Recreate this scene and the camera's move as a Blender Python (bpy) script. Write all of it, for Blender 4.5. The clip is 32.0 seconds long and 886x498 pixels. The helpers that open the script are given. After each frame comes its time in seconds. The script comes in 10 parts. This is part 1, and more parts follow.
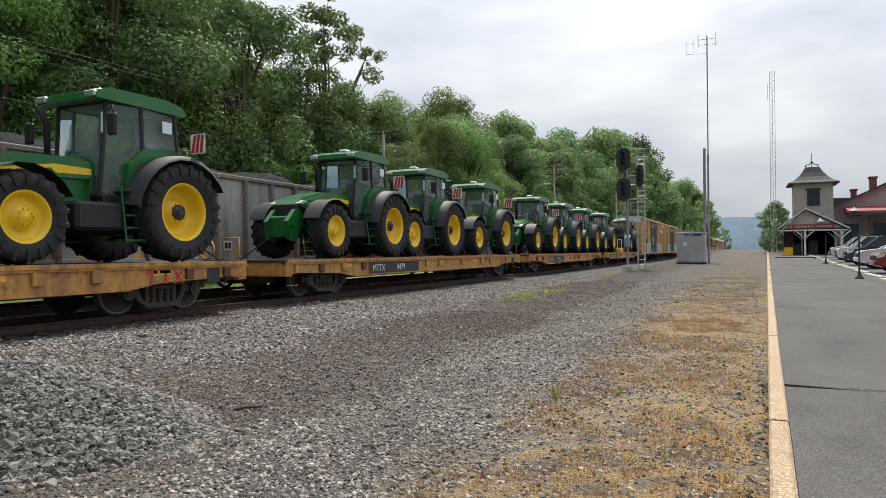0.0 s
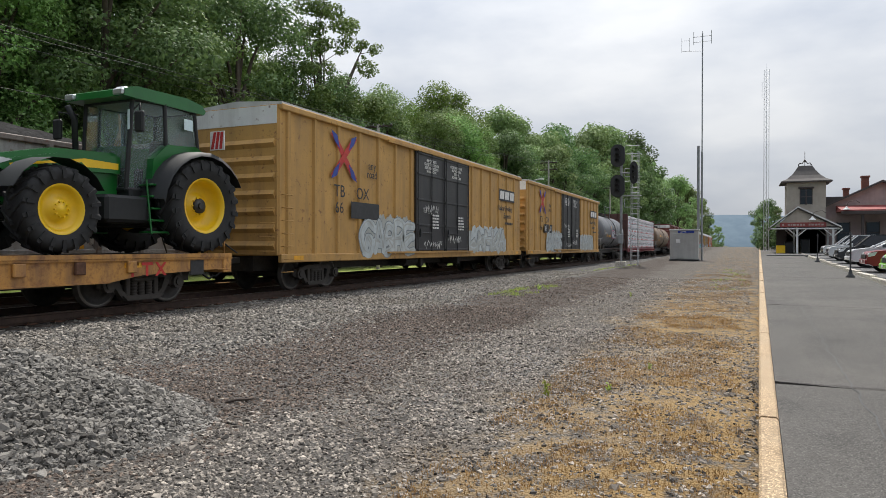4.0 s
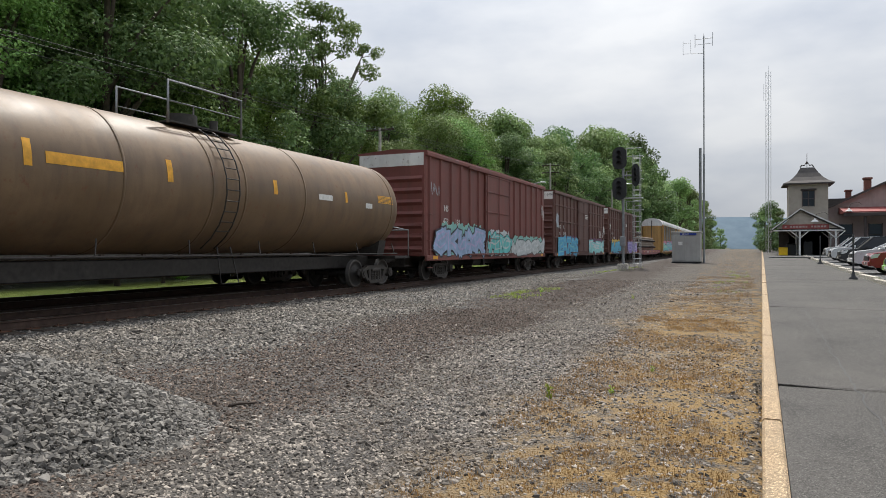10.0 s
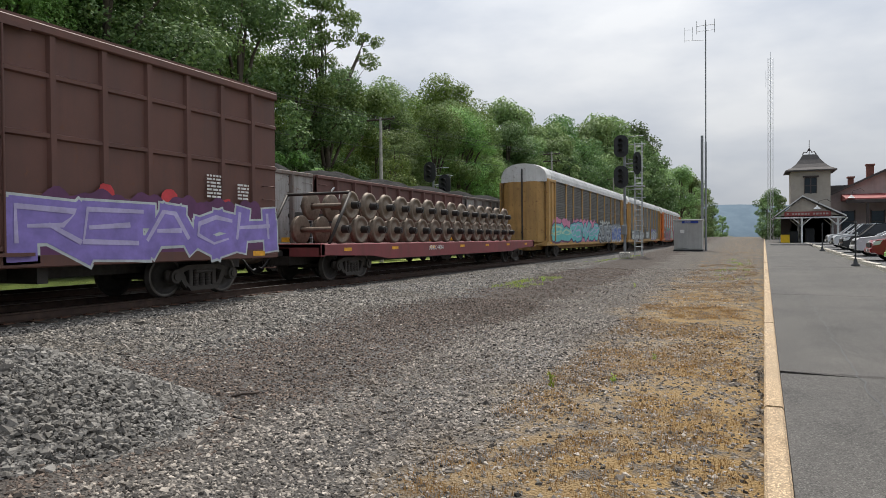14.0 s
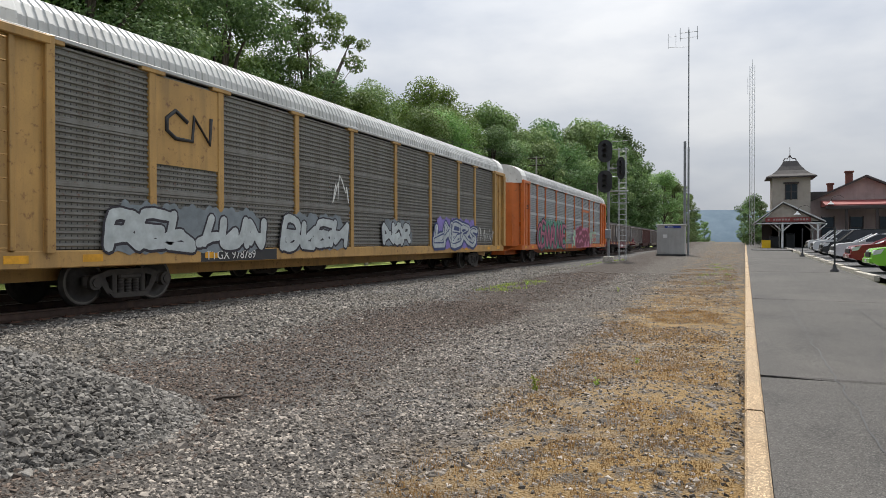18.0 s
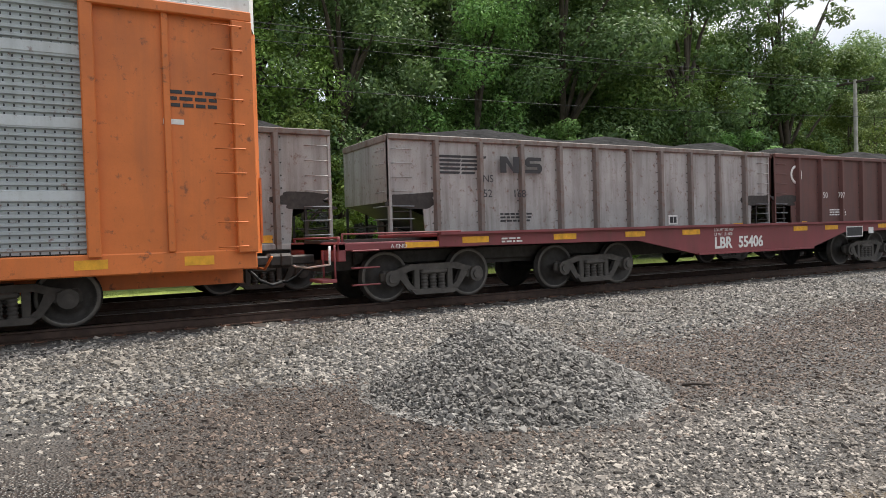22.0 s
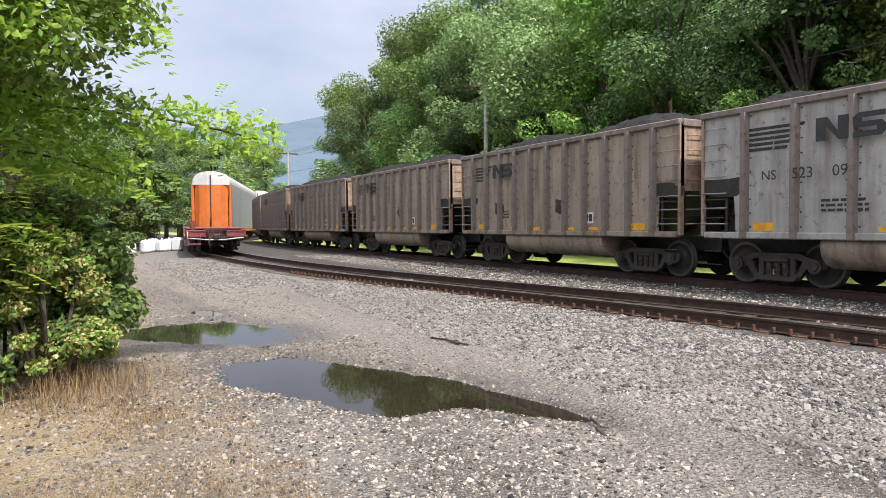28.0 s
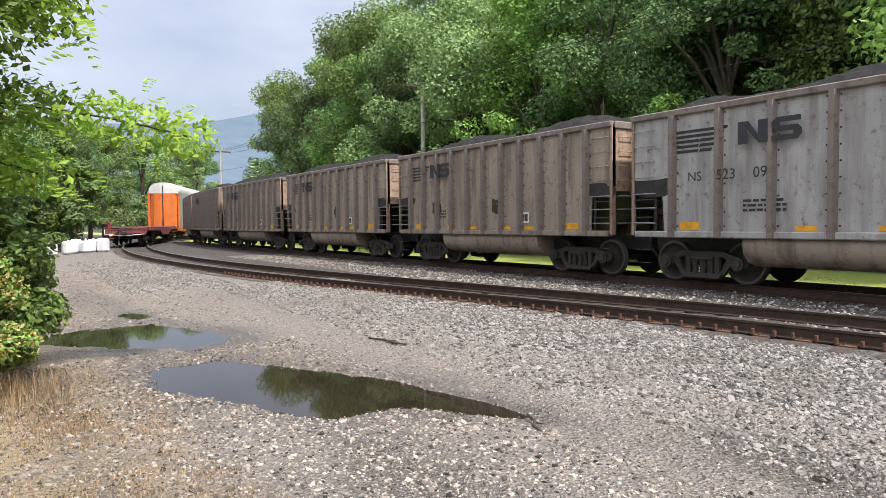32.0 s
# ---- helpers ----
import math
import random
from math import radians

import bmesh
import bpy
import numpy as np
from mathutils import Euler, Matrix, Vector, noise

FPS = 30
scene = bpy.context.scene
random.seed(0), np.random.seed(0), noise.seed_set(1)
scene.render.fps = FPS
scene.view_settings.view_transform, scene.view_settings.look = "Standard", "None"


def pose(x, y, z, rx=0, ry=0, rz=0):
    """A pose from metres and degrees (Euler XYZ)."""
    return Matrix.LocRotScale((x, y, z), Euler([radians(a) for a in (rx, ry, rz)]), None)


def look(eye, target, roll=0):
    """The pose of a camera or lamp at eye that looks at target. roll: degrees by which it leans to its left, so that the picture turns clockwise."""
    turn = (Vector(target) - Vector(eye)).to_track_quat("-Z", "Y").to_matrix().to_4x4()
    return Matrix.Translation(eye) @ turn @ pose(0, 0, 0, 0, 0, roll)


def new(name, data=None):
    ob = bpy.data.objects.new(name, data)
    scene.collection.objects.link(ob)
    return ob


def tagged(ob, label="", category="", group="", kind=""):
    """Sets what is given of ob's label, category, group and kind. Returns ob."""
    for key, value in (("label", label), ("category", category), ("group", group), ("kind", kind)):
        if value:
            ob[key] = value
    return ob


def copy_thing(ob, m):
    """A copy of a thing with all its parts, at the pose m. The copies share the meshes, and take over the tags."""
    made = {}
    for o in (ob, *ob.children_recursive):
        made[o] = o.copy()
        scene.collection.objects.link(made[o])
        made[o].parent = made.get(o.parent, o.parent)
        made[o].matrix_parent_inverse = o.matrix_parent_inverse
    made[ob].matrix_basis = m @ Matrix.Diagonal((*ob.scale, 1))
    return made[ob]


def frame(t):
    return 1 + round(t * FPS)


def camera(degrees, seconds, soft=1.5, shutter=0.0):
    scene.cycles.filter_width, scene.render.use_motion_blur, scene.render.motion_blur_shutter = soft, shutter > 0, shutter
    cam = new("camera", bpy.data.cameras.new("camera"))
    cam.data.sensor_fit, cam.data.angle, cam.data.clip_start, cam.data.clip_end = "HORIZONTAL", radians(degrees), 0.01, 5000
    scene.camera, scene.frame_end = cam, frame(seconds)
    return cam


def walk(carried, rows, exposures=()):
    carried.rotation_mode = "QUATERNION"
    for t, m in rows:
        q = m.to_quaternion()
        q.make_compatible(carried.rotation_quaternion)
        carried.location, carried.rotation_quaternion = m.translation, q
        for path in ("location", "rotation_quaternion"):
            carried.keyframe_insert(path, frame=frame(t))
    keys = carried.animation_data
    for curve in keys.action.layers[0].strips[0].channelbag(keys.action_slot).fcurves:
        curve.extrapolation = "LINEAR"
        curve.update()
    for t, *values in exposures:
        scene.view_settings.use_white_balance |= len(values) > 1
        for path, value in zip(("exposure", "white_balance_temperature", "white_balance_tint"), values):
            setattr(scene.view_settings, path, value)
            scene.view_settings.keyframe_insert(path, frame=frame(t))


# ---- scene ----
cam = camera(66.35, 32.0, 0.6, 0.0)
PATH = [
    (0, 0, 0, 1.24, 90.247, 0.452, 24.343),
    (0.5, 0, 0, 1.24, 90.251, 0.486, 24.163),
    (1, 0, 0, 1.24, 90.153, 0.303, 24.143),
    (1.5, 0, 0, 1.24, 89.961, 0.147, 24.026),
    (2, 0, 0, 1.24, 89.886, 0.357, 23.811),
    (2.5, 0, 0, 1.24, 89.88, 0.256, 23.833),
    (3, 0, 0, 1.24, 89.875, 0.119, 23.784),
    (3.5, 0, 0, 1.24, 89.836, -0.193, 23.806),
    (5.5, 0, 0, 1.24, 89.391, 0.394, 23.609),
    (6, 0, 0, 1.24, 89.348, 0.546, 23.398),
    (6.5, 0, 0, 1.24, 89.349, 0.627, 23.321),
    (7, 0, 0, 1.24, 89.351, 0.718, 23.168),
    (7.5, 0, 0, 1.24, 89.552, 0.645, 23.235),
    (8, 0, 0, 1.24, 89.691, 0.308, 23.277),
    (8.5, 0, 0, 1.24, 89.701, -0, 23.566),
    (9, 0, 0, 1.24, 89.775, 0.233, 24.065),
    (9.5, 0, 0, 1.24, 90.098, 0.228, 23.912),
    (10, 0, 0, 1.24, 90.042, 0.04, 23.982),
    (10.5, 0, 0, 1.24, 89.713, 0.077, 23.859),
    (11, 0, 0, 1.24, 89.375, 0.364, 23.768),
    (11.5, 0, 0, 1.24, 89.16, 0.546, 23.702),
    (12, 0, 0, 1.24, 89.099, 0.654, 23.833),
    (12.5, 0, 0, 1.24, 89.16, 0.475, 23.878),
    (13, 0, 0, 1.24, 89.229, 0.435, 23.978),
    (13.5, 0, 0, 1.24, 89.174, 0.331, 24.117),
    (14, 0, 0, 1.24, 89.158, 0.412, 24.117),
    (14.5, 0, 0, 1.24, 89.173, 0.51, 24.263),
    (16.5, 0, 0, 1.24, 89.239, 0.103, 24.725),
    (17, 0, 0, 1.24, 89.201, -0.316, 23.765),
    (17.5, 0, 0, 1.24, 89.236, -0.055, 23.091),
    (18, 0, 0, 1.24, 89.429, 0.058, 22.818),
    (18.5, 0, 0, 1.24, 89.504, 0.138, 22.688),
    (19, 0, 0, 1.24, 89.542, -0.08, 22.469),
    (19.5, 0, 0, 1.24, 89.604, -0.45, 22.471),
    (20, 0, 0, 1.24, 89.483, -0.414, 22.357),
    (20.5, 0, 0, 1.24, 89.284, 0.923, 23.9),
    (21, 0, 0, 1.24, 89.143, 0.624, 29.182),
    (21.5, 0, 0, 1.24, 87.442, -0.207, 42.917),
    (22, 0, 0, 1.24, 88.79, 1.682, 60.727),
    (22.5, 0, 0, 1.24, 90.989, 2.018, 92.367),
    (23, 0, 0, 1.24, 90.884, 0.923, 122.574),
    (23.5, 0, 0, 1.24, 90.639, 1.116, 141.928),
    (24, 0, 0, 1.24, 89.625, 1.261, 150.174),
    (24.5, 0, 0, 1.24, 89.35, 1.079, 153.924),
    (25, -1.83, -8.103, 1.332, 88.821, 1.473, 146.602),
    (25.5, -2.744, -12.149, 1.378, 90.021, 0.764, 150.335),
    (27.5, -2.744, -12.149, 1.378, 87.976, 0.653, 151.266),
    (28, -2.744, -12.149, 1.378, 87.847, 0.511, 151.244),
    (28.5, -2.744, -12.149, 1.378, 87.759, 0.421, 151.314),
    (29, -2.744, -12.149, 1.378, 87.759, 0.492, 150.978),
    (29.5, -2.744, -12.149, 1.378, 87.661, 0.321, 150.431),
    (30, -2.744, -12.149, 1.378, 87.512, 0.514, 149.232),
    (30.5, -2.744, -12.149, 1.378, 87.57, 0.456, 148.768),
    (31, -2.744, -12.149, 1.378, 87.607, 0.429, 147.238),
    (31.5, -2.744, -12.149, 1.378, 87.68, 0.486, 146.751),
    (32, -2.744, -12.149, 1.378, 87.766, 0.56, 145.965),
]
EXPOSURES = [(0, 0.06, 6480, 10.5), (3.0, 0.0, 6480, 10.5), (6.0, -0.1, 6480, 10.5), (20.5, -0.12, 6480, 10.5), (22.0, 0.25, 6480, 11), (23.0, 1.0, 6200, 12.5), (24.0, 0.5, 6200, 13), (26.0, 0.55, 6450, 15), (32.0, 0.55, 6450, 15)]
walk(cam, [(r[0], pose(*r[1:])) for r in PATH], EXPOSURES)

# ---- world, sun ----
SUN_AZ, SUN_EL = 14.0, 58.0      # degrees from +y towards -x, and above the horizon
world = bpy.data.worlds.new("sky")
scene.world = world
world.use_nodes = True
wn, wl = world.node_tree.nodes, world.node_tree.links
bg = wn["Background"]
sky = wn.new("ShaderNodeTexSky")
sky.sky_type, sky.sun_disc = "NISHITA", False
sky.sun_elevation, sky.sun_rotation = radians(SUN_EL), radians(-SUN_AZ)
sky.air_density, sky.dust_density, sky.ozone_density = 1.0, 2.5, 1.0
wcoord = wn.new("ShaderNodeTexCoord")
wmap = wn.new("ShaderNodeMapping")
wmap.inputs["Scale"].default_value = (1.0, 1.0, 2.6)
wnoise = wn.new("ShaderNodeTexNoise")
wnoise.inputs["Scale"].default_value, wnoise.inputs["Detail"].default_value, wnoise.inputs["Roughness"].default_value = 2.3, 7, 0.52
wl.new(wcoord.outputs["Generated"], wmap.inputs[0])
wl.new(wmap.outputs[0], wnoise.inputs[0])
wsep = wn.new("ShaderNodeSeparateXYZ")
wl.new(wcoord.outputs["Generated"], wsep.inputs[0])
# the veil of cloud is thick towards +y and thin towards -y
wveil = wn.new("ShaderNodeMapRange")
for i, v in ((1, -0.75), (2, 0.35), (3, -0.02), (4, 0.42)):
    wveil.inputs[i].default_value = v
wl.new(wsep.outputs[1], wveil.inputs[0])
wadd = wn.new("ShaderNodeMath")
wadd.operation = "ADD"
wl.new(wnoise.outputs[0], wadd.inputs[0])
wl.new(wveil.outputs[0], wadd.inputs[1])
wramp = wn.new("ShaderNodeMapRange")
wramp.interpolation_type = "SMOOTHSTEP"
for i, v in ((1, 0.50), (2, 0.86), (3, 0.42), (4, 0.95)):
    wramp.inputs[i].default_value = v
wl.new(wadd.outputs[0], wramp.inputs[0])
wcl = wn.new("ShaderNodeMixRGB")
wcl.inputs[1].default_value, wcl.inputs[2].default_value = (5.6, 6.1, 6.9, 1), (8.6, 8.8, 9.0, 1)
wn2 = wn.new("ShaderNodeTexNoise")
wn2.inputs["Scale"].default_value, wn2.inputs["Detail"].default_value = 3.4, 5
wl.new(wmap.outputs[0], wn2.inputs[0])
wr2 = wn.new("ShaderNodeMapRange")
wr2.inputs[1].default_value, wr2.inputs[2].default_value = 0.35, 0.68
wl.new(wn2.outputs[0], wr2.inputs[0])
wl.new(wr2.outputs[0], wcl.inputs[0])
wmix = wn.new("ShaderNodeMixRGB")
wl.new(wramp.outputs[0], wmix.inputs[0])
wl.new(sky.outputs[0], wmix.inputs[1])
# an overcast sky is brightest overhead
wup = wn.new("ShaderNodeMapRange")
for i, v in ((1, 0.0), (2, 1.0), (3, 0.72), (4, 2.3)):
    wup.inputs[i].default_value = v
wl.new(wsep.outputs[2], wup.inputs[0])
wbright = wn.new("ShaderNodeMixRGB")
wbright.blend_type = "MULTIPLY"
wbright.inputs[0].default_value = 1.0
wl.new(wcl.outputs[0], wbright.inputs[1])
wl.new(wup.outputs[0], wbright.inputs[2])
wl.new(wbright.outputs[0], wmix.inputs[2])
wl.new(wmix.outputs[0], bg.inputs[0])
bg.inputs[1].default_value = 0.10
sun = new("sun", bpy.data.lights.new("sun", "SUN"))
sun.data.energy, sun.data.angle, sun.data.color = 4.2, radians(2.0), (1.0, 0.95, 0.86)
sx, sy = -math.sin(radians(SUN_AZ)) * math.cos(radians(SUN_EL)), math.cos(radians(SUN_AZ)) * math.cos(radians(SUN_EL))
sun.matrix_world = look((sx * 300, sy * 300, math.sin(radians(SUN_EL)) * 300), (0, 0, 0))

# ---- building blocks ----
class MB:
    """A mesh in the making: vertices, faces and which faces are smooth."""

    def __init__(self):
        self.v, self.f, self.s = [], [], []

    def add(self, verts, faces, smooth=False):
        n = len(self.v)
        self.v.extend(tuple(p) for p in verts)
        self.f.extend(tuple(n + i for i in q) for q in faces)
        self.s.extend([smooth] * len(faces))
        return self

    def box(self, x0, x1, y0, y1, z0, z1):
        v = [(x, y, z) for x in (x0, x1) for y in (y0, y1) for z in (z0, z1)]
        return self.add(v, [(0, 1, 3, 2), (4, 6, 7, 5), (0, 4, 5, 1), (2, 3, 7, 6), (0, 2, 6, 4), (1, 5, 7, 3)])

    def cbox(self, x0, x1, y0, y1, z0, z1, c=0.03):
        """A box with its edges chamfered."""
        n = len(self.v)
        lo, hi = (x0, y0, z0), (x1, y1, z1)
        v, idx = [], {}
        for s in [(a, b, d) for a in (0, 1) for b in (0, 1) for d in (0, 1)]:
            for ax in range(3):
                p = []
                for k in range(3):
                    e = hi[k] if s[k] else lo[k]
                    p.append(e if k == ax else e + (-c if s[k] else c))
                idx[s, ax] = len(v)
                v.append(p)
        f = []
        for ax in range(3):
            o = [k for k in range(3) if k != ax]
            for side in (0, 1):
                q = []
                for a, b in ((0, 0), (1, 0), (1, 1), (0, 1)):
                    s = [0, 0, 0]
                    s[ax], s[o[0]], s[o[1]] = side, a, b
                    q.append(idx[tuple(s), ax])
                f.append(q if (side == 1) != (ax == 1) else q[::-1])
        for ax in range(3):
            o = [k for k in range(3) if k != ax]
            for a in (0, 1):
                for b in (0, 1):
                    s0, s1 = [0, 0, 0], [0, 0, 0]
                    s0[o[0]] = s1[o[0]] = a
                    s0[o[1]] = s1[o[1]] = b
                    s1[ax] = 1
                    s0, s1 = tuple(s0), tuple(s1)
                    q = [idx[s0, o[0]], idx[s0, o[1]], idx[s1, o[1]], idx[s1, o[0]]]
                    f.append(q if ((a == b) != (ax == 1)) else q[::-1])
        for s in [(a, b, d) for a in (0, 1) for b in (0, 1) for d in (0, 1)]:
            q = [idx[s, 0], idx[s, 1], idx[s, 2]]
            f.append(q if sum(s) % 2 else q[::-1])
        return self.add(v, f)

    def tube(self, p0, p1, r, seg=8, r1=None, caps=True, smooth=True):
        p0, p1 = Vector(p0), Vector(p1)
        d = (p1 - p0).normalized()
        a = d.orthogonal().normalized()
        b = d.cross(a)
        r1 = r if r1 is None else r1
        v = []
        for p, q in ((p0, r), (p1, r1)):
            for k in range(seg):
                t = 2 * math.pi * k / seg
                v.append(p + (a * math.cos(t) + b * math.sin(t)) * q)
        f = [(k, (k + 1) % seg, seg + (k + 1) % seg, seg + k) for k in range(seg)]
        self.add(v, f, smooth)
        if caps:
            self.add(v[:seg], [tuple(range(seg))[::-1]])
            self.add(v[seg:], [tuple(range(seg))])
        return self

    def path(self, pts, r, seg=6):
        """A bent tube through points, in one piece."""
        p = [Vector(q) for q in pts]
        d = [(b - a).normalized() for a, b in zip(p, p[1:])]
        a = d[0].orthogonal().normalized()
        v = []
        for i, q in enumerate(p):
            t = (d[max(i - 1, 0)] + d[min(i, len(d) - 1)])
            t = t.normalized() if t.length > 1e-5 else d[max(i - 1, 0)]
            a = (a - t * a.dot(t)).normalized()
            b = t.cross(a)
            for k in range(seg):
                w = 2 * math.pi * k / seg
                v.append(q + (a * math.cos(w) + b * math.sin(w)) * r)
        f = [(i * seg + k, i * seg + (k + 1) % seg, (i + 1) * seg + (k + 1) % seg, (i + 1) * seg + k) for i in range(len(p) - 1) for k in range(seg)]
        n = len(v)
        return self.add(v, f + [tuple(range(seg))[::-1], tuple(range(n - seg, n))], True)

    def lathe(self, axis, profile, centre, seg=24, smooth=True, arc=None):
        """Turns profile, pairs of (along, radius), round an axis 'x', 'y' or 'z' through centre."""
        c = Vector(centre)
        e = {"x": ((1, 0, 0), (0, 1, 0), (0, 0, 1)), "y": ((0, 1, 0), (0, 0, 1), (1, 0, 0)), "z": ((0, 0, 1), (1, 0, 0), (0, 1, 0))}[axis]
        u, a, b = (Vector(q) for q in e)
        v = []
        for al, r in profile:
            for k in range(seg):
                t = 2 * math.pi * k / seg
                v.append(c + u * al + (a * math.cos(t) + b * math.sin(t)) * r)
        f = []
        for i in range(len(profile) - 1):
            for k in range(seg):
                f.append((i * seg + k, i * seg + (k + 1) % seg, (i + 1) * seg + (k + 1) % seg, (i + 1) * seg + k))
        return self.add(v, f, smooth)

    def prism(self, poly, axis, a0, a1, smooth=False):
        """Pushes a flat outline, given in the two other axes, from a0 to a1 along axis ('x', 'y', 'z')."""
        n = len(poly)

        def at(p, a):
            return {"x": (a, p[0], p[1]), "y": (p[0], a, p[1]), "z": (p[0], p[1], a)}[axis]
        v = [at(p, a0) for p in poly] + [at(p, a1) for p in poly]
        self.add(v, [(k, (k + 1) % n, n + (k + 1) % n, n + k) for k in range(n)], smooth)
        self.add([at(p, a0) for p in poly], [tuple(range(n))[::-1]])
        return self.add([at(p, a1) for p in poly], [tuple(range(n))])

    def quad(self, a, b, c, d):
        return self.add([a, b, c, d], [(0, 1, 2, 3)])

    def mesh(self, name, material):
        me = bpy.data.meshes.new(name)
        me.from_pydata(self.v, [], self.f)
        me.polygons.foreach_set("use_smooth", self.s)
        bm = bmesh.new()
        bm.from_mesh(me)
        bmesh.ops.recalc_face_normals(bm, faces=bm.faces)
        bm.to_mesh(me)
        bm.free()
        if material:
            me.materials.append(material)
        me.update()
        return me


def part(name, mb, material, parent=None, label="", at=None):
    """Links a mesh as one part of its thing; mb may be a mesh made before, to share it."""
    me = mb.mesh(name, material) if isinstance(mb, MB) else mb
    ob = new(name, me)
    if parent:
        ob.parent = parent
    if at is not None:
        ob.matrix_basis = at
    return tagged(ob, label)


def thing(name, m, label, category, group="", kind=""):
    """An empty at a thing's base, to carry its parts."""
    ob = new(name)
    ob.empty_display_size = 0.2
    ob.matrix_basis = m
    return tagged(ob, label, category, group, kind)


def sheet(name, verts, faces, material, label="", category="", group="", kind="", smooth=False):
    """One mesh from arrays."""
    me = bpy.data.meshes.new(name)
    verts = np.asarray(verts, np.float32)
    faces = np.asarray(faces, np.int32)
    n, k = faces.shape
    me.vertices.add(len(verts))
    me.vertices.foreach_set("co", verts.ravel())
    me.loops.add(n * k)
    me.loops.foreach_set("vertex_index", faces.ravel())
    me.polygons.add(n)
    me.polygons.foreach_set("loop_start", np.arange(0, n * k, k, dtype=np.int32))
    me.polygons.foreach_set("loop_total", np.full(n, k, np.int32))
    me.polygons.foreach_set("use_smooth", np.full(n, smooth))
    me.materials.append(material)
    me.update(calc_edges=True)
    me.validate()
    return tagged(new(name, me), label, category, group, kind)


# ---- materials ----
def mat(name):
    m = bpy.data.materials.new(name)
    m.use_nodes = True
    n, l = m.node_tree.nodes, m.node_tree.links
    return m, n, l, n["Principled BSDF"]


def rgb(c):
    return (*c, 1)


def noise_node(n, l, coord, scale, detail=4, rough=0.55, stretch=None):
    t = n.new("ShaderNodeTexNoise")
    t.inputs["Scale"].default_value, t.inputs["Detail"].default_value, t.inputs["Roughness"].default_value = scale, detail, rough
    if stretch:
        mp = n.new("ShaderNodeMapping")
        mp.inputs["Scale"].default_value = stretch
        l.new(coord, mp.inputs[0])
        coord = mp.outputs[0]
    l.new(coord, t.inputs["Vector"])
    return t.outputs[0]


def ramp(n, l, fac, lo, hi, a=0.0, b=1.0):
    r = n.new("ShaderNodeMapRange")
    for i, v in ((1, lo), (2, hi), (3, a), (4, b)):
        r.inputs[i].default_value = v
    l.new(fac, r.inputs[0])
    return r.outputs[0]


def mix(n, l, fac, a, b):
    x = n.new("ShaderNodeMixRGB")
    for i, v in ((0, fac), (1, a), (2, b)):
        if isinstance(v, (tuple, list)):
            x.inputs[i].default_value = rgb(v)
        elif isinstance(v, (int, float)):
            x.inputs[i].default_value = v
        else:
            l.new(v, x.inputs[i])
    return x.outputs[0]


def bump(n, l, bsdf, height, strength, distance):
    b = n.new("ShaderNodeBump")
    b.inputs["Strength"].default_value, b.inputs["Distance"].default_value = strength, distance
    l.new(height, b.inputs["Height"])
    l.new(b.outputs[0], bsdf.inputs["Normal"])


def paint(name, colour, grime=(0.10, 0.085, 0.07), amount=0.5, rough=0.6, rust=0.0, metal=0.0, spread=0.12):
    """Weathered paint on steel: broad fading, streaks that run down, specks of rust."""
    m, n, l, p = mat(name)
    co = n.new("ShaderNodeTexCoord").outputs["Object"]
    info = n.new("ShaderNodeObjectInfo").outputs["Random"]
    fade = noise_node(n, l, co, 0.9, 5, 0.6)
    streak = noise_node(n, l, co, 3.2, 5, 0.6, (1, 1, 0.10))
    fine = noise_node(n, l, co, 34, 4, 0.6)
    light = tuple(min(1, c * (1 + spread) + 0.012) for c in colour)
    dark = tuple(c * (1 - 1.6 * spread) for c in colour)
    c = mix(n, l, ramp(n, l, fade, 0.3, 0.7), dark, light)
    c = mix(n, l, ramp(n, l, streak, 0.46, 0.74, 0, amount), c, grime)
    c = mix(n, l, ramp(n, l, fine, 0.52, 0.75, 0, amount * 0.45), c, grime)
    if rust:
        spots = noise_node(n, l, co, 6.5, 8, 0.68)
        c = mix(n, l, ramp(n, l, spots, 0.60 - 0.1 * rust, 0.70, 0, 0.85), c, (0.135, 0.052, 0.026))
    v = n.new("ShaderNodeHueSaturation")
    l.new(ramp(n, l, info, 0, 1, 0.93, 1.07), v.inputs["Value"])
    l.new(c, v.inputs["Color"])
    l.new(v.outputs[0], p.inputs["Base Color"])
    l.new(ramp(n, l, fade, 0.25, 0.75, rough - 0.08, rough + 0.14), p.inputs["Roughness"])
    p.inputs["Metallic"].default_value = metal
    bump(n, l, p, fine, 0.12, 0.01)
    return m


def plain(name, colour, rough=0.5, metal=0.0, spread=0.15, scale=12.0, bumps=0.1, emit=0.0):
    m, n, l, p = mat(name)
    co = n.new("ShaderNodeTexCoord").outputs["Object"]
    a = noise_node(n, l, co, scale, 5, 0.6)
    b = noise_node(n, l, co, scale * 0.17, 3, 0.5)
    c = mix(n, l, ramp(n, l, a, 0.3, 0.7), tuple(x * (1 - spread) for x in colour), tuple(min(1, x * (1 + spread)) for x in colour))
    c = mix(n, l, ramp(n, l, b, 0.35, 0.7, 0, spread * 1.4), c, tuple(x * 0.6 for x in colour))
    l.new(c, p.inputs["Base Color"])
    p.inputs["Roughness"].default_value, p.inputs["Metallic"].default_value = rough, metal
    bump(n, l, p, a, bumps, 0.01)
    return m


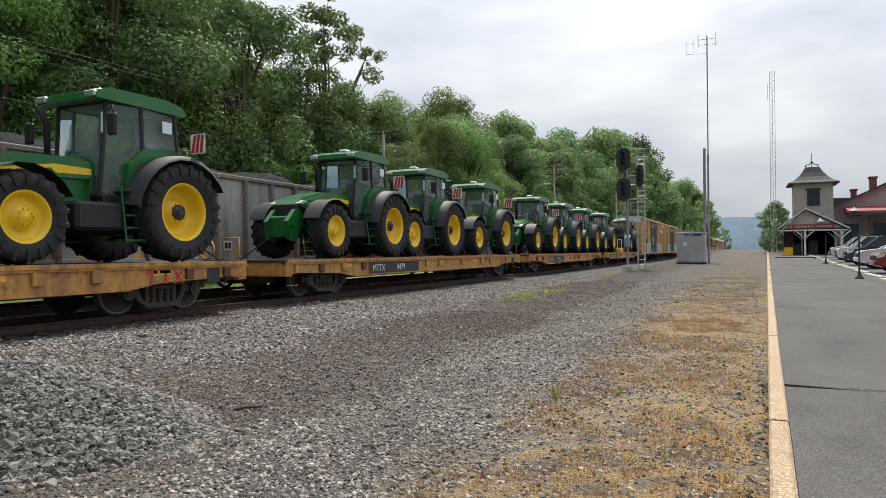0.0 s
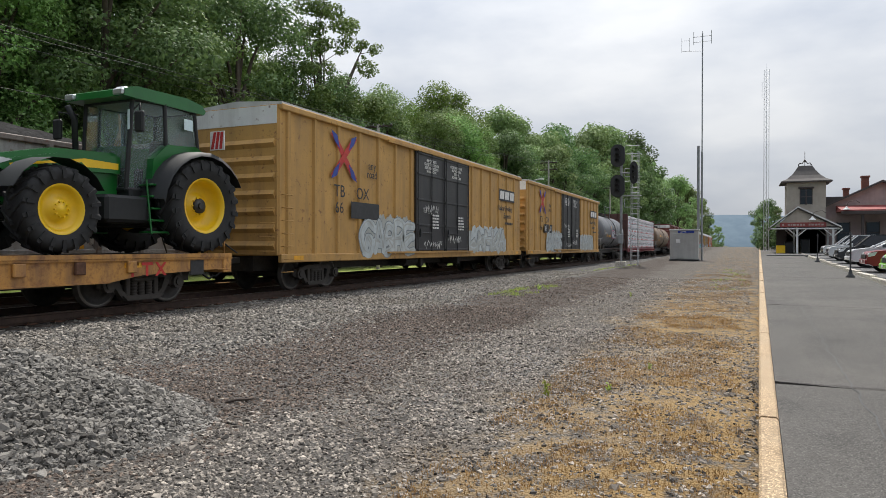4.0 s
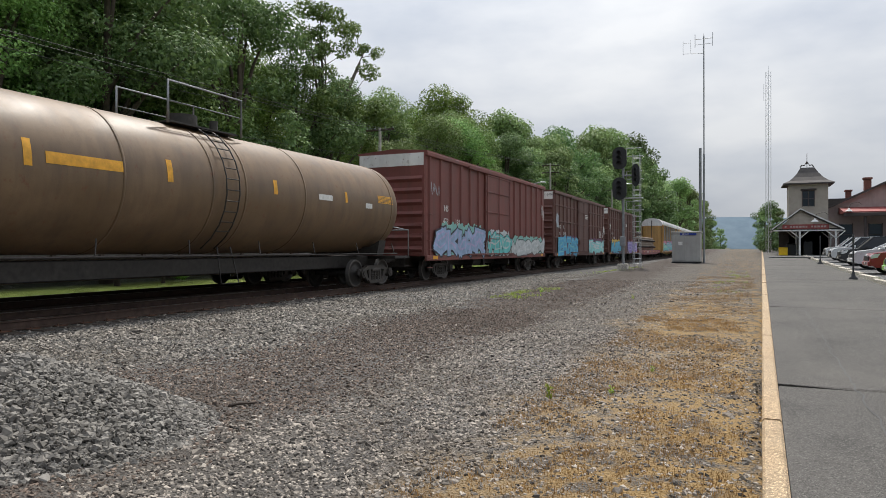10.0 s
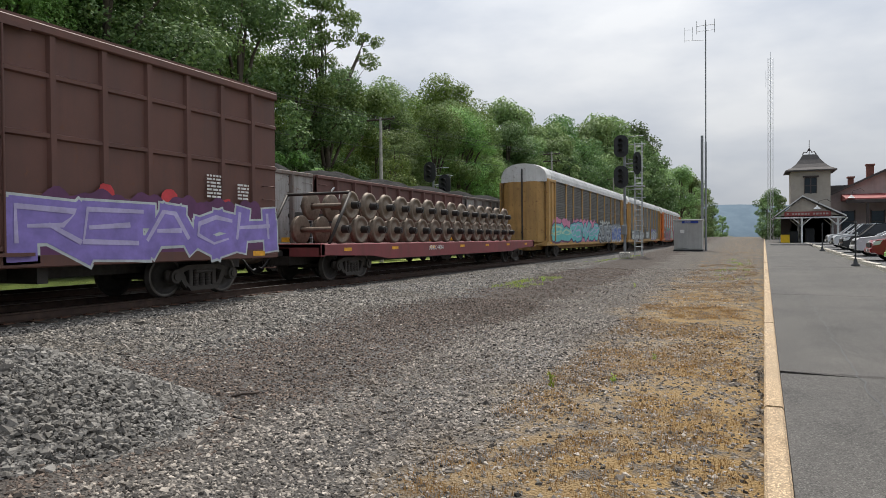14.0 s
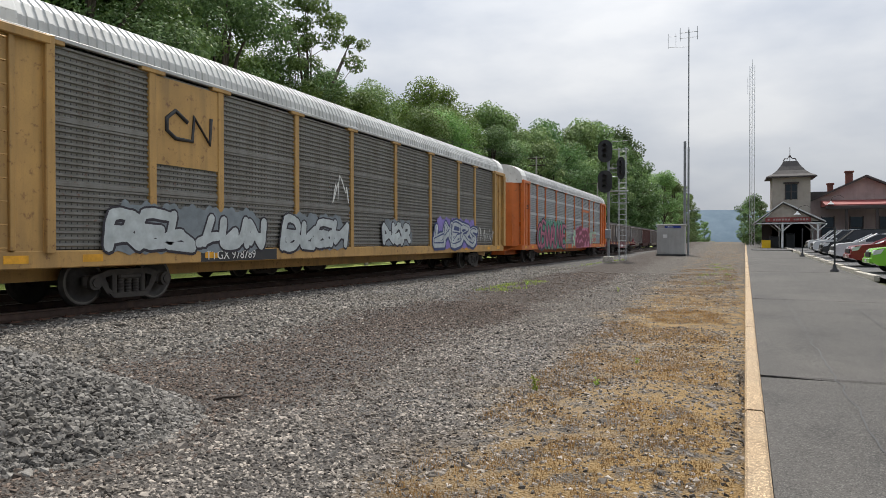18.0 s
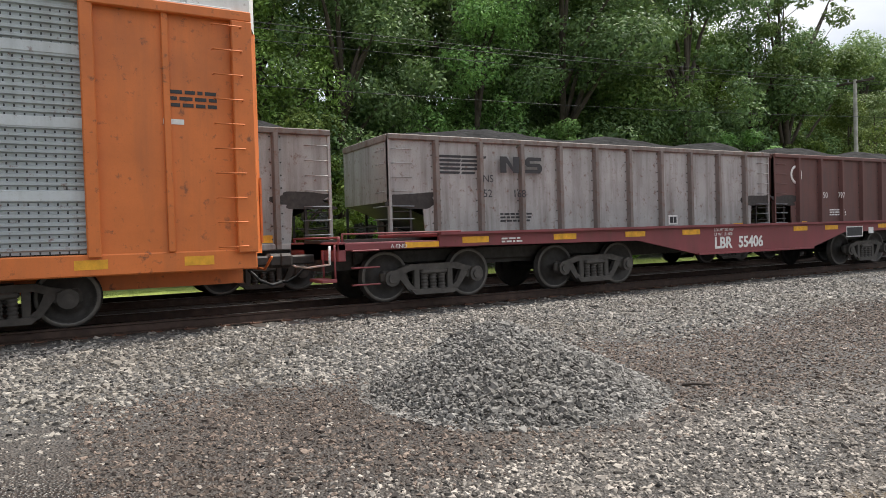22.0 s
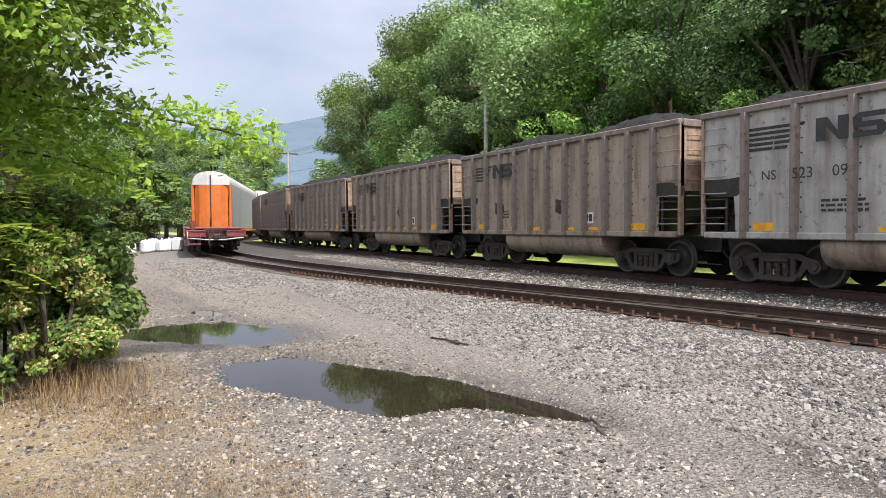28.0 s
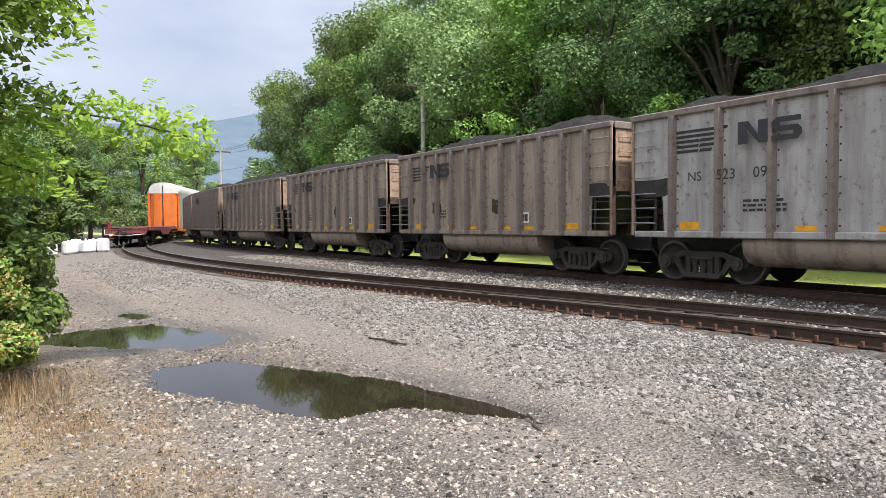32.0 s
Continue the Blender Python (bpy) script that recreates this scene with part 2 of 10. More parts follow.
def leafy(name, dark, light, translucent=0.20):
    """Leaves: a colour for each leaf, some light through them."""
    m, n, l, p = mat(name)
    g = n.new("ShaderNodeNewGeometry")
    info = n.new("ShaderNodeObjectInfo").outputs["Random"]
    co = n.new("ShaderNodeTexCoord").outputs["Object"]
    big = noise_node(n, l, co, 0.35, 3, 0.5)
    c = mix(n, l, g.outputs["Random Per Island"], dark, light)
    c = mix(n, l, ramp(n, l, big, 0.4, 0.62, 0, 0.35), c, tuple(x * 0.8 for x in dark))
    v = n.new("ShaderNodeHueSaturation")
    l.new(ramp(n, l, info, 0, 1, 0.478, 0.518), v.inputs["Hue"])
    l.new(ramp(n, l, info, 0, 1, 0.62, 1.38), v.inputs["Value"])
    l.new(c, v.inputs["Color"])
    l.new(v.outputs[0], p.inputs["Base Color"])
    p.inputs["Roughness"].default_value = 0.6
    p.inputs["Specular IOR Level"].default_value = 0.22
    t = n.new("ShaderNodeBsdfTranslucent")
    gl = n.new("ShaderNodeHueSaturation")
    gl.inputs["Hue"].default_value, gl.inputs["Value"].default_value = 0.49, 1.35
    l.new(v.outputs[0], gl.inputs["Color"])
    l.new(gl.outputs[0], t.inputs[0])
    s = n.new("ShaderNodeMixShader")
    s.inputs[0].default_value = translucent
    l.new(p.outputs[0], s.inputs[1])
    l.new(t.outputs[0], s.inputs[2])
    l.new(s.outputs[0], n["Material Output"].inputs[0])
    return m


M_HOP = paint("grey_hopper_paint", (0.37, 0.36, 0.345), (0.12, 0.095, 0.078), 0.75, 0.65, 0.35)
M_HOPB = paint("brown_hopper_paint", (0.13, 0.055, 0.045), (0.06, 0.045, 0.04), 0.5, 0.65, 0.2)
M_HOPD = paint("dirty_hopper_paint", (0.32, 0.26, 0.205), (0.085, 0.06, 0.045), 0.95, 0.7, 0.5)
M_RUSTEND = paint("rust_stained_end", (0.36, 0.27, 0.20), (0.13, 0.055, 0.03), 0.95, 0.7, 1.0)
# rust on the posts, plus a darker base that paints in their side shading
M_POST = paint("rusty_shade_toned_post", (0.20, 0.17, 0.15), (0.085, 0.055, 0.04), 0.8, 0.7, 0.7)
M_BOXY = paint("yellow_boxcar_paint", (0.50, 0.28, 0.075), (0.20, 0.12, 0.06), 0.5, 0.6, 0.2)
M_BOXB = paint("brown_boxcar_paint", (0.115, 0.045, 0.033), (0.07, 0.04, 0.035), 0.45, 0.6, 0.1)
M_BOXR = paint("red_boxcar_paint", (0.185, 0.052, 0.042), (0.09, 0.05, 0.04), 0.5, 0.6, 0.15)
M_FLATY = paint("yellow_flatcar_paint", (0.50, 0.245, 0.055), (0.17, 0.09, 0.055), 0.95, 0.65, 1.15)
M_MAROON = paint("maroon_paint", (0.20, 0.038, 0.042), (0.10, 0.04, 0.035), 0.5, 0.55, 0.15)
M_ORANGE = paint("orange_paint", (0.62, 0.155, 0.025), (0.30, 0.10, 0.035), 0.4, 0.5, 0.15)
M_ARY = paint("yellow_rack_paint", (0.50, 0.29, 0.09), (0.20, 0.13, 0.06), 0.6, 0.6, 0.3)
M_BLACK = paint("black_paint", (0.018, 0.018, 0.02), (0.05, 0.045, 0.04), 0.5, 0.5)
M_TANKB = paint("brown_tank_paint", (0.155, 0.095, 0.048), (0.07, 0.045, 0.03), 0.6, 0.5, 0.2)
M_TANKK = paint("charcoal_tank_paint", (0.125, 0.132, 0.146), (0.17, 0.16, 0.15), 0.55, 0.45, 0.05)
M_WHITE = paint("white_paint", (0.72, 0.72, 0.70), (0.35, 0.32, 0.28), 0.4, 0.6, 0.05)
M_WRAP = plain("white_plastic_wrap", (0.74, 0.74, 0.76), 0.38, 0, 0.05, 5, 0.5)
M_GALV = paint("galvanised_steel", (0.38, 0.405, 0.415), (0.21, 0.205, 0.19), 0.55, 0.55, 0.05, 0.2)
M_GALVB = paint("pale_screen_band", (0.52, 0.54, 0.55), (0.24, 0.23, 0.21), 0.5, 0.55, 0.05, 0.2)
M_GALVD = paint("weathered_galvanised_steel", (0.165, 0.160, 0.145), (0.075, 0.065, 0.05), 0.75, 0.65, 0.15, 0.1)
M_GALVC = paint("grey_brown_screen_steel", (0.21, 0.203, 0.184), (0.12, 0.105, 0.085), 0.8, 0.6, 0.12, 0.1)
M_ROOF = paint("galvanised_roof", (0.53, 0.53, 0.52), (0.22, 0.205, 0.185), 0.4, 0.55, 0.0, 0.15)
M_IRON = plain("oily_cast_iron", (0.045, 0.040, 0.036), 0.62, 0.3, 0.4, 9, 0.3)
M_TRUCKB = plain("pale_dusty_truck_casting", (0.085, 0.076, 0.067), 0.8, 0.1, 0.45, 6, 0.3)
M_TRUCK = plain("dusty_truck_casting", (0.058, 0.050, 0.043), 0.8, 0.1, 0.4, 6, 0.3)
M_TREAD = plain("polished_wheel_rim", (0.12, 0.11, 0.10), 0.45, 0.7, 0.2)
M_RAIL = plain("rusty_rail", (0.072, 0.045, 0.034), 0.7, 0.4, 0.4, 7, 0.2)
M_RAILTOP = plain("worn_rail_head", (0.42, 0.40, 0.38), 0.28, 0.9, 0.1)
M_TIE = plain("creosoted_timber", (0.055, 0.040, 0.030), 0.85, 0, 0.5, 14, 0.4)
M_PLATE = plain("rusted_tie_plate", (0.125, 0.060, 0.036), 0.8, 0.2, 0.4, 20, 0.3)
M_COAL = plain("coal", (0.030, 0.029, 0.029), 0.95, 0, 0.6, 9, 1.0)
M_COAL.node_tree.nodes["Principled BSDF"].inputs["Specular IOR Level"].default_value = 0.1
M_RUBBER = plain("tyre_rubber", (0.014, 0.014, 0.015), 0.75, 0, 0.4, 8, 0.2)
M_GREEN = plain("tractor_green_paint", (0.010, 0.125, 0.022), 0.28, 0, 0.12, 2, 0.02)
M_YEL = plain("tractor_yellow_paint", (0.80, 0.50, 0.008), 0.35, 0, 0.08, 4, 0.02)
M_DKGREY = plain("dark_grey_plastic", (0.014, 0.015, 0.016), 0.62, 0, 0.2, 8, 0.05)
M_YDECAL = plain("yellow_marking", (0.75, 0.36, 0.02), 0.5, 0, 0.25, 7, 0.05)
M_WDECAL = plain("white_marking", (0.70, 0.69, 0.66), 0.6, 0, 0.2, 9, 0.05)
M_KDECAL = plain("black_marking", (0.03, 0.03, 0.032), 0.6, 0, 0.3, 9, 0.05)
M_RDECAL = plain("red_marking", (0.50, 0.03, 0.025), 0.55, 0, 0.2, 9, 0.05)
M_BDECAL = plain("blue_marking", (0.02, 0.05, 0.30), 0.55, 0, 0.2, 9, 0.05)
M_PAPER = plain("pale_paper", (0.62, 0.75, 0.78), 0.7, 0, 0.05)
M_ALU = plain("aluminium", (0.62, 0.63, 0.64), 0.4, 0.8, 0.15, 5, 0.05)
M_STEELG = plain("weathered_grey_steel", (0.27, 0.28, 0.29), 0.55, 0.4, 0.2, 5, 0.1)
M_BARK = plain("tree_bark", (0.075, 0.058, 0.042), 0.9, 0, 0.4, 6, 0.8)
M_LEAF = leafy("broad_leaves", (0.095, 0.175, 0.048), (0.25, 0.385, 0.115))
M_LEAFD = leafy("deep_green_leaves", (0.072, 0.135, 0.050), (0.185, 0.295, 0.105))
M_LEAFP = leafy("pale_green_leaves", (0.135, 0.205, 0.080), (0.29, 0.395, 0.155))
M_LEAFL = leafy("bright_leaves", (0.15, 0.24, 0.036), (0.38, 0.47, 0.085), 0.36)
M_LEAFM = leafy("fresh_green_leaves", (0.105, 0.19, 0.042), (0.27, 0.40, 0.095))
M_LEAFY = leafy("yellowing_leaves", (0.15, 0.165, 0.03), (0.38, 0.32, 0.06))
M_DRY = leafy("dry_grass_blades", (0.22, 0.138, 0.045), (0.48, 0.315, 0.105), 0.2)
M_STRAW = leafy("straw_grass_blades", (0.27, 0.20, 0.10), (0.55, 0.43, 0.23), 0.2)


def glass_mat(name, tint, rough=0.03):
    m, n, l, p = mat(name)
    p.inputs["Base Color"].default_value = rgb(tint)
    p.inputs["Roughness"].default_value = rough
    p.inputs["Transmission Weight"].default_value = 0.85
    p.inputs["IOR"].default_value = 1.25
    return m


M_CABGLASS = glass_mat("tinted_cab_glass", (0.55, 0.66, 0.66))
M_PANE = plain("dark_window_glass", (0.02, 0.022, 0.025), 0.06, 0, 0.2, 2, 0.0)


def stone_mat(name, dark, light, tan):
    m, n, l, p = mat(name)
    g = n.new("ShaderNodeNewGeometry")
    co = n.new("ShaderNodeTexCoord").outputs["Object"]
    pw = n.new("ShaderNodeMath")
    pw.operation = "POWER"
    pw.inputs[1].default_value = 1.15
    l.new(g.outputs["Random Per Island"], pw.inputs[0])
    c = mix(n, l, pw.outputs[0], dark, light)
    big = noise_node(n, l, co, 0.5, 4, 0.6)
    c = mix(n, l, ramp(n, l, big, 0.45, 0.68, 0, 0.6), c, tan)
    c = mix(n, l, ramp(n, l, noise_node(n, l, co, 60, 3), 0.4, 0.7, 0, 0.35), c, tuple(x * 0.6 for x in dark))
    l.new(c, p.inputs["Base Color"])
    p.inputs["Roughness"].default_value = 0.85
    return m


M_STONE = stone_mat("crushed_limestone", (0.050, 0.046, 0.041), (0.37, 0.348, 0.32), (0.17, 0.15, 0.125))
M_STONEN = stone_mat("dusty_crushed_stone", (0.022, 0.020, 0.017), (0.47, 0.425, 0.365), (0.14, 0.115, 0.088))
M_STONEG = stone_mat("grey_crushed_stone", (0.030, 0.027, 0.024), (0.37, 0.345, 0.31), (0.12, 0.107, 0.09))
M_PEBBLEB = stone_mat("brown_dirt_gravel", (0.012, 0.009, 0.007), (0.27, 0.200, 0.155), (0.065, 0.046, 0.033))
M_PEBBLE = stone_mat("small_gravel", (0.016, 0.014, 0.012), (0.52, 0.455, 0.385), (0.13, 0.100, 0.075))

# ---- ground ----
X_NEAR, X_FAR = -12.52, -16.78        # centre lines of the two tracks; the rail heads are at z = 0
CURVE_Y, CURVE_R = -52.0, 120.0       # where the tracks begin to bend away, and how sharply


def smooth(a, b, v):
    t = np.clip((v - a) / (b - a), 0, 1)
    return t * t * (3 - 2 * t)


def along(y, x):
    """The place and heading on a track that runs at x on the straight, for a run-out coordinate y."""
    if y >= CURVE_Y:
        return x, y, 0.0
    a = (CURVE_Y - y) / CURVE_R
    r = CURVE_R + (x - X_NEAR)
    cx = X_NEAR - CURVE_R
    return cx + r * math.cos(a), CURVE_Y - r * math.sin(a), -math.degrees(a)


# the near line swings out towards the road before it bends away
BEND = [(-12.52, -12.0), (-12.3, -17.0), (-11.4, -23.0), (-10.4, -28.0), (-9.6, -35.0), (-9.3, -42.0), (-9.5, -48.0), (-9.9, -53.0), (-10.5, -58.0), (-11.3, -63.0), (-12.3, -68.0), (-13.7, -73.0), (-15.4, -78.0), (-17.0, -83.0), (-18.6, -88.0), (-50.0, -160.0)]
BEND_S = [-12.0]
for (xa, ya), (xb, yb) in zip(BEND, BEND[1:]):
    BEND_S.append(BEND_S[-1] - math.hypot(xb - xa, yb - ya))


def near_at(s, off=0.0):
    """The place and heading on the near line, s metres along it, off metres to its side."""
    if s >= BEND_S[0]:
        return X_NEAR + off, s, 0.0

    def raw(q):
        if q >= BEND_S[0]:
            return X_NEAR, q
        k = 0
        while k < len(BEND) - 2 and q < BEND_S[k + 1]:
            k += 1
        u = (BEND_S[k] - q) / (BEND_S[k] - BEND_S[k + 1])
        return BEND[k][0] + (BEND[k + 1][0] - BEND[k][0]) * u, BEND[k][1] + (BEND[k + 1][1] - BEND[k][1]) * u
    (ax, ay), (bx, by), (cx, cy) = raw(s - 4), raw(s), raw(s + 4)
    x, y = 0.25 * ax + 0.5 * bx + 0.25 * cx, 0.25 * ay + 0.5 * by + 0.25 * cy
    turn = math.degrees(math.atan2(-(cx - ax), cy - ay))
    c, sn = math.cos(radians(turn)), math.sin(radians(turn))
    return x + off * c, y + off * sn, turn


def swing(y):
    """How far the near line stands out from its straight course."""
    ys = np.array([q[1] for q in BEND[:12]][::-1])
    xs = np.array([q[0] - X_NEAR for q in BEND[:12]][::-1])
    return np.clip(np.interp(y, ys, xs), 0, 4)


def wave(x, y, seed, scale):
    """Cheap smooth noise from a few waves, for arrays."""
    rs = np.random.RandomState(seed)
    out = np.zeros(np.broadcast(x, y).shape)
    for k in range(7):
        a, f, p = rs.uniform(0, 6.283), scale * 1.55 ** k * rs.uniform(0.8, 1.2), rs.uniform(0, 6.283)
        out = out + np.sin((x * math.cos(a) + y * math.sin(a)) * f + p + 1.7 * np.sin((y * math.cos(a) - x * math.sin(a)) * f * 0.7 + k)) / 1.45 ** k
    return out / 2.6


# puddles: centre, half length, half width, turn in degrees, depth
PUDDLES = [(-4.62, -3.95, 3.1, 0.98, 97, 0.095), (-4.7, -6.9, 0.8, 0.22, 150, 0.05), (-5.4, -19.3, 2.3, 0.85, 118, 0.09), (-6.5, -17.6, 1.2, 0.25, 110, 0.055),
           (-4.75, -23.8, 1.75, 1.05, 128, 0.095), (-5.15, -26.6, 0.6, 0.35, 100, 0.06), (-7.5, -14.6, 1.3, 0.45, 75, 0.062)]
WATER_Z = -0.405


def kerb_x(y):
    """The outer edge of the kerb along the platform path."""
    return np.where(y > 0, 0.021 * y, 0.0032 * y * y - 0.02 * y)


def ground_z(x, y):
    x, y = np.broadcast_arrays(np.asarray(x, float), np.asarray(y, float))
    side = smooth(-9.5, -6.0, x)
    z = -0.36 + 0.0135 * np.clip(y - 10, 0, 120) * side
    # ballast shoulders, the beds of both tracks, the ditch and the wooded slope
    bank = smooth(-6.7, -10.6, x - swing(y))
    z = z * (1 - bank) + (-0.19) * bank
    z = np.where(x < -18.6, -0.19 - 0.16 * smooth(-18.6, -20.6, x), z)
    z = z + 0.26 * np.clip(-x - 27, 0, 60) * smooth(-27, -34, x)
    z = z - 14.0 * smooth(-90, -200, x)
    for px, py, a, b, turn, depth in PUDDLES:
        c, s = math.cos(radians(turn)), math.sin(radians(turn))
        u, v = ((x - px) * c + (y - py) * s) / a, (-(x - px) * s + (y - py) * c) / b
        z = z - depth * np.exp(-(u * u + v * v) ** 1.5)
    open_ground = smooth(-18.5, -17, x) * (1 - smooth(-0.2, 0.0, x - kerb_x(y)))
    z = z + open_ground * (0.016 * wave(x, y, 3, 1.1) + 0.009 * wave(x, y, 5, 6.0))
    # wheel ruts of the service road
    for rx in (-3.0, -4.9):
        z = z - 0.02 * np.exp(-((x - rx - 0.3 * np.sin(y * 0.09)) / 0.28) ** 2) * open_ground
    z = np.where(x > kerb_x(y) + 0.06, z - 0.10, z)
    return z


def steps(*spans):
    """Grid lines: (start, end, step) after (start, end, step)."""
    out = []
    for a, b, d in spans:
        out.extend(np.arange(a, b - 1e-6, d))
    return np.array(out + [spans[-1][1]])


gx = steps((-3500, -500, 1000), (-500, -100, 80), (-100, -40, 10), (-40, -18, 1.5), (-18, -10.8, 0.36), (-10.8, -2.6, 0.095), (-2.6, 0.4, 0.15), (0.4, 20, 2.8), (20, 100, 20), (100, 3500, 850))
gy = steps((-3500, -500, 1000), (-500, -100, 100), (-100, -40, 6), (-40, -28, 0.5), (-28, -2, 0.095), (-2, 18, 0.14), (18, 40, 0.6), (40, 130, 5), (130, 500, 60), (500, 3500, 750))
GX, GY = np.meshgrid(gx, gy)
GZ = ground_z(GX, GY)
nx, ny = len(gx), len(gy)
gi = np.arange(nx * ny).reshape(ny, nx)
gf = np.stack([gi[:-1, :-1], gi[:-1, 1:], gi[1:, 1:], gi[1:, :-1]], -1).reshape(-1, 4)

m, n, l, p = mat("gravel_and_dirt")
geo = n.new("ShaderNodeNewGeometry").outputs["Position"]
sep = n.new("ShaderNodeSeparateXYZ")
l.new(geo, sep.inputs[0])
warp = noise_node(n, l, geo, 0.55, 6, 0.62)
wob = n.new("ShaderNodeMath")
wob.operation = "MULTIPLY_ADD"
l.new(warp, wob.inputs[0])
wob.inputs[1].default_value, wob.inputs[2].default_value = 3.0, -1.5
gxw = n.new("ShaderNodeMath")
gxw.operation = "ADD"
l.new(sep.outputs[0], gxw.inputs[0])
l.new(wob.outputs[0], gxw.inputs[1])
across = gxw.outputs[0]


def band(a, b, c, d):
    """1 between b and c across the line, fading to 0 at a and d."""
    q = n.new("ShaderNodeMath")
    q.operation = "MULTIPLY"
    l.new(ramp(n, l, across, a, b), q.inputs[0])
    l.new(ramp(n, l, across, c, d, 1, 0), q.inputs[1])
    return q.outputs[0]


def times(a, b):
    q = n.new("ShaderNodeMath")
    q.operation = "MULTIPLY"
    for i, v in ((0, a), (1, b)):
        if isinstance(v, (int, float)):
            q.inputs[i].default_value = v
        else:
            l.new(v, q.inputs[i])
    return q.outputs[0]


vor = n.new("ShaderNodeTexVoronoi")
vor.inputs["Scale"].default_value = 26
l.new(geo, vor.inputs["Vector"])
vor2 = n.new("ShaderNodeTexVoronoi")
vor2.inputs["Scale"].default_value = 42
l.new(geo, vor2.inputs["Vector"])
grit = noise_node(n, l, geo, 120, 4, 0.7)
patch = noise_node(n, l, geo, 1.7, 6, 0.65)
vsep = n.new("ShaderNodeSeparateColor")
l.new(vor.outputs["Color"], vsep.inputs[0])
vsep2 = n.new("ShaderNodeSeparateColor")
l.new(vor2.outputs["Color"], vsep2.inputs[0])
c = mix(n, l, vsep2.outputs[0], (0.020, 0.017, 0.014), (0.15, 0.128, 0.107))
c = mix(n, l, times(ramp(n, l, patch, 0.40, 0.62), 0.55), c, (0.105, 0.088, 0.072))
north = ramp(n, l, sep.outputs[1], -1.0, 1.5)
c = mix(n, l, times(north, times(band(-7.9, -7.0, -4.3, -3.5), ramp(n, l, patch, 0.30, 0.50, 0.6, 0.97))), c, (0.047, 0.033, 0.024))
rock = mix(n, l, vsep.outputs[0], (0.03, 0.028, 0.026), (0.19, 0.18, 0.168))
rock = mix(n, l, ramp(n, l, vor.outputs["Distance"], 0.015, 0.035, 0.0, 0.25), rock, (0.05, 0.045, 0.04))
c = mix(n, l, ramp(n, l, across, -6.2, -7.2), c, rock)
# oil and rust between the rails
c = mix(n, l, times(band(-18.5, -17.8, -11.6, -11.2), 0.7), c, (0.060, 0.050, 0.042))
# sandy gravel on the near side of the bend
south = ramp(n, l, sep.outputs[1], -2.0, -7.0)
c = mix(n, l, times(times(south, band(-9.4, -8.7, 2, 3)), 0.9), c, mix(n, l, vsep2.outputs[1], (0.135, 0.118, 0.102), (0.30, 0.268, 0.24)))
# dry grass by the kerb
north = ramp(n, l, sep.outputs[1], -1.0, 1.5)
tuft = noise_node(n, l, geo, 3.2, 8, 0.7)
straw = mix(n, l, grit, (0.16, 0.098, 0.034), (0.42, 0.265, 0.09))
thin = ramp(n, l, sep.outputs[1], 13.0, 30.0, 0.0, 0.13)
clump = n.new("ShaderNodeMath")
clump.operation = "SUBTRACT"
l.new(tuft, clump.inputs[0])
l.new(thin, clump.inputs[1])
c = mix(n, l, times(times(north, band(-2.5, -1.7, 1, 2)), ramp(n, l, clump.outputs[0], 0.39, 0.52, 0, 0.88)), c, straw)
straw2 = mix(n, l, grit, (0.20, 0.145, 0.075), (0.50, 0.385, 0.215))
c = mix(n, l, times(times(south, band(-4.4, -2.6, 2, 3)), ramp(n, l, tuft, 0.34, 0.47, 0, 0.95)), c, straw2)
grass = mix(n, l, patch, (0.24, 0.31, 0.055), (0.40, 0.46, 0.10))
c = mix(n, l, ramp(n, l, across, -19.6, -20.4), c, grass)
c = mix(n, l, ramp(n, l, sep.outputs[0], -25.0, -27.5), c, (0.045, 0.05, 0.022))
c = mix(n, l, ramp(n, l, sep.outputs[0], 4.2, 5.5), c, mix(n, l, patch, (0.09, 0.12, 0.03), (0.18, 0.20, 0.07)))
# wet rims of the puddles
wet = ramp(n, l, sep.outputs[2], WATER_Z + 0.020, WATER_Z + 0.07, 1, 0)
wetx = times(wet, band(-9, -8, -1.5, -0.5))
c = mix(n, l, times(wetx, 0.6), c, (0.035, 0.03, 0.026))
l.new(c, p.inputs["Base Color"])
l.new(ramp(n, l, wetx, 0, 1, 0.92, 0.35), p.inputs["Roughness"])
hh = n.new("ShaderNodeMath")
hh.operation = "ADD"
l.new(times(ramp(n, l, across, -6.2, -7.2), vor.outputs["Distance"]), hh.inputs[0])
l.new(times(vor2.outputs["Distance"], 0.6), hh.inputs[1])
bump(n, l, p, hh.outputs[0], 0.9, 0.05)
M_GROUND = m
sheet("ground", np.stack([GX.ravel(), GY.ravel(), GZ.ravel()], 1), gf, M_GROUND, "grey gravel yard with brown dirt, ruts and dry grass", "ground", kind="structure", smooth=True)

m, n, l, p = mat("muddy_water")
p.inputs["Base Color"].default_value = (0.020, 0.015, 0.010, 1)
p.inputs["Roughness"].default_value = 0.02
p.inputs["IOR"].default_value = 1.33
bump(n, l, p, noise_node(n, l, n.new("ShaderNodeTexCoord").outputs["Object"], 9, 2), 0.03, 0.01)
M_WATER = m
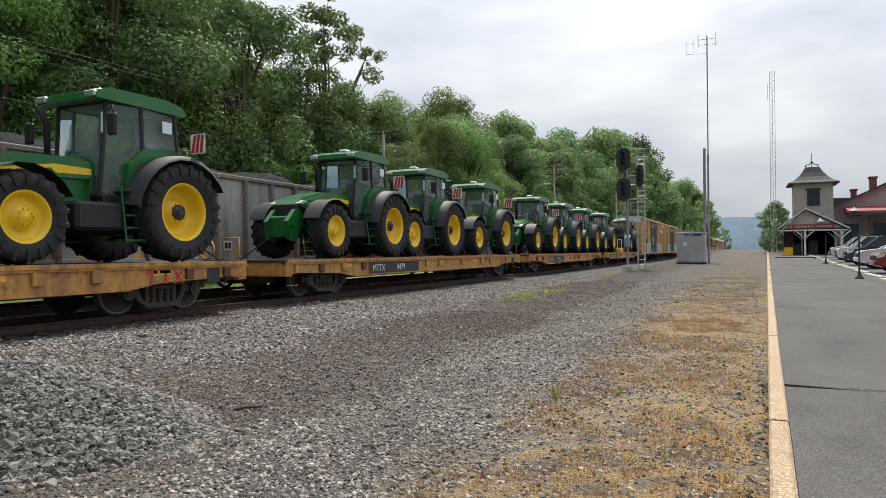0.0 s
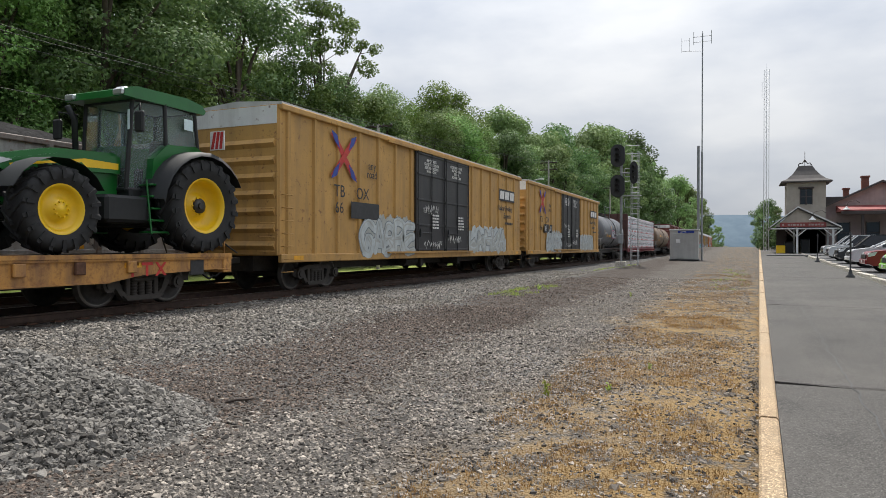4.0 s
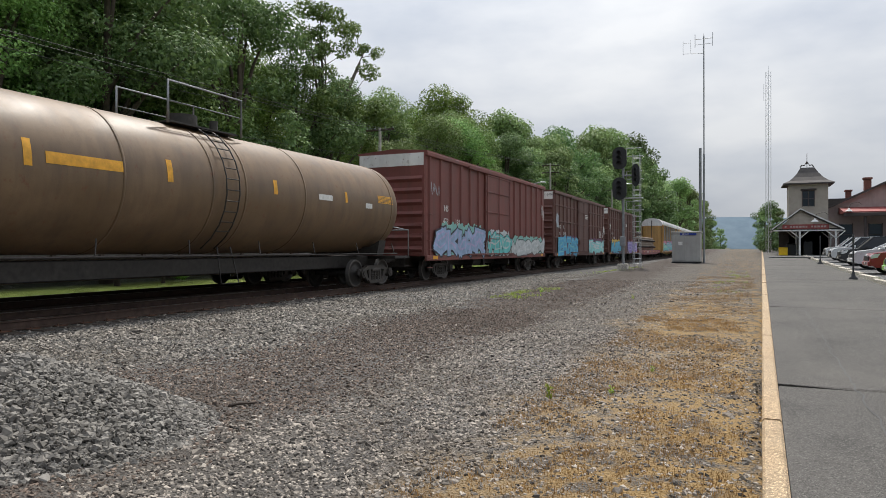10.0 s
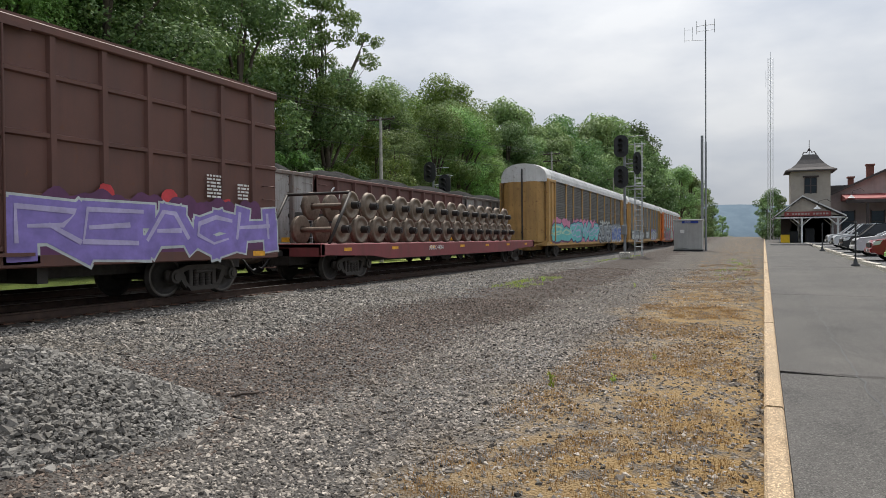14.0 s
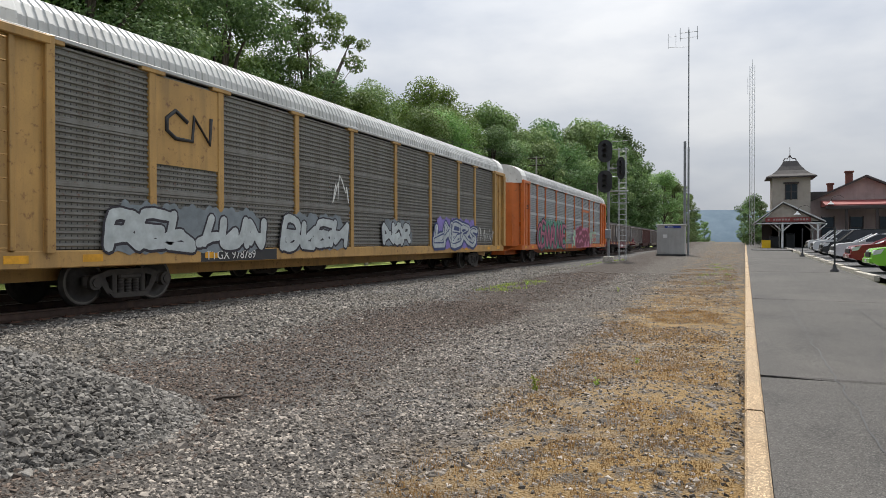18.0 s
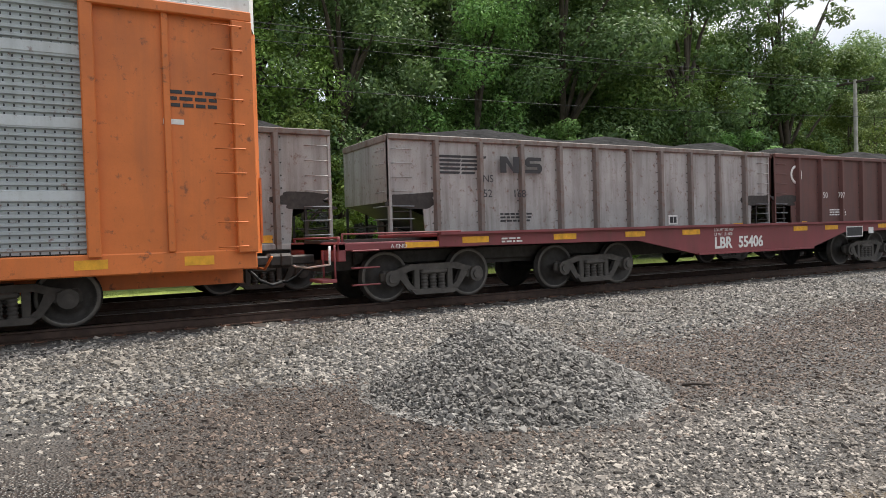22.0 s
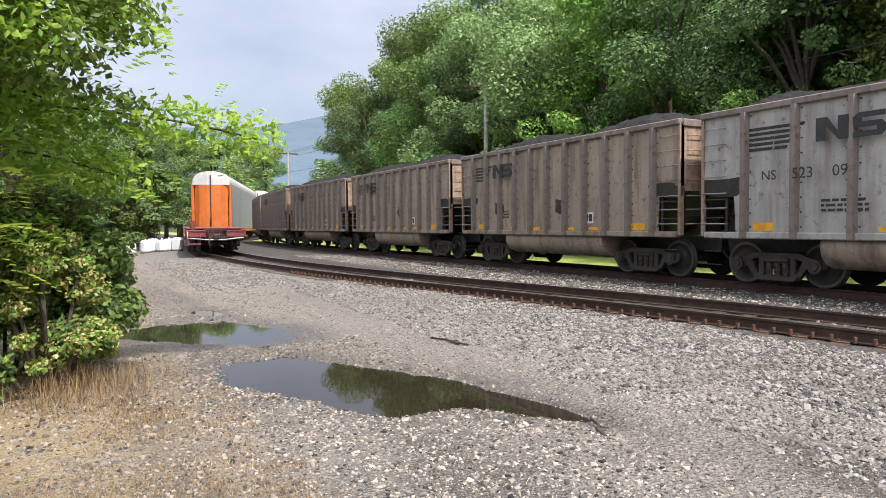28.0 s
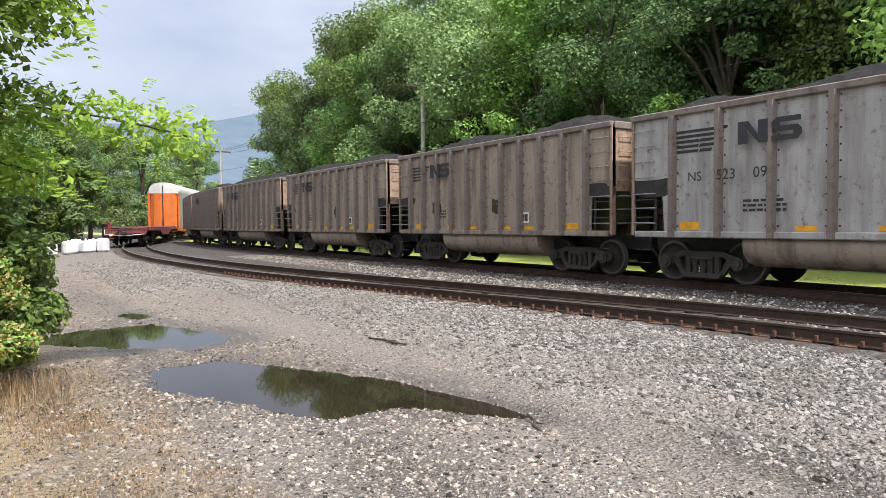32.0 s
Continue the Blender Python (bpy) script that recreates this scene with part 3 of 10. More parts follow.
for name, x0, x1, y0, y1 in (("puddle_1", -6.6, -2.6, -8.6, -1.2), ("puddle_2", -8.6, -3.3, -21.6, -12.4), ("puddle_3", -6.4, -3.2, -27.4, -21.8)):
    me = MB().add([(x0, y0, WATER_Z), (x1, y0, WATER_Z), (x1, y1, WATER_Z), (x0, y1, WATER_Z)], [(0, 1, 2, 3)]).mesh(name, M_WATER)
    tagged(new(name, me), "brown puddle lying in the gravel ruts", "puddle", kind="structure")

# ---- loose stones ----
OCT = np.array([(1, 0, -0.4), (-1, 0, -0.4), (0, 1, -0.4), (0, -1, -0.4), (0.25, 0.1, 0.75)], float)
OCTF = np.array([(0, 2, 4), (2, 1, 4), (1, 3, 4), (3, 0, 4)])


CHUNK = np.array([(1, 0, -0.5), (-0.5, 0.87, -0.5), (-0.5, -0.87, -0.5), (0.55, 0.38, 0.42), (-0.62, 0.30, 0.42), (0.05, -0.66, 0.42)], float)
CHUNKF = np.array([(3, 4, 5), (0, 1, 3), (1, 4, 3), (1, 2, 4), (2, 5, 4), (2, 0, 5), (0, 3, 5)])


def stones(name, pts, size, material, label, seed, jitter=0.30, chunky=False):
    """Loose stones: blunt chunks near the camera's stands, low wedges elsewhere."""
    rs = np.random.RandomState(seed)
    k = len(pts)
    s = size * rs.lognormal(0, 0.30, (k, 1, 1))
    shape, faces = (CHUNK, CHUNKF) if chunky else (OCT, OCTF)
    n = len(shape)
    j = 0.22 if chunky else jitter
    v = shape[None] * rs.uniform(0.75, 1.2, (k, n, 3)) + rs.uniform(-j, j, (k, n, 3))
    v = v * rs.uniform(0.7, 1.3, (k, 1, 3))
    a, b = rs.uniform(0, 6.283, k), rs.uniform(-0.6, 0.6, k)
    ca, sa, cb, sb = np.cos(a), np.sin(a), np.cos(b), np.sin(b)
    r = np.zeros((k, 3, 3))
    r[:, 0, 0], r[:, 0, 1], r[:, 0, 2] = ca, -sa * cb, sa * sb
    r[:, 1, 0], r[:, 1, 1], r[:, 1, 2] = sa, ca * cb, -ca * sb
    r[:, 2, 1], r[:, 2, 2] = sb, cb
    v = np.einsum("kij,kvj->kvi", r, v * np.array([1, 1, 0.95 if chunky else 0.72])) * s + pts[:, None, :]
    f = (faces[None] + n * np.arange(k)[:, None, None]).reshape(-1, 3)
    return sheet(name, v.reshape(-1, 3), f, material, label, "stones", kind="stuff")


def scatter(x0, x1, y0, y1, count, seed, lift=0.0, size=0):
    rs = np.random.RandomState(seed)
    x, y = rs.uniform(x0, x1, count), rs.uniform(y0, y1, count)
    z = ground_z(x, y) + lift
    keep = (z > WATER_Z - 0.004) & (x < kerb_x(y) - 0.005)
    # the strip of dark dirt between the ballast and the wheel tracks has fewer stones
    dirt = smooth(-2.0, 1.0, y) * smooth(-7.8, -7.0, x + 0.5 * wave(x, y, 17, 0.8)) * (1 - smooth(-4.7, -3.7, x + 0.5 * wave(x, y, 18, 0.8)))
    keep &= (rs.uniform(0, 1, count) > 0.93 * dirt) if size == 0 else (rs.uniform(0, 1, count) < dirt)
    keep &= (rs.uniform(0, 1, count) > 0.68 * smooth(-1.9, -1.4, x + 0.6 * wave(x, y, 19, 1.1)) * smooth(0, 2, y) * (1 - 0.7 * smooth(14, 26, y)))
    return np.stack([x, y, z], 1)[keep]


stones("ballast_stones", scatter(-10.9, -6.5, -11, 17, 58000, 11), 0.029, M_STONEN, "loose pale grey crushed stone ballast along the track", 21, chunky=True)
stones("far_ballast_stones", scatter(-10.9, -7.0, 17, 40, 16000, 13), 0.033, M_STONEN, "pale crushed stone ballast further along the track", 37)
stones("bend_ballast_stones", np.concatenate([scatter(-10.9, -8.5, -30, -11, 40000, 18), scatter(-8.8, -7.4, -30, -11, 8000, 33), scatter(-8.3, -5.6, -46, -30, 14000, 12)]), 0.026, M_STONE, "loose grey crushed stone ballast on the bend", 25, chunky=True)
stones("track_bed_stones", np.concatenate([scatter(-14.8, -10.9, -12, 20, 8000, 14), scatter(-19.4, -12.6, -46, -12, 26000, 29)]), 0.032, M_STONEN, "crushed stone between the ties", 22)
stones("yard_gravel", np.concatenate([scatter(-6.7, 0.3, 1, 13, 84000, 15), scatter(-6.7, 0.6, -9, 1, 30000, 19), scatter(-6.6, 1.4, -22, -9, 34000, 16)]), 0.0185, M_PEBBLE, "small loose gravel on the yard", 23, chunky=True)
stones("far_yard_gravel", np.concatenate([scatter(-7.0, -2.4, -42, -24, 12000, 20), scatter(-6.6, 0.2, 13, 30, 26000, 17)]), 0.0215, M_PEBBLE, "small loose gravel further off on the yard", 38)
stones("dirt_gravel", scatter(-8.0, -3.2, 0, 16, 52000, 26, 0, 1), 0.0185, M_PEBBLEB, "brown dirty gravel between the ballast and the wheel tracks", 28, chunky=True)
stones("far_dirt_gravel", scatter(-8.0, -3.2, 16, 30, 16000, 27, 0, 1), 0.022, M_PEBBLEB, "brown dirty gravel further along the yard", 39)
stones("road_grit", np.concatenate([scatter(-8.6, -2.4, -22, -9, 40000, 34), scatter(-7.6, -2.6, -42, -22, 20000, 35)]), 0.0125, M_PEBBLE, "fine grey grit on the dirt road round the puddles", 36)
# the heap of stone
hx, hy, hh_, hr = -5.85, 4.0, 0.74, 1.45


def heap_z(x, y):
    d = np.hypot((x - hx) / 1.12, y - hy) / hr
    return hh_ * np.clip(1 - d, 0, 1) ** 0.9 * (1 + 0.10 * wave(x, y, 9, 2.4)) - 0.02


ga = np.linspace(-2.1, 2.1, 50)
HX, HY = np.meshgrid(hx + ga, hy + ga)
HZ = ground_z(HX, HY) - 0.02 + np.maximum(heap_z(HX, HY), -0.02)
hi = np.arange(2500).reshape(50, 50)
rs = np.random.RandomState(5)
heap = sheet("gravel_mound", np.stack([HX.ravel(), HY.ravel(), HZ.ravel()], 1), np.stack([hi[:-1, :-1], hi[:-1, 1:], hi[1:, 1:], hi[1:, :-1]], -1).reshape(-1, 4), M_STONEG,
             "conical heap of grey crushed stone on the yard", "gravel heap", smooth=True)
a, d = rs.uniform(0, 6.283, 16000), np.sqrt(rs.uniform(0, 1, 16000)) * hr * 1.06
X_, Y_ = hx + d * np.cos(a) * 1.12, hy + d * np.sin(a)
stones("heap_stones", np.stack([X_, Y_, ground_z(X_, Y_) + np.maximum(heap_z(X_, Y_), 0)], 1), 0.026, M_STONEG, "grey crushed stones of the heap", 24, chunky=True)

# ---- tracks ----
def rail_mesh(y0, y1, x):
    prof = [(-0.070, -0.175), (0.070, -0.175), (0.070, -0.160), (0.012, -0.140), (0.012, -0.045), (0.036, -0.032), (0.036, -0.004), (-0.036, -0.004), (-0.036, -0.032), (-0.012, -0.045), (-0.012, -0.140), (-0.070, -0.160)]
    at = (lambda s: near_at(s, x - X_NEAR)) if x > X_NEAR - 2 else (lambda s: along(s, x))
    ys = [y1, -8.0] + [-8.0 - k * 2.0 for k in range(1, int((-8.0 - y0) / 2) + 1)]
    v, f, k = [], [], len(prof)
    for y in ys:
        px, py, turn = at(y)
        c, s = math.cos(radians(turn)), math.sin(radians(turn))
        v += [(px + q[0] * c, py + q[0] * s, q[1]) for q in prof]
    for i in range(len(ys) - 1):
        f += [(i * k + j, i * k + (j + 1) % k, (i + 1) * k + (j + 1) % k, (i + 1) * k + j) for j in range(k)]
    mb = MB().add(v, f)
    top = MB()
    vv = []
    for y in ys:
        px, py, turn = at(y)
        c, s = math.cos(radians(turn)), math.sin(radians(turn))
        vv += [(px - 0.030 * c, py - 0.030 * s, 0.0), (px + 0.030 * c, py + 0.030 * s, 0.0)]
    top.add(vv, [(2 * i, 2 * i + 1, 2 * i + 3, 2 * i + 2) for i in range(len(ys) - 1)])
    return mb, top


TIE = MB().cbox(-1.3, 1.3, -0.11, 0.11, -0.34, -0.178, 0.012).mesh("tie", M_TIE)
PLATE = MB().box(-0.17, 0.17, -0.10, 0.10, -0.178, -0.163).tube((-0.11, 0.05, -0.17), (-0.11, 0.05, -0.135), 0.014, 6).tube((0.11, -0.05, -0.17), (0.11, -0.05, -0.135), 0.014, 6).mesh("tie_plate", M_PLATE)
ANCHOR = MB().box(0.07, 0.13, -0.16, -0.13, -0.17, -0.09).box(0.07, 0.13, 0.13, 0.16, -0.17, -0.09).mesh("rail_anchor", M_PLATE)
for tx, nm in ((X_NEAR, "near"), (X_FAR, "far")):
    track = thing("railway_track", pose(0, 0, 0), "rusty steel rails spiked to dark timber ties", "track", kind="structure")
    for sx_ in (-0.7535, 0.7535):
        mb, top = rail_mesh(-150, 420, tx + sx_)
        r_ = part("rail", mb, M_RAIL, track, "rusty rail")
        part("rail_head", top, M_RAILTOP, r_, "worn shiny rail head")
    y = -100.0
    while y < 60:
        px, py, turn = near_at(y) if nm == "near" else along(y, tx)
        if nm == "near" or y > -70:
            t_ = part("tie", TIE, None, track, at=pose(px, py, 0, 0, 0, turn))
        if nm == "near" and -34 < y < 22:
            part("tie_plate", PLATE, None, t_, at=pose(0.7535, 0, 0))
            if y < -3:
                part("rail_anchor", ANCHOR, None, t_, at=pose(0.7535, 0, 0))
        y += 0.53

# ---- trees ----
def leaf_cloud(centres, radii, count, size, seed, flat=0.75, droop=0.0):
    """Many small leaves gathered in clumps; returns their corners and faces."""
    rs = np.random.RandomState(seed)
    centres, radii = np.asarray(centres, float), np.asarray(radii, float)
    w = radii ** 2 / (radii ** 2).sum()
    own = rs.choice(len(centres), count, p=w)
    d = rs.normal(size=(count, 3))
    d /= np.linalg.norm(d, axis=1)[:, None]
    q = rs.uniform(0.35, 1.12, (count, 1)) ** 0.55
    pos = centres[own] + d * q * radii[own][:, None] * np.array([1, 1, flat])
    nrm = d * 0.75 + rs.normal(size=(count, 3)) * 0.55 + np.array([0, 0, 0.45])
    nrm /= np.linalg.norm(nrm, axis=1)[:, None]
    a = np.cross(nrm, rs.normal(size=(count, 3)))
    a /= np.linalg.norm(a, axis=1)[:, None]
    b = np.cross(nrm, a)
    s = size * rs.uniform(0.6, 1.3, (count, 1))
    v = np.stack([pos - a * s, pos + b * s * 0.55 - nrm * s * 0.1, pos + a * s, pos - b * s * 0.55 - nrm * s * 0.1], 1)
    v[:, :, 2] -= droop * rs.uniform(0, 1, (count, 1))
    return v.reshape(-1, 3), np.arange(count * 4).reshape(-1, 4)


def crown_mesh(name, material, v, f):
    ob = sheet(name, v, f, material)
    me = ob.data
    bpy.data.objects.remove(ob)
    return me


def tree_kind(seed, height, spread, leaves, size, material, clumps=46, low=0.22):
    """A trunk with limbs and a crown of clumps at the limb ends."""
    rs = random.Random(seed)
    mb = MB()
    fork = height * rs.uniform(0.26, 0.38)
    mb.tube((0, 0, -0.4), (rs.uniform(-0.2, 0.2), rs.uniform(-0.2, 0.2), fork), height * 0.021, 9, height * 0.015, False)
    cs, rr = [], []
    for k in range(clumps):
        t = rs.random()
        z = height * (low + (0.97 - low) * t)
        env = spread * (math.sin(math.pi * min(1, 0.16 + 0.80 * t)) ** 0.7) * rs.uniform(0.35, 1.0)
        a = rs.uniform(0, 6.283)
        cs.append((env * math.cos(a), env * math.sin(a), z))
        rr.append(height * (rs.uniform(0.03, 0.06) if k % 3 else rs.uniform(0.075, 0.125)))
        if k % 6 == 0:
            base = (rs.uniform(-0.1, 0.1), rs.uniform(-0.1, 0.1), max(fork * 0.8, z * 0.62))
            mid = (cs[-1][0] * 0.5, cs[-1][1] * 0.5, base[2] + (z - base[2]) * 0.62)
            mb.tube(base, mid, height * 0.009, 6, height * 0.006, False)
            mb.tube(mid, cs[-1], height * 0.006, 5, height * 0.002, False)
    mb.tube((0, 0, fork), (0, 0, height * 0.85), height * 0.015, 8, height * 0.003, False)
    v, f = leaf_cloud(cs, rr, leaves, size, seed)
    return mb.mesh("trunk", M_BARK), crown_mesh("crown", material, v, f)


KINDS = [tree_kind(1, 15, 4.6, 24000, 0.112, M_LEAFD, 72), tree_kind(2, 15, 4.2, 24000, 0.11, M_LEAF, 66), tree_kind(3, 15, 5.0, 25000, 0.115, M_LEAFD, 72),
         tree_kind(4, 15, 3.8, 20000, 0.11, M_LEAF, 54, 0.3), tree_kind(5, 15, 4.4, 24000, 0.112, M_LEAFM, 66), tree_kind(11, 15, 4.8, 24000, 0.112, M_LEAFP, 66)]
BRIGHT = [tree_kind(6, 6, 2.7, 12000, 0.08, M_LEAFM, 40, 0.1), tree_kind(7, 6, 3.0, 9000, 0.10, M_LEAF, 44, 0.08), tree_kind(8, 6, 2.4, 11000, 0.078, M_LEAFM, 34, 0.12)]
FARK = [tree_kind(9, 15, 4.6, 13000, 0.17, M_LEAFP, 60, 0.1), tree_kind(10, 15, 5.0, 13000, 0.17, M_LEAFD, 60, 0.1)]


def plant_tree(kind, x, y, scale, turn, label, z=None, group="trees beyond the tracks", tall=1.0):
    t = thing("tree", pose(x, y, float(ground_z(x, y)) if z is None else z, 0, 0, turn) @ Matrix.Diagonal((scale, scale, scale * tall, 1)), label, "tree", group)
    part("trunk", kind[0], None, t)
    part("crown", kind[1], None, t)
    return t


rt = random.Random(77)
y = -92.0
while y < 225:
    far = y > 95
    want = 20.5 - 5.0 * float(smooth(33, 40, y)) + 3.5 * float(smooth(50, 70, y)) + 3.2 * float(smooth(90, 115, y)) + 6.5 * float(smooth(125, 180, y))
    for row, (rx, k) in enumerate(((-28.4, 0.80), (-33.0, 1.0), (-39.5, 1.0))):
        if far and row == 2:
            continue
        yy = y + rt.uniform(-1.6, 1.6) + row * 2.0
        xx = rx + rt.uniform(-1.3, 1.3) + (3.0 * float(smooth(95, 160, y)))
        kind = rt.choice(FARK) if far else rt.choice(KINDS)
        if yy < CURVE_Y:
            xx = along(yy, xx)[0]
        gz_ = float(ground_z(xx, yy))
        s = (want * k * rt.uniform(0.76, 1.12) - gz_ * 0.75) / 15.0
        plant_tree(kind, xx, yy, max(s, 0.6), rt.uniform(0, 360), "tall broad-leaved tree in full summer leaf at the wood's edge")
    y += 8.5 if far else 5.2
# lower, brighter growth at the foot of the wood
y = -78.0
while y < 90:
    xx, yy = -25.9 + rt.uniform(-0.8, 0.8), y + rt.uniform(-1.5, 1.5)
    if yy < CURVE_Y:
        xx = along(yy, xx)[0]
    plant_tree(rt.choice(BRIGHT), xx, yy, rt.uniform(0.55, 1.15), rt.uniform(0, 360), "leafy bright green shrub below the taller trees", group="shrubs below the wood")
    y += 4.1
# the far end of the wood by the line
for xx, yy, hgt in ((-19.5, 236, 24), (-18, 262, 23), (-21, 285, 24), (-17, 310, 22), (-20, 345, 22), (-16, 380, 17), (-19, 420, 15), (-14, 470, 14)):
    plant_tree(rt.choice(FARK), xx, yy, hgt / 15.0, rt.uniform(0, 360), "distant broad-leaved tree beside the railway line")
# trees by the station and behind the bend
for xx, yy, hgt, k in ((3.0, 96, 6.6, FARK), (2.6, 104, 6.0, FARK), (4.4, 112, 6.5, FARK), (-4.0, -82, 11, FARK), (-1.0, -74, 10, FARK), (2.5, -68, 11, FARK), (-9, -92, 12, FARK), (-14, -98, 13, FARK), (6, -62, 11, FARK), (-20, -108, 13, FARK), (-5, -66, 8, BRIGHT), (-28, -112, 13, FARK), (1, -58, 7, FARK), (-9, -84, 11, KINDS), (-12, -93, 12, KINDS), (-15, -103, 12, KINDS), (-19, -113, 13, KINDS), (-24, -121, 14, KINDS), (-29, -129, 15, KINDS), (-33, -137, 16, KINDS), (-4, -72, 9, KINDS), (-6, -78, 10, KINDS), (0, -66, 9, KINDS)):
    plant_tree(rt.choice(k), xx, yy, hgt / (6.0 if k is BRIGHT else 15.0), rt.uniform(0, 360), "broad-leaved tree with a low dense crown", z=0.6 if yy > 0 else None, group="trees by the line")


# -- the tall open tree that stands out of the wood --
def open_tree(x, y, limbs, seed, label):
    """A forked trunk with long bare limbs, each carrying a few loose clumps; limbs are (dx, dy, z, clump radius, clumps)."""
    rs = random.Random(seed)
    t = thing("tree", pose(x, y, float(ground_z(x, y))), label, "tree", "trees beyond the tracks")
    mb = MB().tube((0, 0, -0.4), (0.1, 0.1, 7.0), 0.30, 10, 0.22, False).tube((0.1, 0.1, 7.0), (-0.2, -0.4, 14.5), 0.22, 8, 0.10, False)
    cs, rr = [], []
    for dx, dy, z, r_, n_ in limbs:
        b_ = (dx * 0.12, dy * 0.12, z * 0.55)
        m_ = (dx * 0.55, dy * 0.55, z * 0.80)
        mb.tube(b_, m_, 0.13, 7, 0.08, False).tube(m_, (dx, dy, z), 0.08, 6, 0.03, False)
        for k in range(n_):
            c_ = (dx + rs.gauss(0, r_ * 0.75), dy + rs.gauss(0, r_ * 0.75), z + rs.gauss(0, r_ * 0.6))
            cs.append(c_)
            rr.append(r_ * rs.uniform(0.4, 0.62))
            if k % 2 == 0:
                mb.tube((dx * 0.9, dy * 0.9, z * 0.95), c_, 0.03, 5, 0.012, False)
    part("trunk", mb, M_BARK, t)
    v, f = leaf_cloud(cs, rr, 14000, 0.125, seed)
    part("crown", crown_mesh("crown", M_LEAF, v, f), None, t)


open_tree(-27.2, 40.5, ((0.2, -0.8, 17.6, 1.5, 9), (0.4, -2.2, 15.6, 1.3, 7), (-0.3, 0.6, 15.6, 1.2, 6), (0.8, 4.4, 17.0, 0.95, 6), (0.9, 3.4, 15.6, 0.5, 3), (0.3, 2.2, 12.6, 1.5, 9), (0.2, 4.6, 12.0, 1.4, 8), (0.4, -2.4, 12.4, 1.3, 7), (0.4, 0.2, 11.0, 1.6, 9), (0.3, 5.6, 10.2, 1.5, 8)), 81,
          "tall open tree with bare limbs and loose leaf clumps")

# ---- railway cars: built round their middle, x towards the platform side, rail heads at z = 0 ----
def truck_meshes(wb=1.78, r=0.457, cast=M_TRUCK):
    h = wb / 2
    bolster = MB().cbox(-1.0, 1.0, -0.2, 0.2, 0.42, 0.70, 0.03).tube((-0.6, 0, 0.70), (-0.6, 0, 0.82), 0.12, 10).box(-0.35, 0.35, -0.35, 0.35, 0.66, 0.80)
    wheel = MB().lathe("x", [(-0.06, 0.10), (-0.06, 0.20), (-0.015, 0.24), (-0.015, r - 0.10), (-0.05, r - 0.075), (-0.05, r + 0.025), (-0.022, r + 0.025), (-0.018, r), (0.075, r - 0.006), (0.075, r - 0.075), (0.04, r - 0.10), (0.04, 0.24), (0.085, 0.18), (0.085, 0.0)], (0, 0, 0), 28)
    rim = MB().lathe("x", [(0.0752, r - 0.062), (0.078, r - 0.055), (0.078, r - 0.008), (0.0752, r - 0.004)], (0, 0, 0), 28)
    axle = MB().tube((-0.75, 0, 0), (0.75, 0, 0), 0.085, 10)
    # a cast side frame: a top bar, two slanting legs, the spring seat, open between them
    frame_ = MB().prism([(-h - 0.10, 0.56), (-h + 0.22, 0.64), (-0.5, 0.70), (0.5, 0.70), (h - 0.22, 0.64), (h + 0.10, 0.56), (h + 0.05, 0.47), (h - 0.25, 0.53), (0.45, 0.585), (-0.45, 0.585), (-h + 0.25, 0.53), (-h - 0.05, 0.47)], "x", 0.95, 1.08)
    frame_.prism([(-0.52, 0.22), (-0.42, 0.12), (0.42, 0.12), (0.52, 0.22), (0.40, 0.22), (-0.40, 0.22)], "x", 0.90, 1.12)
    for s in (-1, 1):
        leg = [(s * (h - 0.30), 0.55), (s * (h - 0.14), 0.50), (s * 0.54, 0.20), (s * 0.42, 0.13), (s * 0.38, 0.22), (s * 0.50, 0.33)]
        frame_.prism(leg if s > 0 else leg[::-1], "x", 0.96, 1.07)
        frame_.cbox(0.96, 1.07, min(s * 0.30, s * 0.42), max(s * 0.30, s * 0.42), 0.18, 0.62, 0.015)
        frame_.cbox(0.94, 1.10, s * h - 0.19, s * h + 0.19, 0.36, 0.60, 0.05)
    for s in (-1, 1):
        frame_.tube((1.0, s * h, 0.457), (1.17, s * h, 0.457), 0.15, 12)
        frame_.tube((1.17, s * h, 0.457), (1.20, s * h, 0.457), 0.09, 8)
    frame_.cbox(0.92, 1.12, -0.28, 0.28, 0.50, 0.60, 0.03)
    spring = MB()
    prof = []
    for k in range(5):
        prof += [(0.062 * k, 0.066), (0.018 + 0.062 * k, 0.086), (0.040 + 0.062 * k, 0.066)]
    spring.lathe("z", prof, (1.02, 0, 0.21), 10)
    return dict(bolster=bolster.mesh("truck", M_IRON), wheel=wheel.mesh("wheel", M_IRON), rim=rim.mesh("rim", M_TREAD), axle=axle.mesh("axle", M_IRON), frame=frame_.mesh("side_frame", cast), spring=spring.mesh("spring", cast), h=h)


TRUCK = truck_meshes()
TRUCK_BIG = truck_meshes(1.83, 0.48, M_TRUCKB)


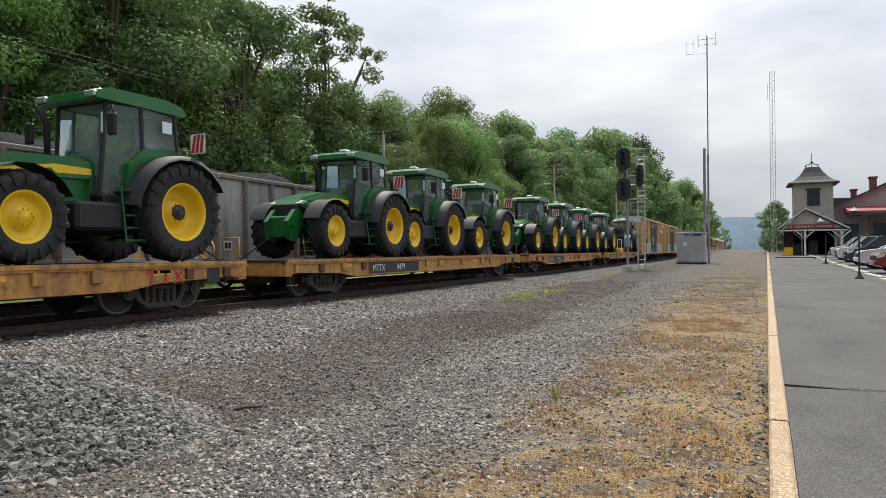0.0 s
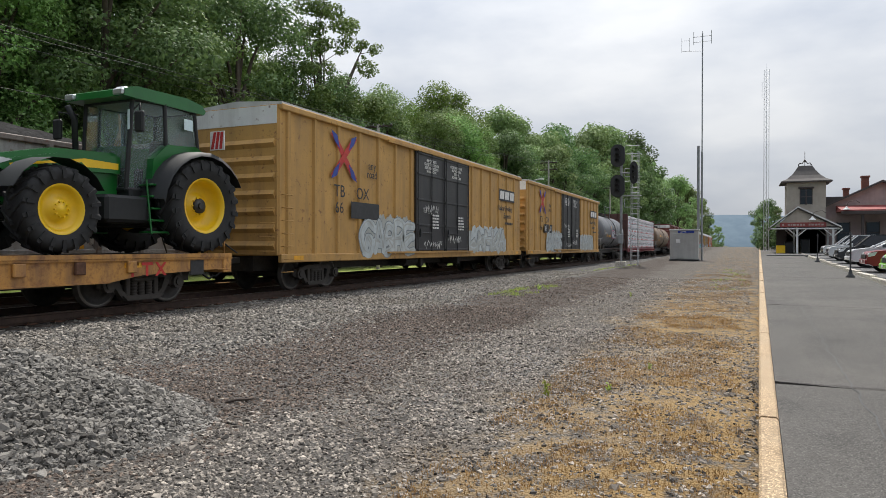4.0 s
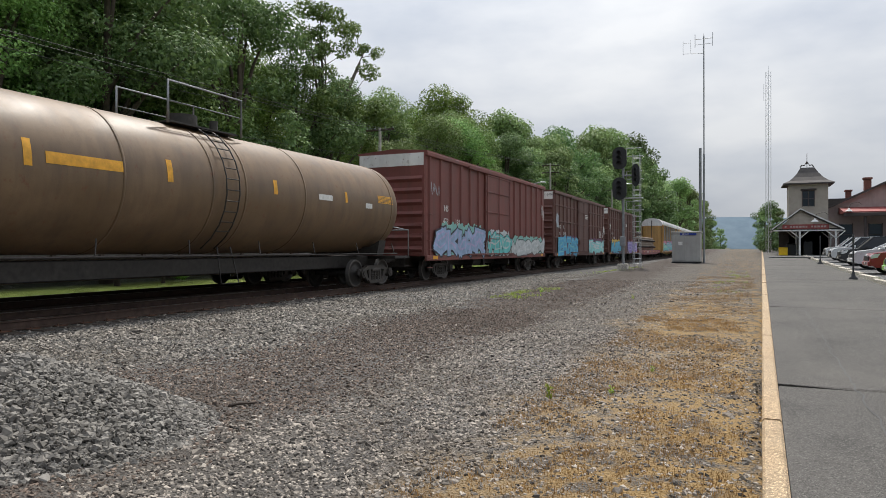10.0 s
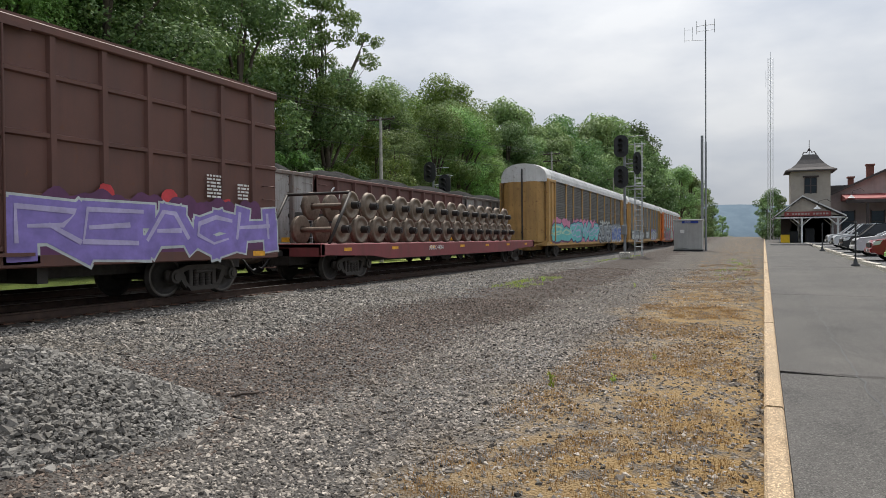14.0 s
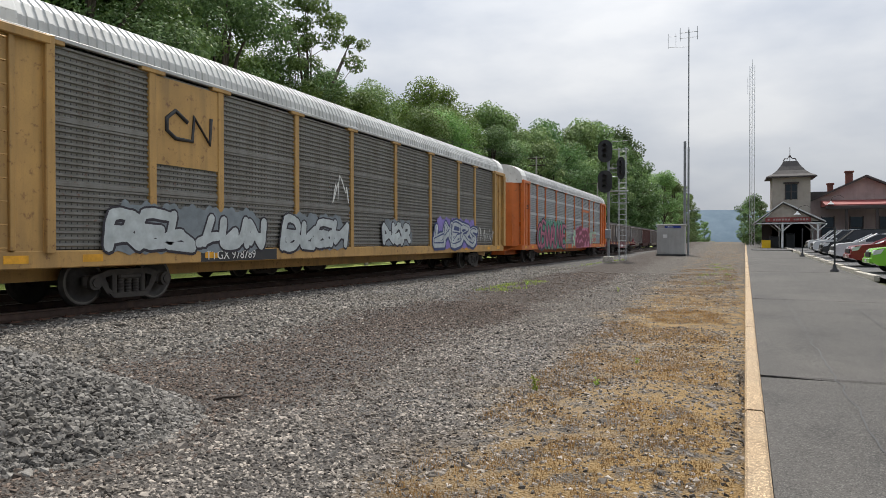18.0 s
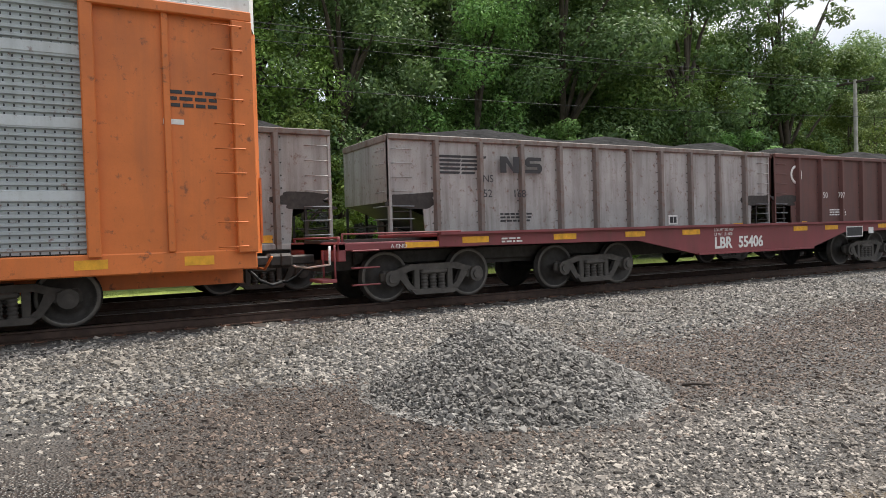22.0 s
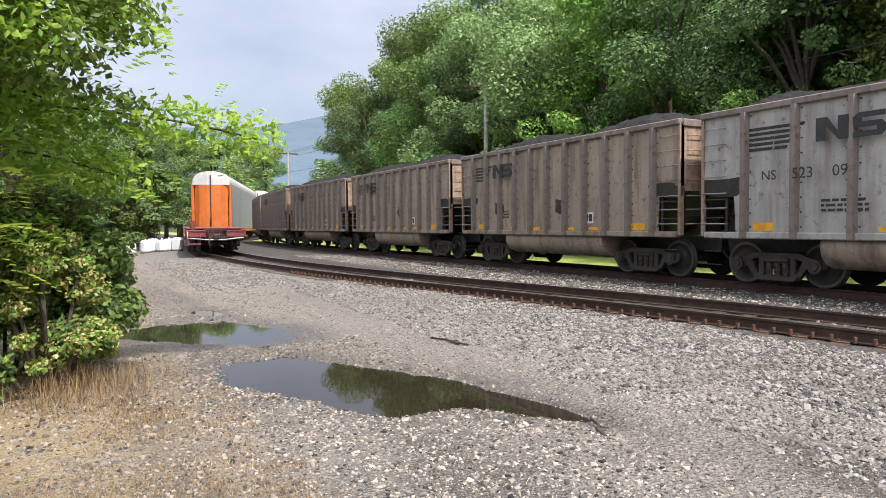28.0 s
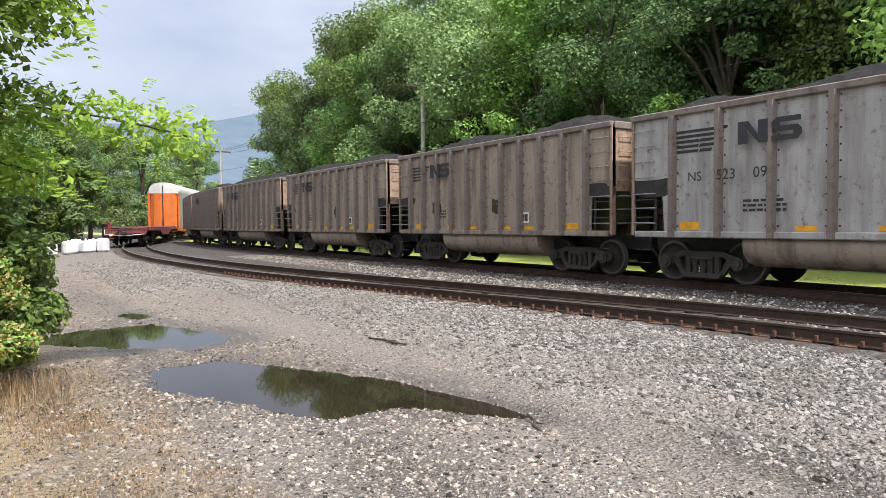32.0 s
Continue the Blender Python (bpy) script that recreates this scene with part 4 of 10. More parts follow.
def truck(car, y, t=TRUCK, detail=True):
    b = part("truck", t["bolster"], None, car, at=pose(0, y, 0))
    r = 0.457 if t is TRUCK else 0.48
    for s in (-1, 1):
        part("axle", t["axle"], None, b, at=pose(0, s * t["h"], r))
        for side in (1, -1):
            part("wheel", t["wheel"], None, b, at=pose(0.76 * side, s * t["h"], r, 0, 0, 0 if side > 0 else 180))
        if detail:
            part("wheel_rim", t["rim"], None, b, "polished rim", at=pose(0.76, s * t["h"], r))
    for side in (1, -1):
        part("side_frame", t["frame"], None, b, at=pose(0, 0, 0, 0, 0, 0 if side > 0 else 180))
    if detail:
        for y_ in (-0.19, 0.0, 0.19):
            part("spring", t["spring"], None, b, at=pose(0, y_, 0))
    return b


COUPLER = MB().cbox(-0.11, 0.11, -0.05, 0.62, 0.76, 0.94, 0.03).cbox(-0.17, 0.16, 0.42, 0.68, 0.72, 0.98, 0.05).mesh("coupler", M_IRON)
HOSE = MB().path([(0.35, 0.0, 0.72), (0.37, 0.20, 0.52), (0.33, 0.42, 0.42), (0.25, 0.62, 0.46)], 0.028, 6).mesh("air_hose", M_DKGREY)


def ends(car, half):
    for s in (1, -1):
        c = part("coupler", COUPLER, None, car, at=pose(0, s * half, 0, 0, 0, 0 if s > 0 else 180))
        part("air_hose", HOSE, None, c)


def ladder(mb, x, y, z0, z1, width=0.42, along_y=True, n=None, r=0.012, off=0.07):
    """Rungs and rails, standing off a side wall (along_y) or off an end wall."""
    n = n or int((z1 - z0) / 0.36)
    for k in range(n + 1):
        z = z0 + (z1 - z0) * k / n
        if along_y:
            mb.tube((x + off, y - width / 2, z), (x + off, y + width / 2, z), r, 6)
            for s in (-1, 1):
                mb.tube((x, y + s * width / 2, z), (x + off, y + s * width / 2, z), r, 5)
        else:
            mb.tube((x - width / 2, y + off, z), (x + width / 2, y + off, z), r, 6)
            for s in (-1, 1):
                mb.tube((x + s * width / 2, y, z), (x + s * width / 2, y + off, z), r, 5)
    return mb


def decal(name, car, x, y0, y1, z0, z1, material, label=""):
    """A flat marking on a side wall that faces x."""
    return part(name, MB().box(x, x + 0.004, y0, y1, z0, z1), material, car, label)


FONT_CACHE = {}


def lettering(car, text, x, y, z, size, material, name="lettering", label="", facing="x", weight=0.0):
    """Words in the built-in font on a side wall; y is where the words begin (the greater y, as one reads from the platform they run towards +y)."""
    key = (text, size, material.name, weight)
    if key not in FONT_CACHE:
        cu = bpy.data.curves.new("lettering", "FONT")
        cu.body, cu.size, cu.extrude, cu.resolution_u, cu.offset = text, size, 0.002, 3, weight
        tmp = new("lettering", cu)
        me = bpy.data.meshes.new_from_object(tmp.evaluated_get(bpy.context.evaluated_depsgraph_get()))
        bpy.data.objects.remove(tmp)
        bpy.data.curves.remove(cu)
        me.materials.clear()
        me.materials.append(material)
        FONT_CACHE[key] = me
    rot = Matrix(((0, 0, 1), (1, 0, 0), (0, 1, 0))).to_4x4() if facing == "x" else Matrix(((-1, 0, 0), (0, 0, 1), (0, 1, 0))).to_4x4()
    ob = part(name, FONT_CACHE[key], None, car, label)
    if facing == "-y":
        ob.matrix_basis = Matrix.Translation((x, y - 0.004, z)) @ Matrix(((1, 0, 0), (0, 0, -1), (0, 1, 0))).to_4x4()
        return ob
    ob.matrix_basis = Matrix.Translation((x + 0.004, y, z)) @ rot if facing == "x" else Matrix.Translation((x, y + 0.004, z)) @ rot
    return ob


def centred(ob):
    """Moves words that begin at their place so that they are centred on it."""
    ob.matrix_basis.translation.y -= max(v.co.x for v in ob.data.vertices) / 2
    return ob


def rungs(name, car, x, y, z0, z1, width, n, material, off=0.07, r=0.012):
    """Separate bent rungs that stand off a side wall."""
    me = MB().path([(0, -width / 2, 0), (off, -width / 2, 0), (off, width / 2, 0), (0, width / 2, 0)], r, 5).mesh(name, material)
    for k in range(n + 1):
        part(name, me, None, car, at=pose(x, y, z0 + (z1 - z0) * k / n))


def bars(car, x, y0, y1, z0, z1, rows, material, seed, name="small_print"):
    """Print too small to read: bars of its size."""
    rs = random.Random(seed)
    mb = MB()
    h = (z1 - z0) / rows
    for k in range(rows):
        a = y0
        while a < y1 - 0.03:
            w = min(rs.uniform(0.05, 0.16) * (h / 0.06) ** 0.5, y1 - a)
            mb.box(x, x + 0.004, a, a + w, z0 + k * h + h * 0.22, z0 + k * h + h * 0.78)
            a += w + 0.035
    return part(name, mb, material, car)


def bars_end(car, x0, x1, y, z0, z1, rows, material, seed):
    """Small print on an end wall that faces -y."""
    rs = random.Random(seed)
    mb, h = MB(), (z1 - z0) / rows
    for k in range(rows):
        a, lim = x0 + rs.uniform(0, 0.08), x1 - rs.uniform(0, 0.10)
        while a < lim - 0.02:
            w = min(rs.uniform(0.05, 0.14), lim - a)
            mb.box(a, a + w, y - 0.004, y, z0 + k * h + h * 0.25, z0 + k * h + h * 0.75)
            a += w + 0.03
    return part("small_print", mb, material, car)


def blob(cx, cz, w, h, rs, n=22):
    """A lumpy letter-like outline in the plane of a wall."""
    ph = [rs.uniform(0, 6.283) for _ in range(3)]
    am = [rs.uniform(0.05, 0.16) for _ in range(3)]
    out = []
    for k in range(n):
        t = 2 * math.pi * k / n
        e = 1 + am[0] * math.sin(2 * t + ph[0]) + am[1] * math.sin(3 * t + ph[1]) + am[2] * math.sin(5 * t + ph[2])
        c, s = math.cos(t), math.sin(t)
        out.append((cx + 0.5 * w * e * math.copysign(abs(c) ** 0.55, c), cz + 0.5 * h * e * math.copysign(abs(s) ** 0.55, s)))
    return out


def wall_poly(mb, pts, x):
    """A flat patch on a wall, as a fan round its middle."""
    cy, cz = sum(q[0] for q in pts) / len(pts), sum(q[1] for q in pts) / len(pts)
    k = len(pts)
    mb.add([(x, *q) for q in pts] + [(x, cy, cz)], [(i, (i + 1) % k, k) for i in range(k)])


def ribbon(mb, pts, r, x, closed=False):
    """A flat stroke of half width r along points of a wall, mitred at its bends."""
    k = len(pts)
    v = []
    for i in range(k):
        (a0, b0), (a1, b1) = pts[max(i - 1, 0)], pts[min(i + 1, k - 1)]
        ln = math.hypot(a1 - a0, b1 - b0) + 1e-6
        q = r * (0.75 + 0.35 * math.sin(i * 0.9))
        xi = x + 0.00012 * i
        v += [(xi, pts[i][0] - (b1 - b0) / ln * q, pts[i][1] + (a1 - a0) / ln * q), (xi, pts[i][0] + (b1 - b0) / ln * q, pts[i][1] - (a1 - a0) / ln * q)]
    mb.add(v, [(2 * i, 2 * i + 1, 2 * i + 3, 2 * i + 2) for i in range(k - 1)])
    return mb


def curve_through(pts, n=4):
    """A smooth line through a few points."""
    out = []
    p = [pts[0]] + list(pts) + [pts[-1]]
    for i in range(1, len(p) - 2):
        for j in range(n):
            t = j / n
            out.append(tuple(0.5 * (2 * b + (c - a) * t + (2 * a - 5 * b + 4 * c - d) * t * t + (3 * b - a - 3 * c + d) * t ** 3) for a, b, c, d in zip(p[i - 1], p[i], p[i + 1], p[i + 2])))
    return out + [tuple(pts[-1])]


GLYPHS = {
    "A": (((0, 0), (0.35, 1), (0.65, 1), (1, 0)), ((0.18, 0.36), (0.82, 0.36))), "B": (((0, 0), (0, 1), (0.8, 0.9), (0.7, 0.55), (0.1, 0.5)), ((0.6, 0.5), (1, 0.25), (0.7, 0), (0, 0))),
    "C": (((1, 0.85), (0.5, 1), (0, 0.75), (0, 0.25), (0.5, 0), (1, 0.15)),), "D": (((0, 0), (0, 1), (0.7, 0.9), (1, 0.5), (0.7, 0.1), (0, 0)),),
    "E": (((1, 1), (0, 1), (0, 0), (1, 0)), ((0, 0.5), (0.8, 0.55))), "G": (((1, 0.85), (0.4, 1), (0, 0.6), (0.1, 0.1), (0.7, 0), (1, 0.4), (0.6, 0.45)),),
    "H": (((0, 0), (0.05, 1)), ((1, 0), (0.95, 1)), ((0, 0.5), (1, 0.5))), "I": (((0.5, 0), (0.5, 1)),), "K": (((0, 0), (0, 1)), ((1, 1), (0.15, 0.5), (1, 0))),
    "L": (((0, 1), (0, 0), (1, 0)),), "N": (((0, 0), (0.05, 1), (0.95, 0), (1, 1)),), "O": (((0.5, 1), (0, 0.7), (0.05, 0.25), (0.5, 0), (1, 0.3), (0.95, 0.75), (0.5, 1)),),
    "R": (((0, 0), (0, 1), (0.9, 0.85), (0.7, 0.5), (0.1, 0.45)), ((0.45, 0.45), (1, 0))), "S": (((1, 0.88), (0.4, 1), (0, 0.75), (0.5, 0.5), (1, 0.25), (0.6, 0), (0, 0.12)),),
    "T": (((0, 0.95), (1, 1)), ((0.5, 0.95), (0.45, 0))), "U": (((0, 1), (0.05, 0.2), (0.5, 0), (0.95, 0.2), (1, 1)),), "V": (((0, 1), (0.5, 0), (1, 1)),),
    "W": (((0, 1), (0.25, 0), (0.5, 0.7), (0.75, 0), (1, 1)),), "Y": (((0, 1), (0.5, 0.5), (1, 1)), ((0.5, 0.5), (0.4, 0))), "Z": (((0, 1), (1, 0.95), (0, 0.05), (1, 0)),)}


def stroke(mb, a, b, r, x, round_=True):
    """One thick sprayed bar from a to b on a wall, with round or square ends."""
    d = math.hypot(b[0] - a[0], b[1] - a[1]) + 1e-6
    u, w = ((b[0] - a[0]) / d, (b[1] - a[1]) / d), (-(b[1] - a[1]) / d, (b[0] - a[0]) / d)
    out = []
    for p, sg in ((b, 1), (a, -1)):
        for t in ((-90, -45, 0, 45, 90) if round_ else (-50, 50)):
            k = 1.0 if round_ else 1.35
            c, sn = math.cos(radians(t)) * r * k * sg, math.sin(radians(t)) * r * k * sg
            out.append((p[0] + u[0] * c + w[0] * sn, p[1] + u[1] * c + w[1] * sn))
    wall_poly(mb, out, x)


def graffiti(car, x, y0, y1, z0, z1, fill, line, cloud, seed, word="ERAS", accent=None, thick=0.15, edge=0.05, round_=True, slant=0.10, wild=1.0):
    """A sprayed piece: a puffy cloud of colour and big letters of thick outlined strokes with a highlight."""
    rs = random.Random(seed)
    letters = len(word)
    w, hgt = (y1 - y0) / letters, z1 - z0
    k = letters * 14
    p1, p2 = rs.uniform(0, 6), rs.uniform(0, 6)
    top, low = [], []
    for i in range(k + 1):
        u = i / k
        y = y0 - 0.12 * w + (y1 - y0 + 0.24 * w) * u
        rim = min(1.0, 9 * min(u, 1 - u) + 0.12)
        puff = abs(math.sin(i * 0.30 + p1)) * 0.6 + abs(math.sin(i * 0.71 + p2)) * 0.4
        top.append((y, z0 + hgt * (0.45 + 0.46 * rim + 0.20 * puff * rim)))
        low.append((y, z0 + hgt * (0.10 - 0.12 * rim + 0.07 * abs(math.sin(i * 0.45 + p2)))))
    back = MB().add([(x + 0.003, *q) for q in top] + [(x + 0.003, *q) for q in low], [(i, i + 1, k + 2 + i, k + 1 + i) for i in range(k)])
    g = part("graffiti", back, cloud, car, "sprayed graffiti piece of outlined letters on a colour cloud")
    r = thick * min(w, hgt * 1.1)
    for q, ch in enumerate(word):
        lw = w * rs.uniform(0.98, 1.16) - 1.0 * r
        ly, lz, lh = y0 + (q + 0.5) * w - lw / 2, z0 + r + edge + rs.uniform(0, 0.06) * hgt, hgt * rs.uniform(0.86, 1.0) - 2 * (r + edge)
        sl, tip = (slant + rs.uniform(-0.06, 0.06)) * hgt, rs.uniform(-0.10, 0.10)
        outline, body, light = MB(), MB(), MB()
        d = 0.0012 * (q % 3)
        n_ = 0
        swash = ((rs.uniform(-0.1, 0.4), rs.uniform(0, 0.4)), (rs.uniform(0.4, 0.7), rs.uniform(0.3, 0.7)), (rs.uniform(0.7, 1.2), rs.uniform(0.0, 1.0)))
        for line_pts in (*GLYPHS[ch], swash) if wild > 0.5 else GLYPHS[ch]:
            pts = [(ly + lw * (a + wild * rs.uniform(-0.15, 0.15)) + sl * (b - 0.5), lz + lh * (b * (1 + tip * (a - 0.5)) + rs.uniform(-0.08, 0.06))) for a, b in line_pts]
            if round_ and len(pts) > 3:
                pts = curve_through(pts, 3)
            for a, b in zip(pts, pts[1:]):
                e = 0.00012 * n_
                rr = r * rs.uniform(0.88, 1.14)
                stroke(outline, a, b, rr + edge, x + 0.0060 + d + e, round_)
                stroke(outline, (a[0] + 0.6 * edge, a[1] - 0.9 * edge), (b[0] + 0.6 * edge, b[1] - 0.9 * edge), rr + edge * 0.6, x + 0.0046 + d * 0.3 + e * 0.3, round_)
                stroke(body, a, b, rr * 0.92, x + 0.0125 + d + e, round_)
                n_ += 1
            if accent:
                ribbon(light, [(a - 0.38 * r, b + 0.35 * r) for a, b in pts], 0.20 * r, x + 0.021)
        part("letter_outline", outline, line, g)
        part("letter_fill", body, fill, g)
        if accent:
            part("letter_highlight", light, accent, g)
    return g


def spray(name, c):
    return plain(name, c, 0.55, 0, 0.22, 3.5, 0.05)


SP = {k: spray("spray_" + k, c) for k, c in dict(white=(0.60, 0.62, 0.62), silver=(0.38, 0.42, 0.47), cyan=(0.10, 0.42, 0.55), blue=(0.06, 0.12, 0.42), violet=(0.24, 0.18, 0.50), teal=(0.12, 0.50, 0.48), green=(0.07, 0.30, 0.20), pink=(0.60, 0.20, 0.33),
                                             soot=(0.085, 0.085, 0.09), maroon=(0.20, 0.02, 0.055), red=(0.55, 0.04, 0.05), yellow=(0.62, 0.42, 0.05), mint=(0.42, 0.62, 0.45), black=(0.02, 0.02, 0.025), navy=(0.03, 0.05, 0.16), lilac=(0.45, 0.40, 0.62), orange=(0.6, 0.22, 0.03),
                                             pale=(0.50, 0.54, 0.54), slate=(0.20, 0.23, 0.25), chalk=(0.42, 0.43, 0.40), powder=(0.30, 0.42, 0.60), seafoam=(0.22, 0.47, 0.42), sky=(0.07, 0.38, 0.62), aqua=(0.25, 0.60, 0.60), plum=(0.11, 0.03, 0.10), ink=(0.03, 0.025, 0.035), rose=(0.42, 0.10, 0.17)).items()}


def scribble(car, x, y0, y1, z0, z1, material, seed, strokes=7, r=0.016, name="sprayed_tag"):
    """A thin sprayed tag."""
    rs = random.Random(seed)
    pts = []
    for k in range(strokes * 3):
        u = (k + 0.5) / (strokes * 3)
        pts.append((y0 + (y1 - y0) * u + rs.uniform(-0.5, 0.5) * (y1 - y0) / strokes, z0 + (z1 - z0) * (rs.uniform(0.6, 1.0) if k % 2 else rs.uniform(0.0, 0.4))))
    mb = ribbon(MB(), curve_through(pts, 3), r, x + 0.004)
    return part(name, mb, material, car)


# -- flat car --
def flat_car(name, m, length, label, seed, mark, wooden=True):
    h = length / 2
    car = thing(name, m, label, "flat car", "flat cars of the passing train")
    deck = MB().box(-1.40, 1.40, -h, h, 0.98, 1.06)
    part("deck", deck, M_TIE if wooden else M_IRON, car, "worn dark timber deck")
    side = MB()
    side.prism([(-h, 0.98), (h, 0.98), (h, 0.72), (h - 2.6, 0.64), (h - 3.4, 0.52), (-h + 3.4, 0.52), (-h + 2.6, 0.64), (-h, 0.72)], "x", 1.30, 1.395)
    side.box(1.30, 1.44, -h, h, 0.94, 0.98)
    part("deck_edge", MB().box(1.401, 1.46, -h + 0.05, h - 0.05, 0.985, 1.07), M_FLATY, car, "yellow deck edge")
    part("sill_flange", MB().box(1.30, 1.43, -h + 3.4, h - 3.4, 0.515, 0.545), M_FLATY, car)
    part("side_sill", side, M_FLATY, car, "rust-streaked yellow side sill")
    part("side_sill", MB().box(-1.395, -1.30, -h, h, 0.56, 0.98), M_FLATY, car)
    under = MB().box(-0.35, 0.35, -h + 0.3, h - 0.3, 0.42, 0.98)
    for k in range(9):
        y = -h + 1 + k * (length - 2) / 8
        under.box(-1.30, 1.30, y - 0.06, y + 0.06, 0.66, 0.98)
    part("underframe", under, M_IRON, car)
    rs = random.Random(seed)
    for k in range(int(length / 1.15)):
        y = -h + 0.5 + k * 1.15
        if rs.random() < 0.8 and not -h + 4.2 < y < -h + 8.0:
            part("stake_pocket", MB().cbox(1.396, 1.47, y - 0.11, y + 0.11, 0.70, 0.93, 0.015), M_FLATY if rs.random() < 0.6 else M_PLATE, car)
    for y in (-h + 0.15, h - 0.15):
        part("end_sill", MB().cbox(-1.40, 1.43, y - 0.14, y + 0.14, 0.62, 1.0, 0.02), M_FLATY, car)
        part("step", ladder(MB(), 1.36, y * 0.985, 0.38, 0.70, 0.38, True, 1), M_FLATY, car)
    part("hand_brake", MB().path([(1.25, h - 0.08, 1.06), (1.25, h - 0.08, 1.62), (0.75, h - 0.08, 1.62), (0.75, h - 0.08, 1.06)], 0.02).lathe("y", [(-0.02, 0.26), (0.02, 0.26), (0.02, 0.22), (-0.02, 0.22), (-0.02, 0.26)], (0.2, h - 0.06, 1.35), 16), M_FLATY, car, "brake wheel and hand rail")
    for k in range(5):
        y = -h + 2.4 + k * (length - 5) / 4 + rs.uniform(-0.5, 0.5)
        if -h + 3.8 < y < -h + 8.0:
            continue
        decal("yellow_reflector", car, 1.397, y, y + 0.42, 0.80, 0.90, M_YDECAL)
    kb = -h + 4.3
    decal("black_panel", car, 1.396, kb, kb + 3.6, 0.56, 0.92, M_BLACK)
    lettering(car, mark[0], 1.401, kb + 0.25, 0.64, 0.30, M_WDECAL)
    lettering(car, mark[1], 1.401, kb + 1.9, 0.64, 0.30, M_WDECAL)
    for k in range(3):
        y = h - 3.0 + 0.36 * k
        m_ = MB().box(1.397, 1.401, y, y + 0.30, 0.84, 0.90).box(1.397, 1.401, y + 0.12, y + 0.18, 0.62, 0.838) if k < 2 else MB().prism([(y, 0.62), (y + 0.07, 0.62), (y + 0.30, 0.90), (y + 0.23, 0.90)], "x", 1.397, 1.401).prism([(y, 0.90), (y + 0.07, 0.90), (y + 0.30, 0.62), (y + 0.23, 0.62)], "x", 1.4015, 1.404)
        part("brand_mark", m_, M_RDECAL, car)
    decal("stencil_box", car, 1.397, h - 1.3, h - 0.9, 0.60, 0.92, M_KDECAL)
    for s in (-1, 1):
        truck(car, s * (h - 2.3))
    ends(car, h)
    return car


# -- box car --
def box_car(name, m, length, paint_, label, style, top=5.08):
    h = length / 2
    car = thing(name, m, label, "box car", "box cars of the passing train")
    part("body", MB().cbox(-1.50, 1.42, -h, h, 0.98, top - 0.12, 0.02), paint_, car)
    roof = MB().prism([(-1.55, top - 0.12), (1.50, top - 0.12), (1.50, top - 0.05), (0, top + 0.06), (-1.55, top - 0.05)], "y", -h, h)
    for k in range(int(length / 0.9)):
        y = -h + 0.45 + k * 0.9
        roof.prism([(-1.40, top - 0.045), (1.36, top - 0.045), (1.30, top + 0.0), (0, top + 0.075), (-1.34, top + 0.0)], "y", y - 0.03, y + 0.03)
    part("roof", roof, M_ROOF if style == "yellow" else paint_, car, "ribbed steel roof")
    door0, door1 = (-2.55, 2.65) if style == "yellow" else (-2.0, 1.5)
    pitch = 1.05 if style != "yellow" else 1.22
    rib = MB().prism([(1.42, -0.09), (1.49, -0.055), (1.49, 0.055), (1.42, 0.09)], "z", 1.02, top - 0.16).mesh("side_rib", paint_)
    y = -h + 0.35
    while y < h - 0.2:
        if not (door0 - 0.1 < y < door1 + 0.1):
            part("side_rib", rib, None, car, at=pose(0, y, 0))
        y += pitch
    if style == "grid":
        for z in (2.02, 3.08, 4.12):
            for a, b in ((-h, door0), (door1, h)):
                part("side_rail", MB().prism([(1.42, z - 0.06), (1.475, z - 0.035), (1.475, z + 0.035), (1.42, z + 0.06)], "y", a, b), paint_, car)
    part("side_sill", MB().cbox(1.38, 1.50, -h, h, 0.80, 1.03, 0.02).box(-1.5, -1.38, -h, h, 0.80, 1.03), paint_, car)
    part("side_plate", MB().cbox(1.38, 1.53, -h, h, top - 0.26, top - 0.10, 0.02), paint_, car)
    part("underframe", MB().box(-0.4, 0.4, -h + 0.2, h - 0.2, 0.55, 0.98).box(-1.2, 1.2, -1.5, -1.3, 0.5, 0.98).box(-1.2, 1.2, 2.2, 2.4, 0.5, 0.98).tube((0.9, -2.5, 0.7), (0.9, -1.2, 0.7), 0.2, 10), M_IRON, car)
    # doors
    dm = M_BLACK if style == "yellow" else paint_
    leaves = ((door0, (door0 + door1) / 2), ((door0 + door1) / 2, door1)) if style == "yellow" else ((door0, door1),)
    for a, b in leaves:
        d = part("door", MB().cbox(1.42, 1.52, a + 0.03, b - 0.03, 1.08, top - 0.30, 0.02), dm, car, "black plug door" if style == "yellow" else "steel sliding door")
        for z in (1.12, 2.05, 3.0, 3.95, top - 0.36):
            part("door_rib", MB().cbox(1.52, 1.56, a + 0.06, b - 0.06, z - 0.035, z + 0.035, 0.008), dm, d)
        for y in (a + 0.09, (a + b) / 2, b - 0.09):
            part("locking_bar", MB().tube((1.565, y, 1.05), (1.565, y, top - 0.3), 0.022, 8), dm, d)
        part("door_handle", MB().tube((1.60, a + 0.3, 1.75), (1.60, (a + b) / 2, 1.75), 0.02, 6).box(1.56, 1.61, a + 0.25, a + 0.38, 1.6, 1.9), dm, d)
    part("door_track", MB().box(1.50, 1.60, door0 - 2.2, door1 + 0.4, 1.0, 1.06), paint_, car)
    part("door_track", MB().box(1.50, 1.58, door0 - 2.2, door1 + 0.4, top - 0.30, top - 0.22), paint_, car)
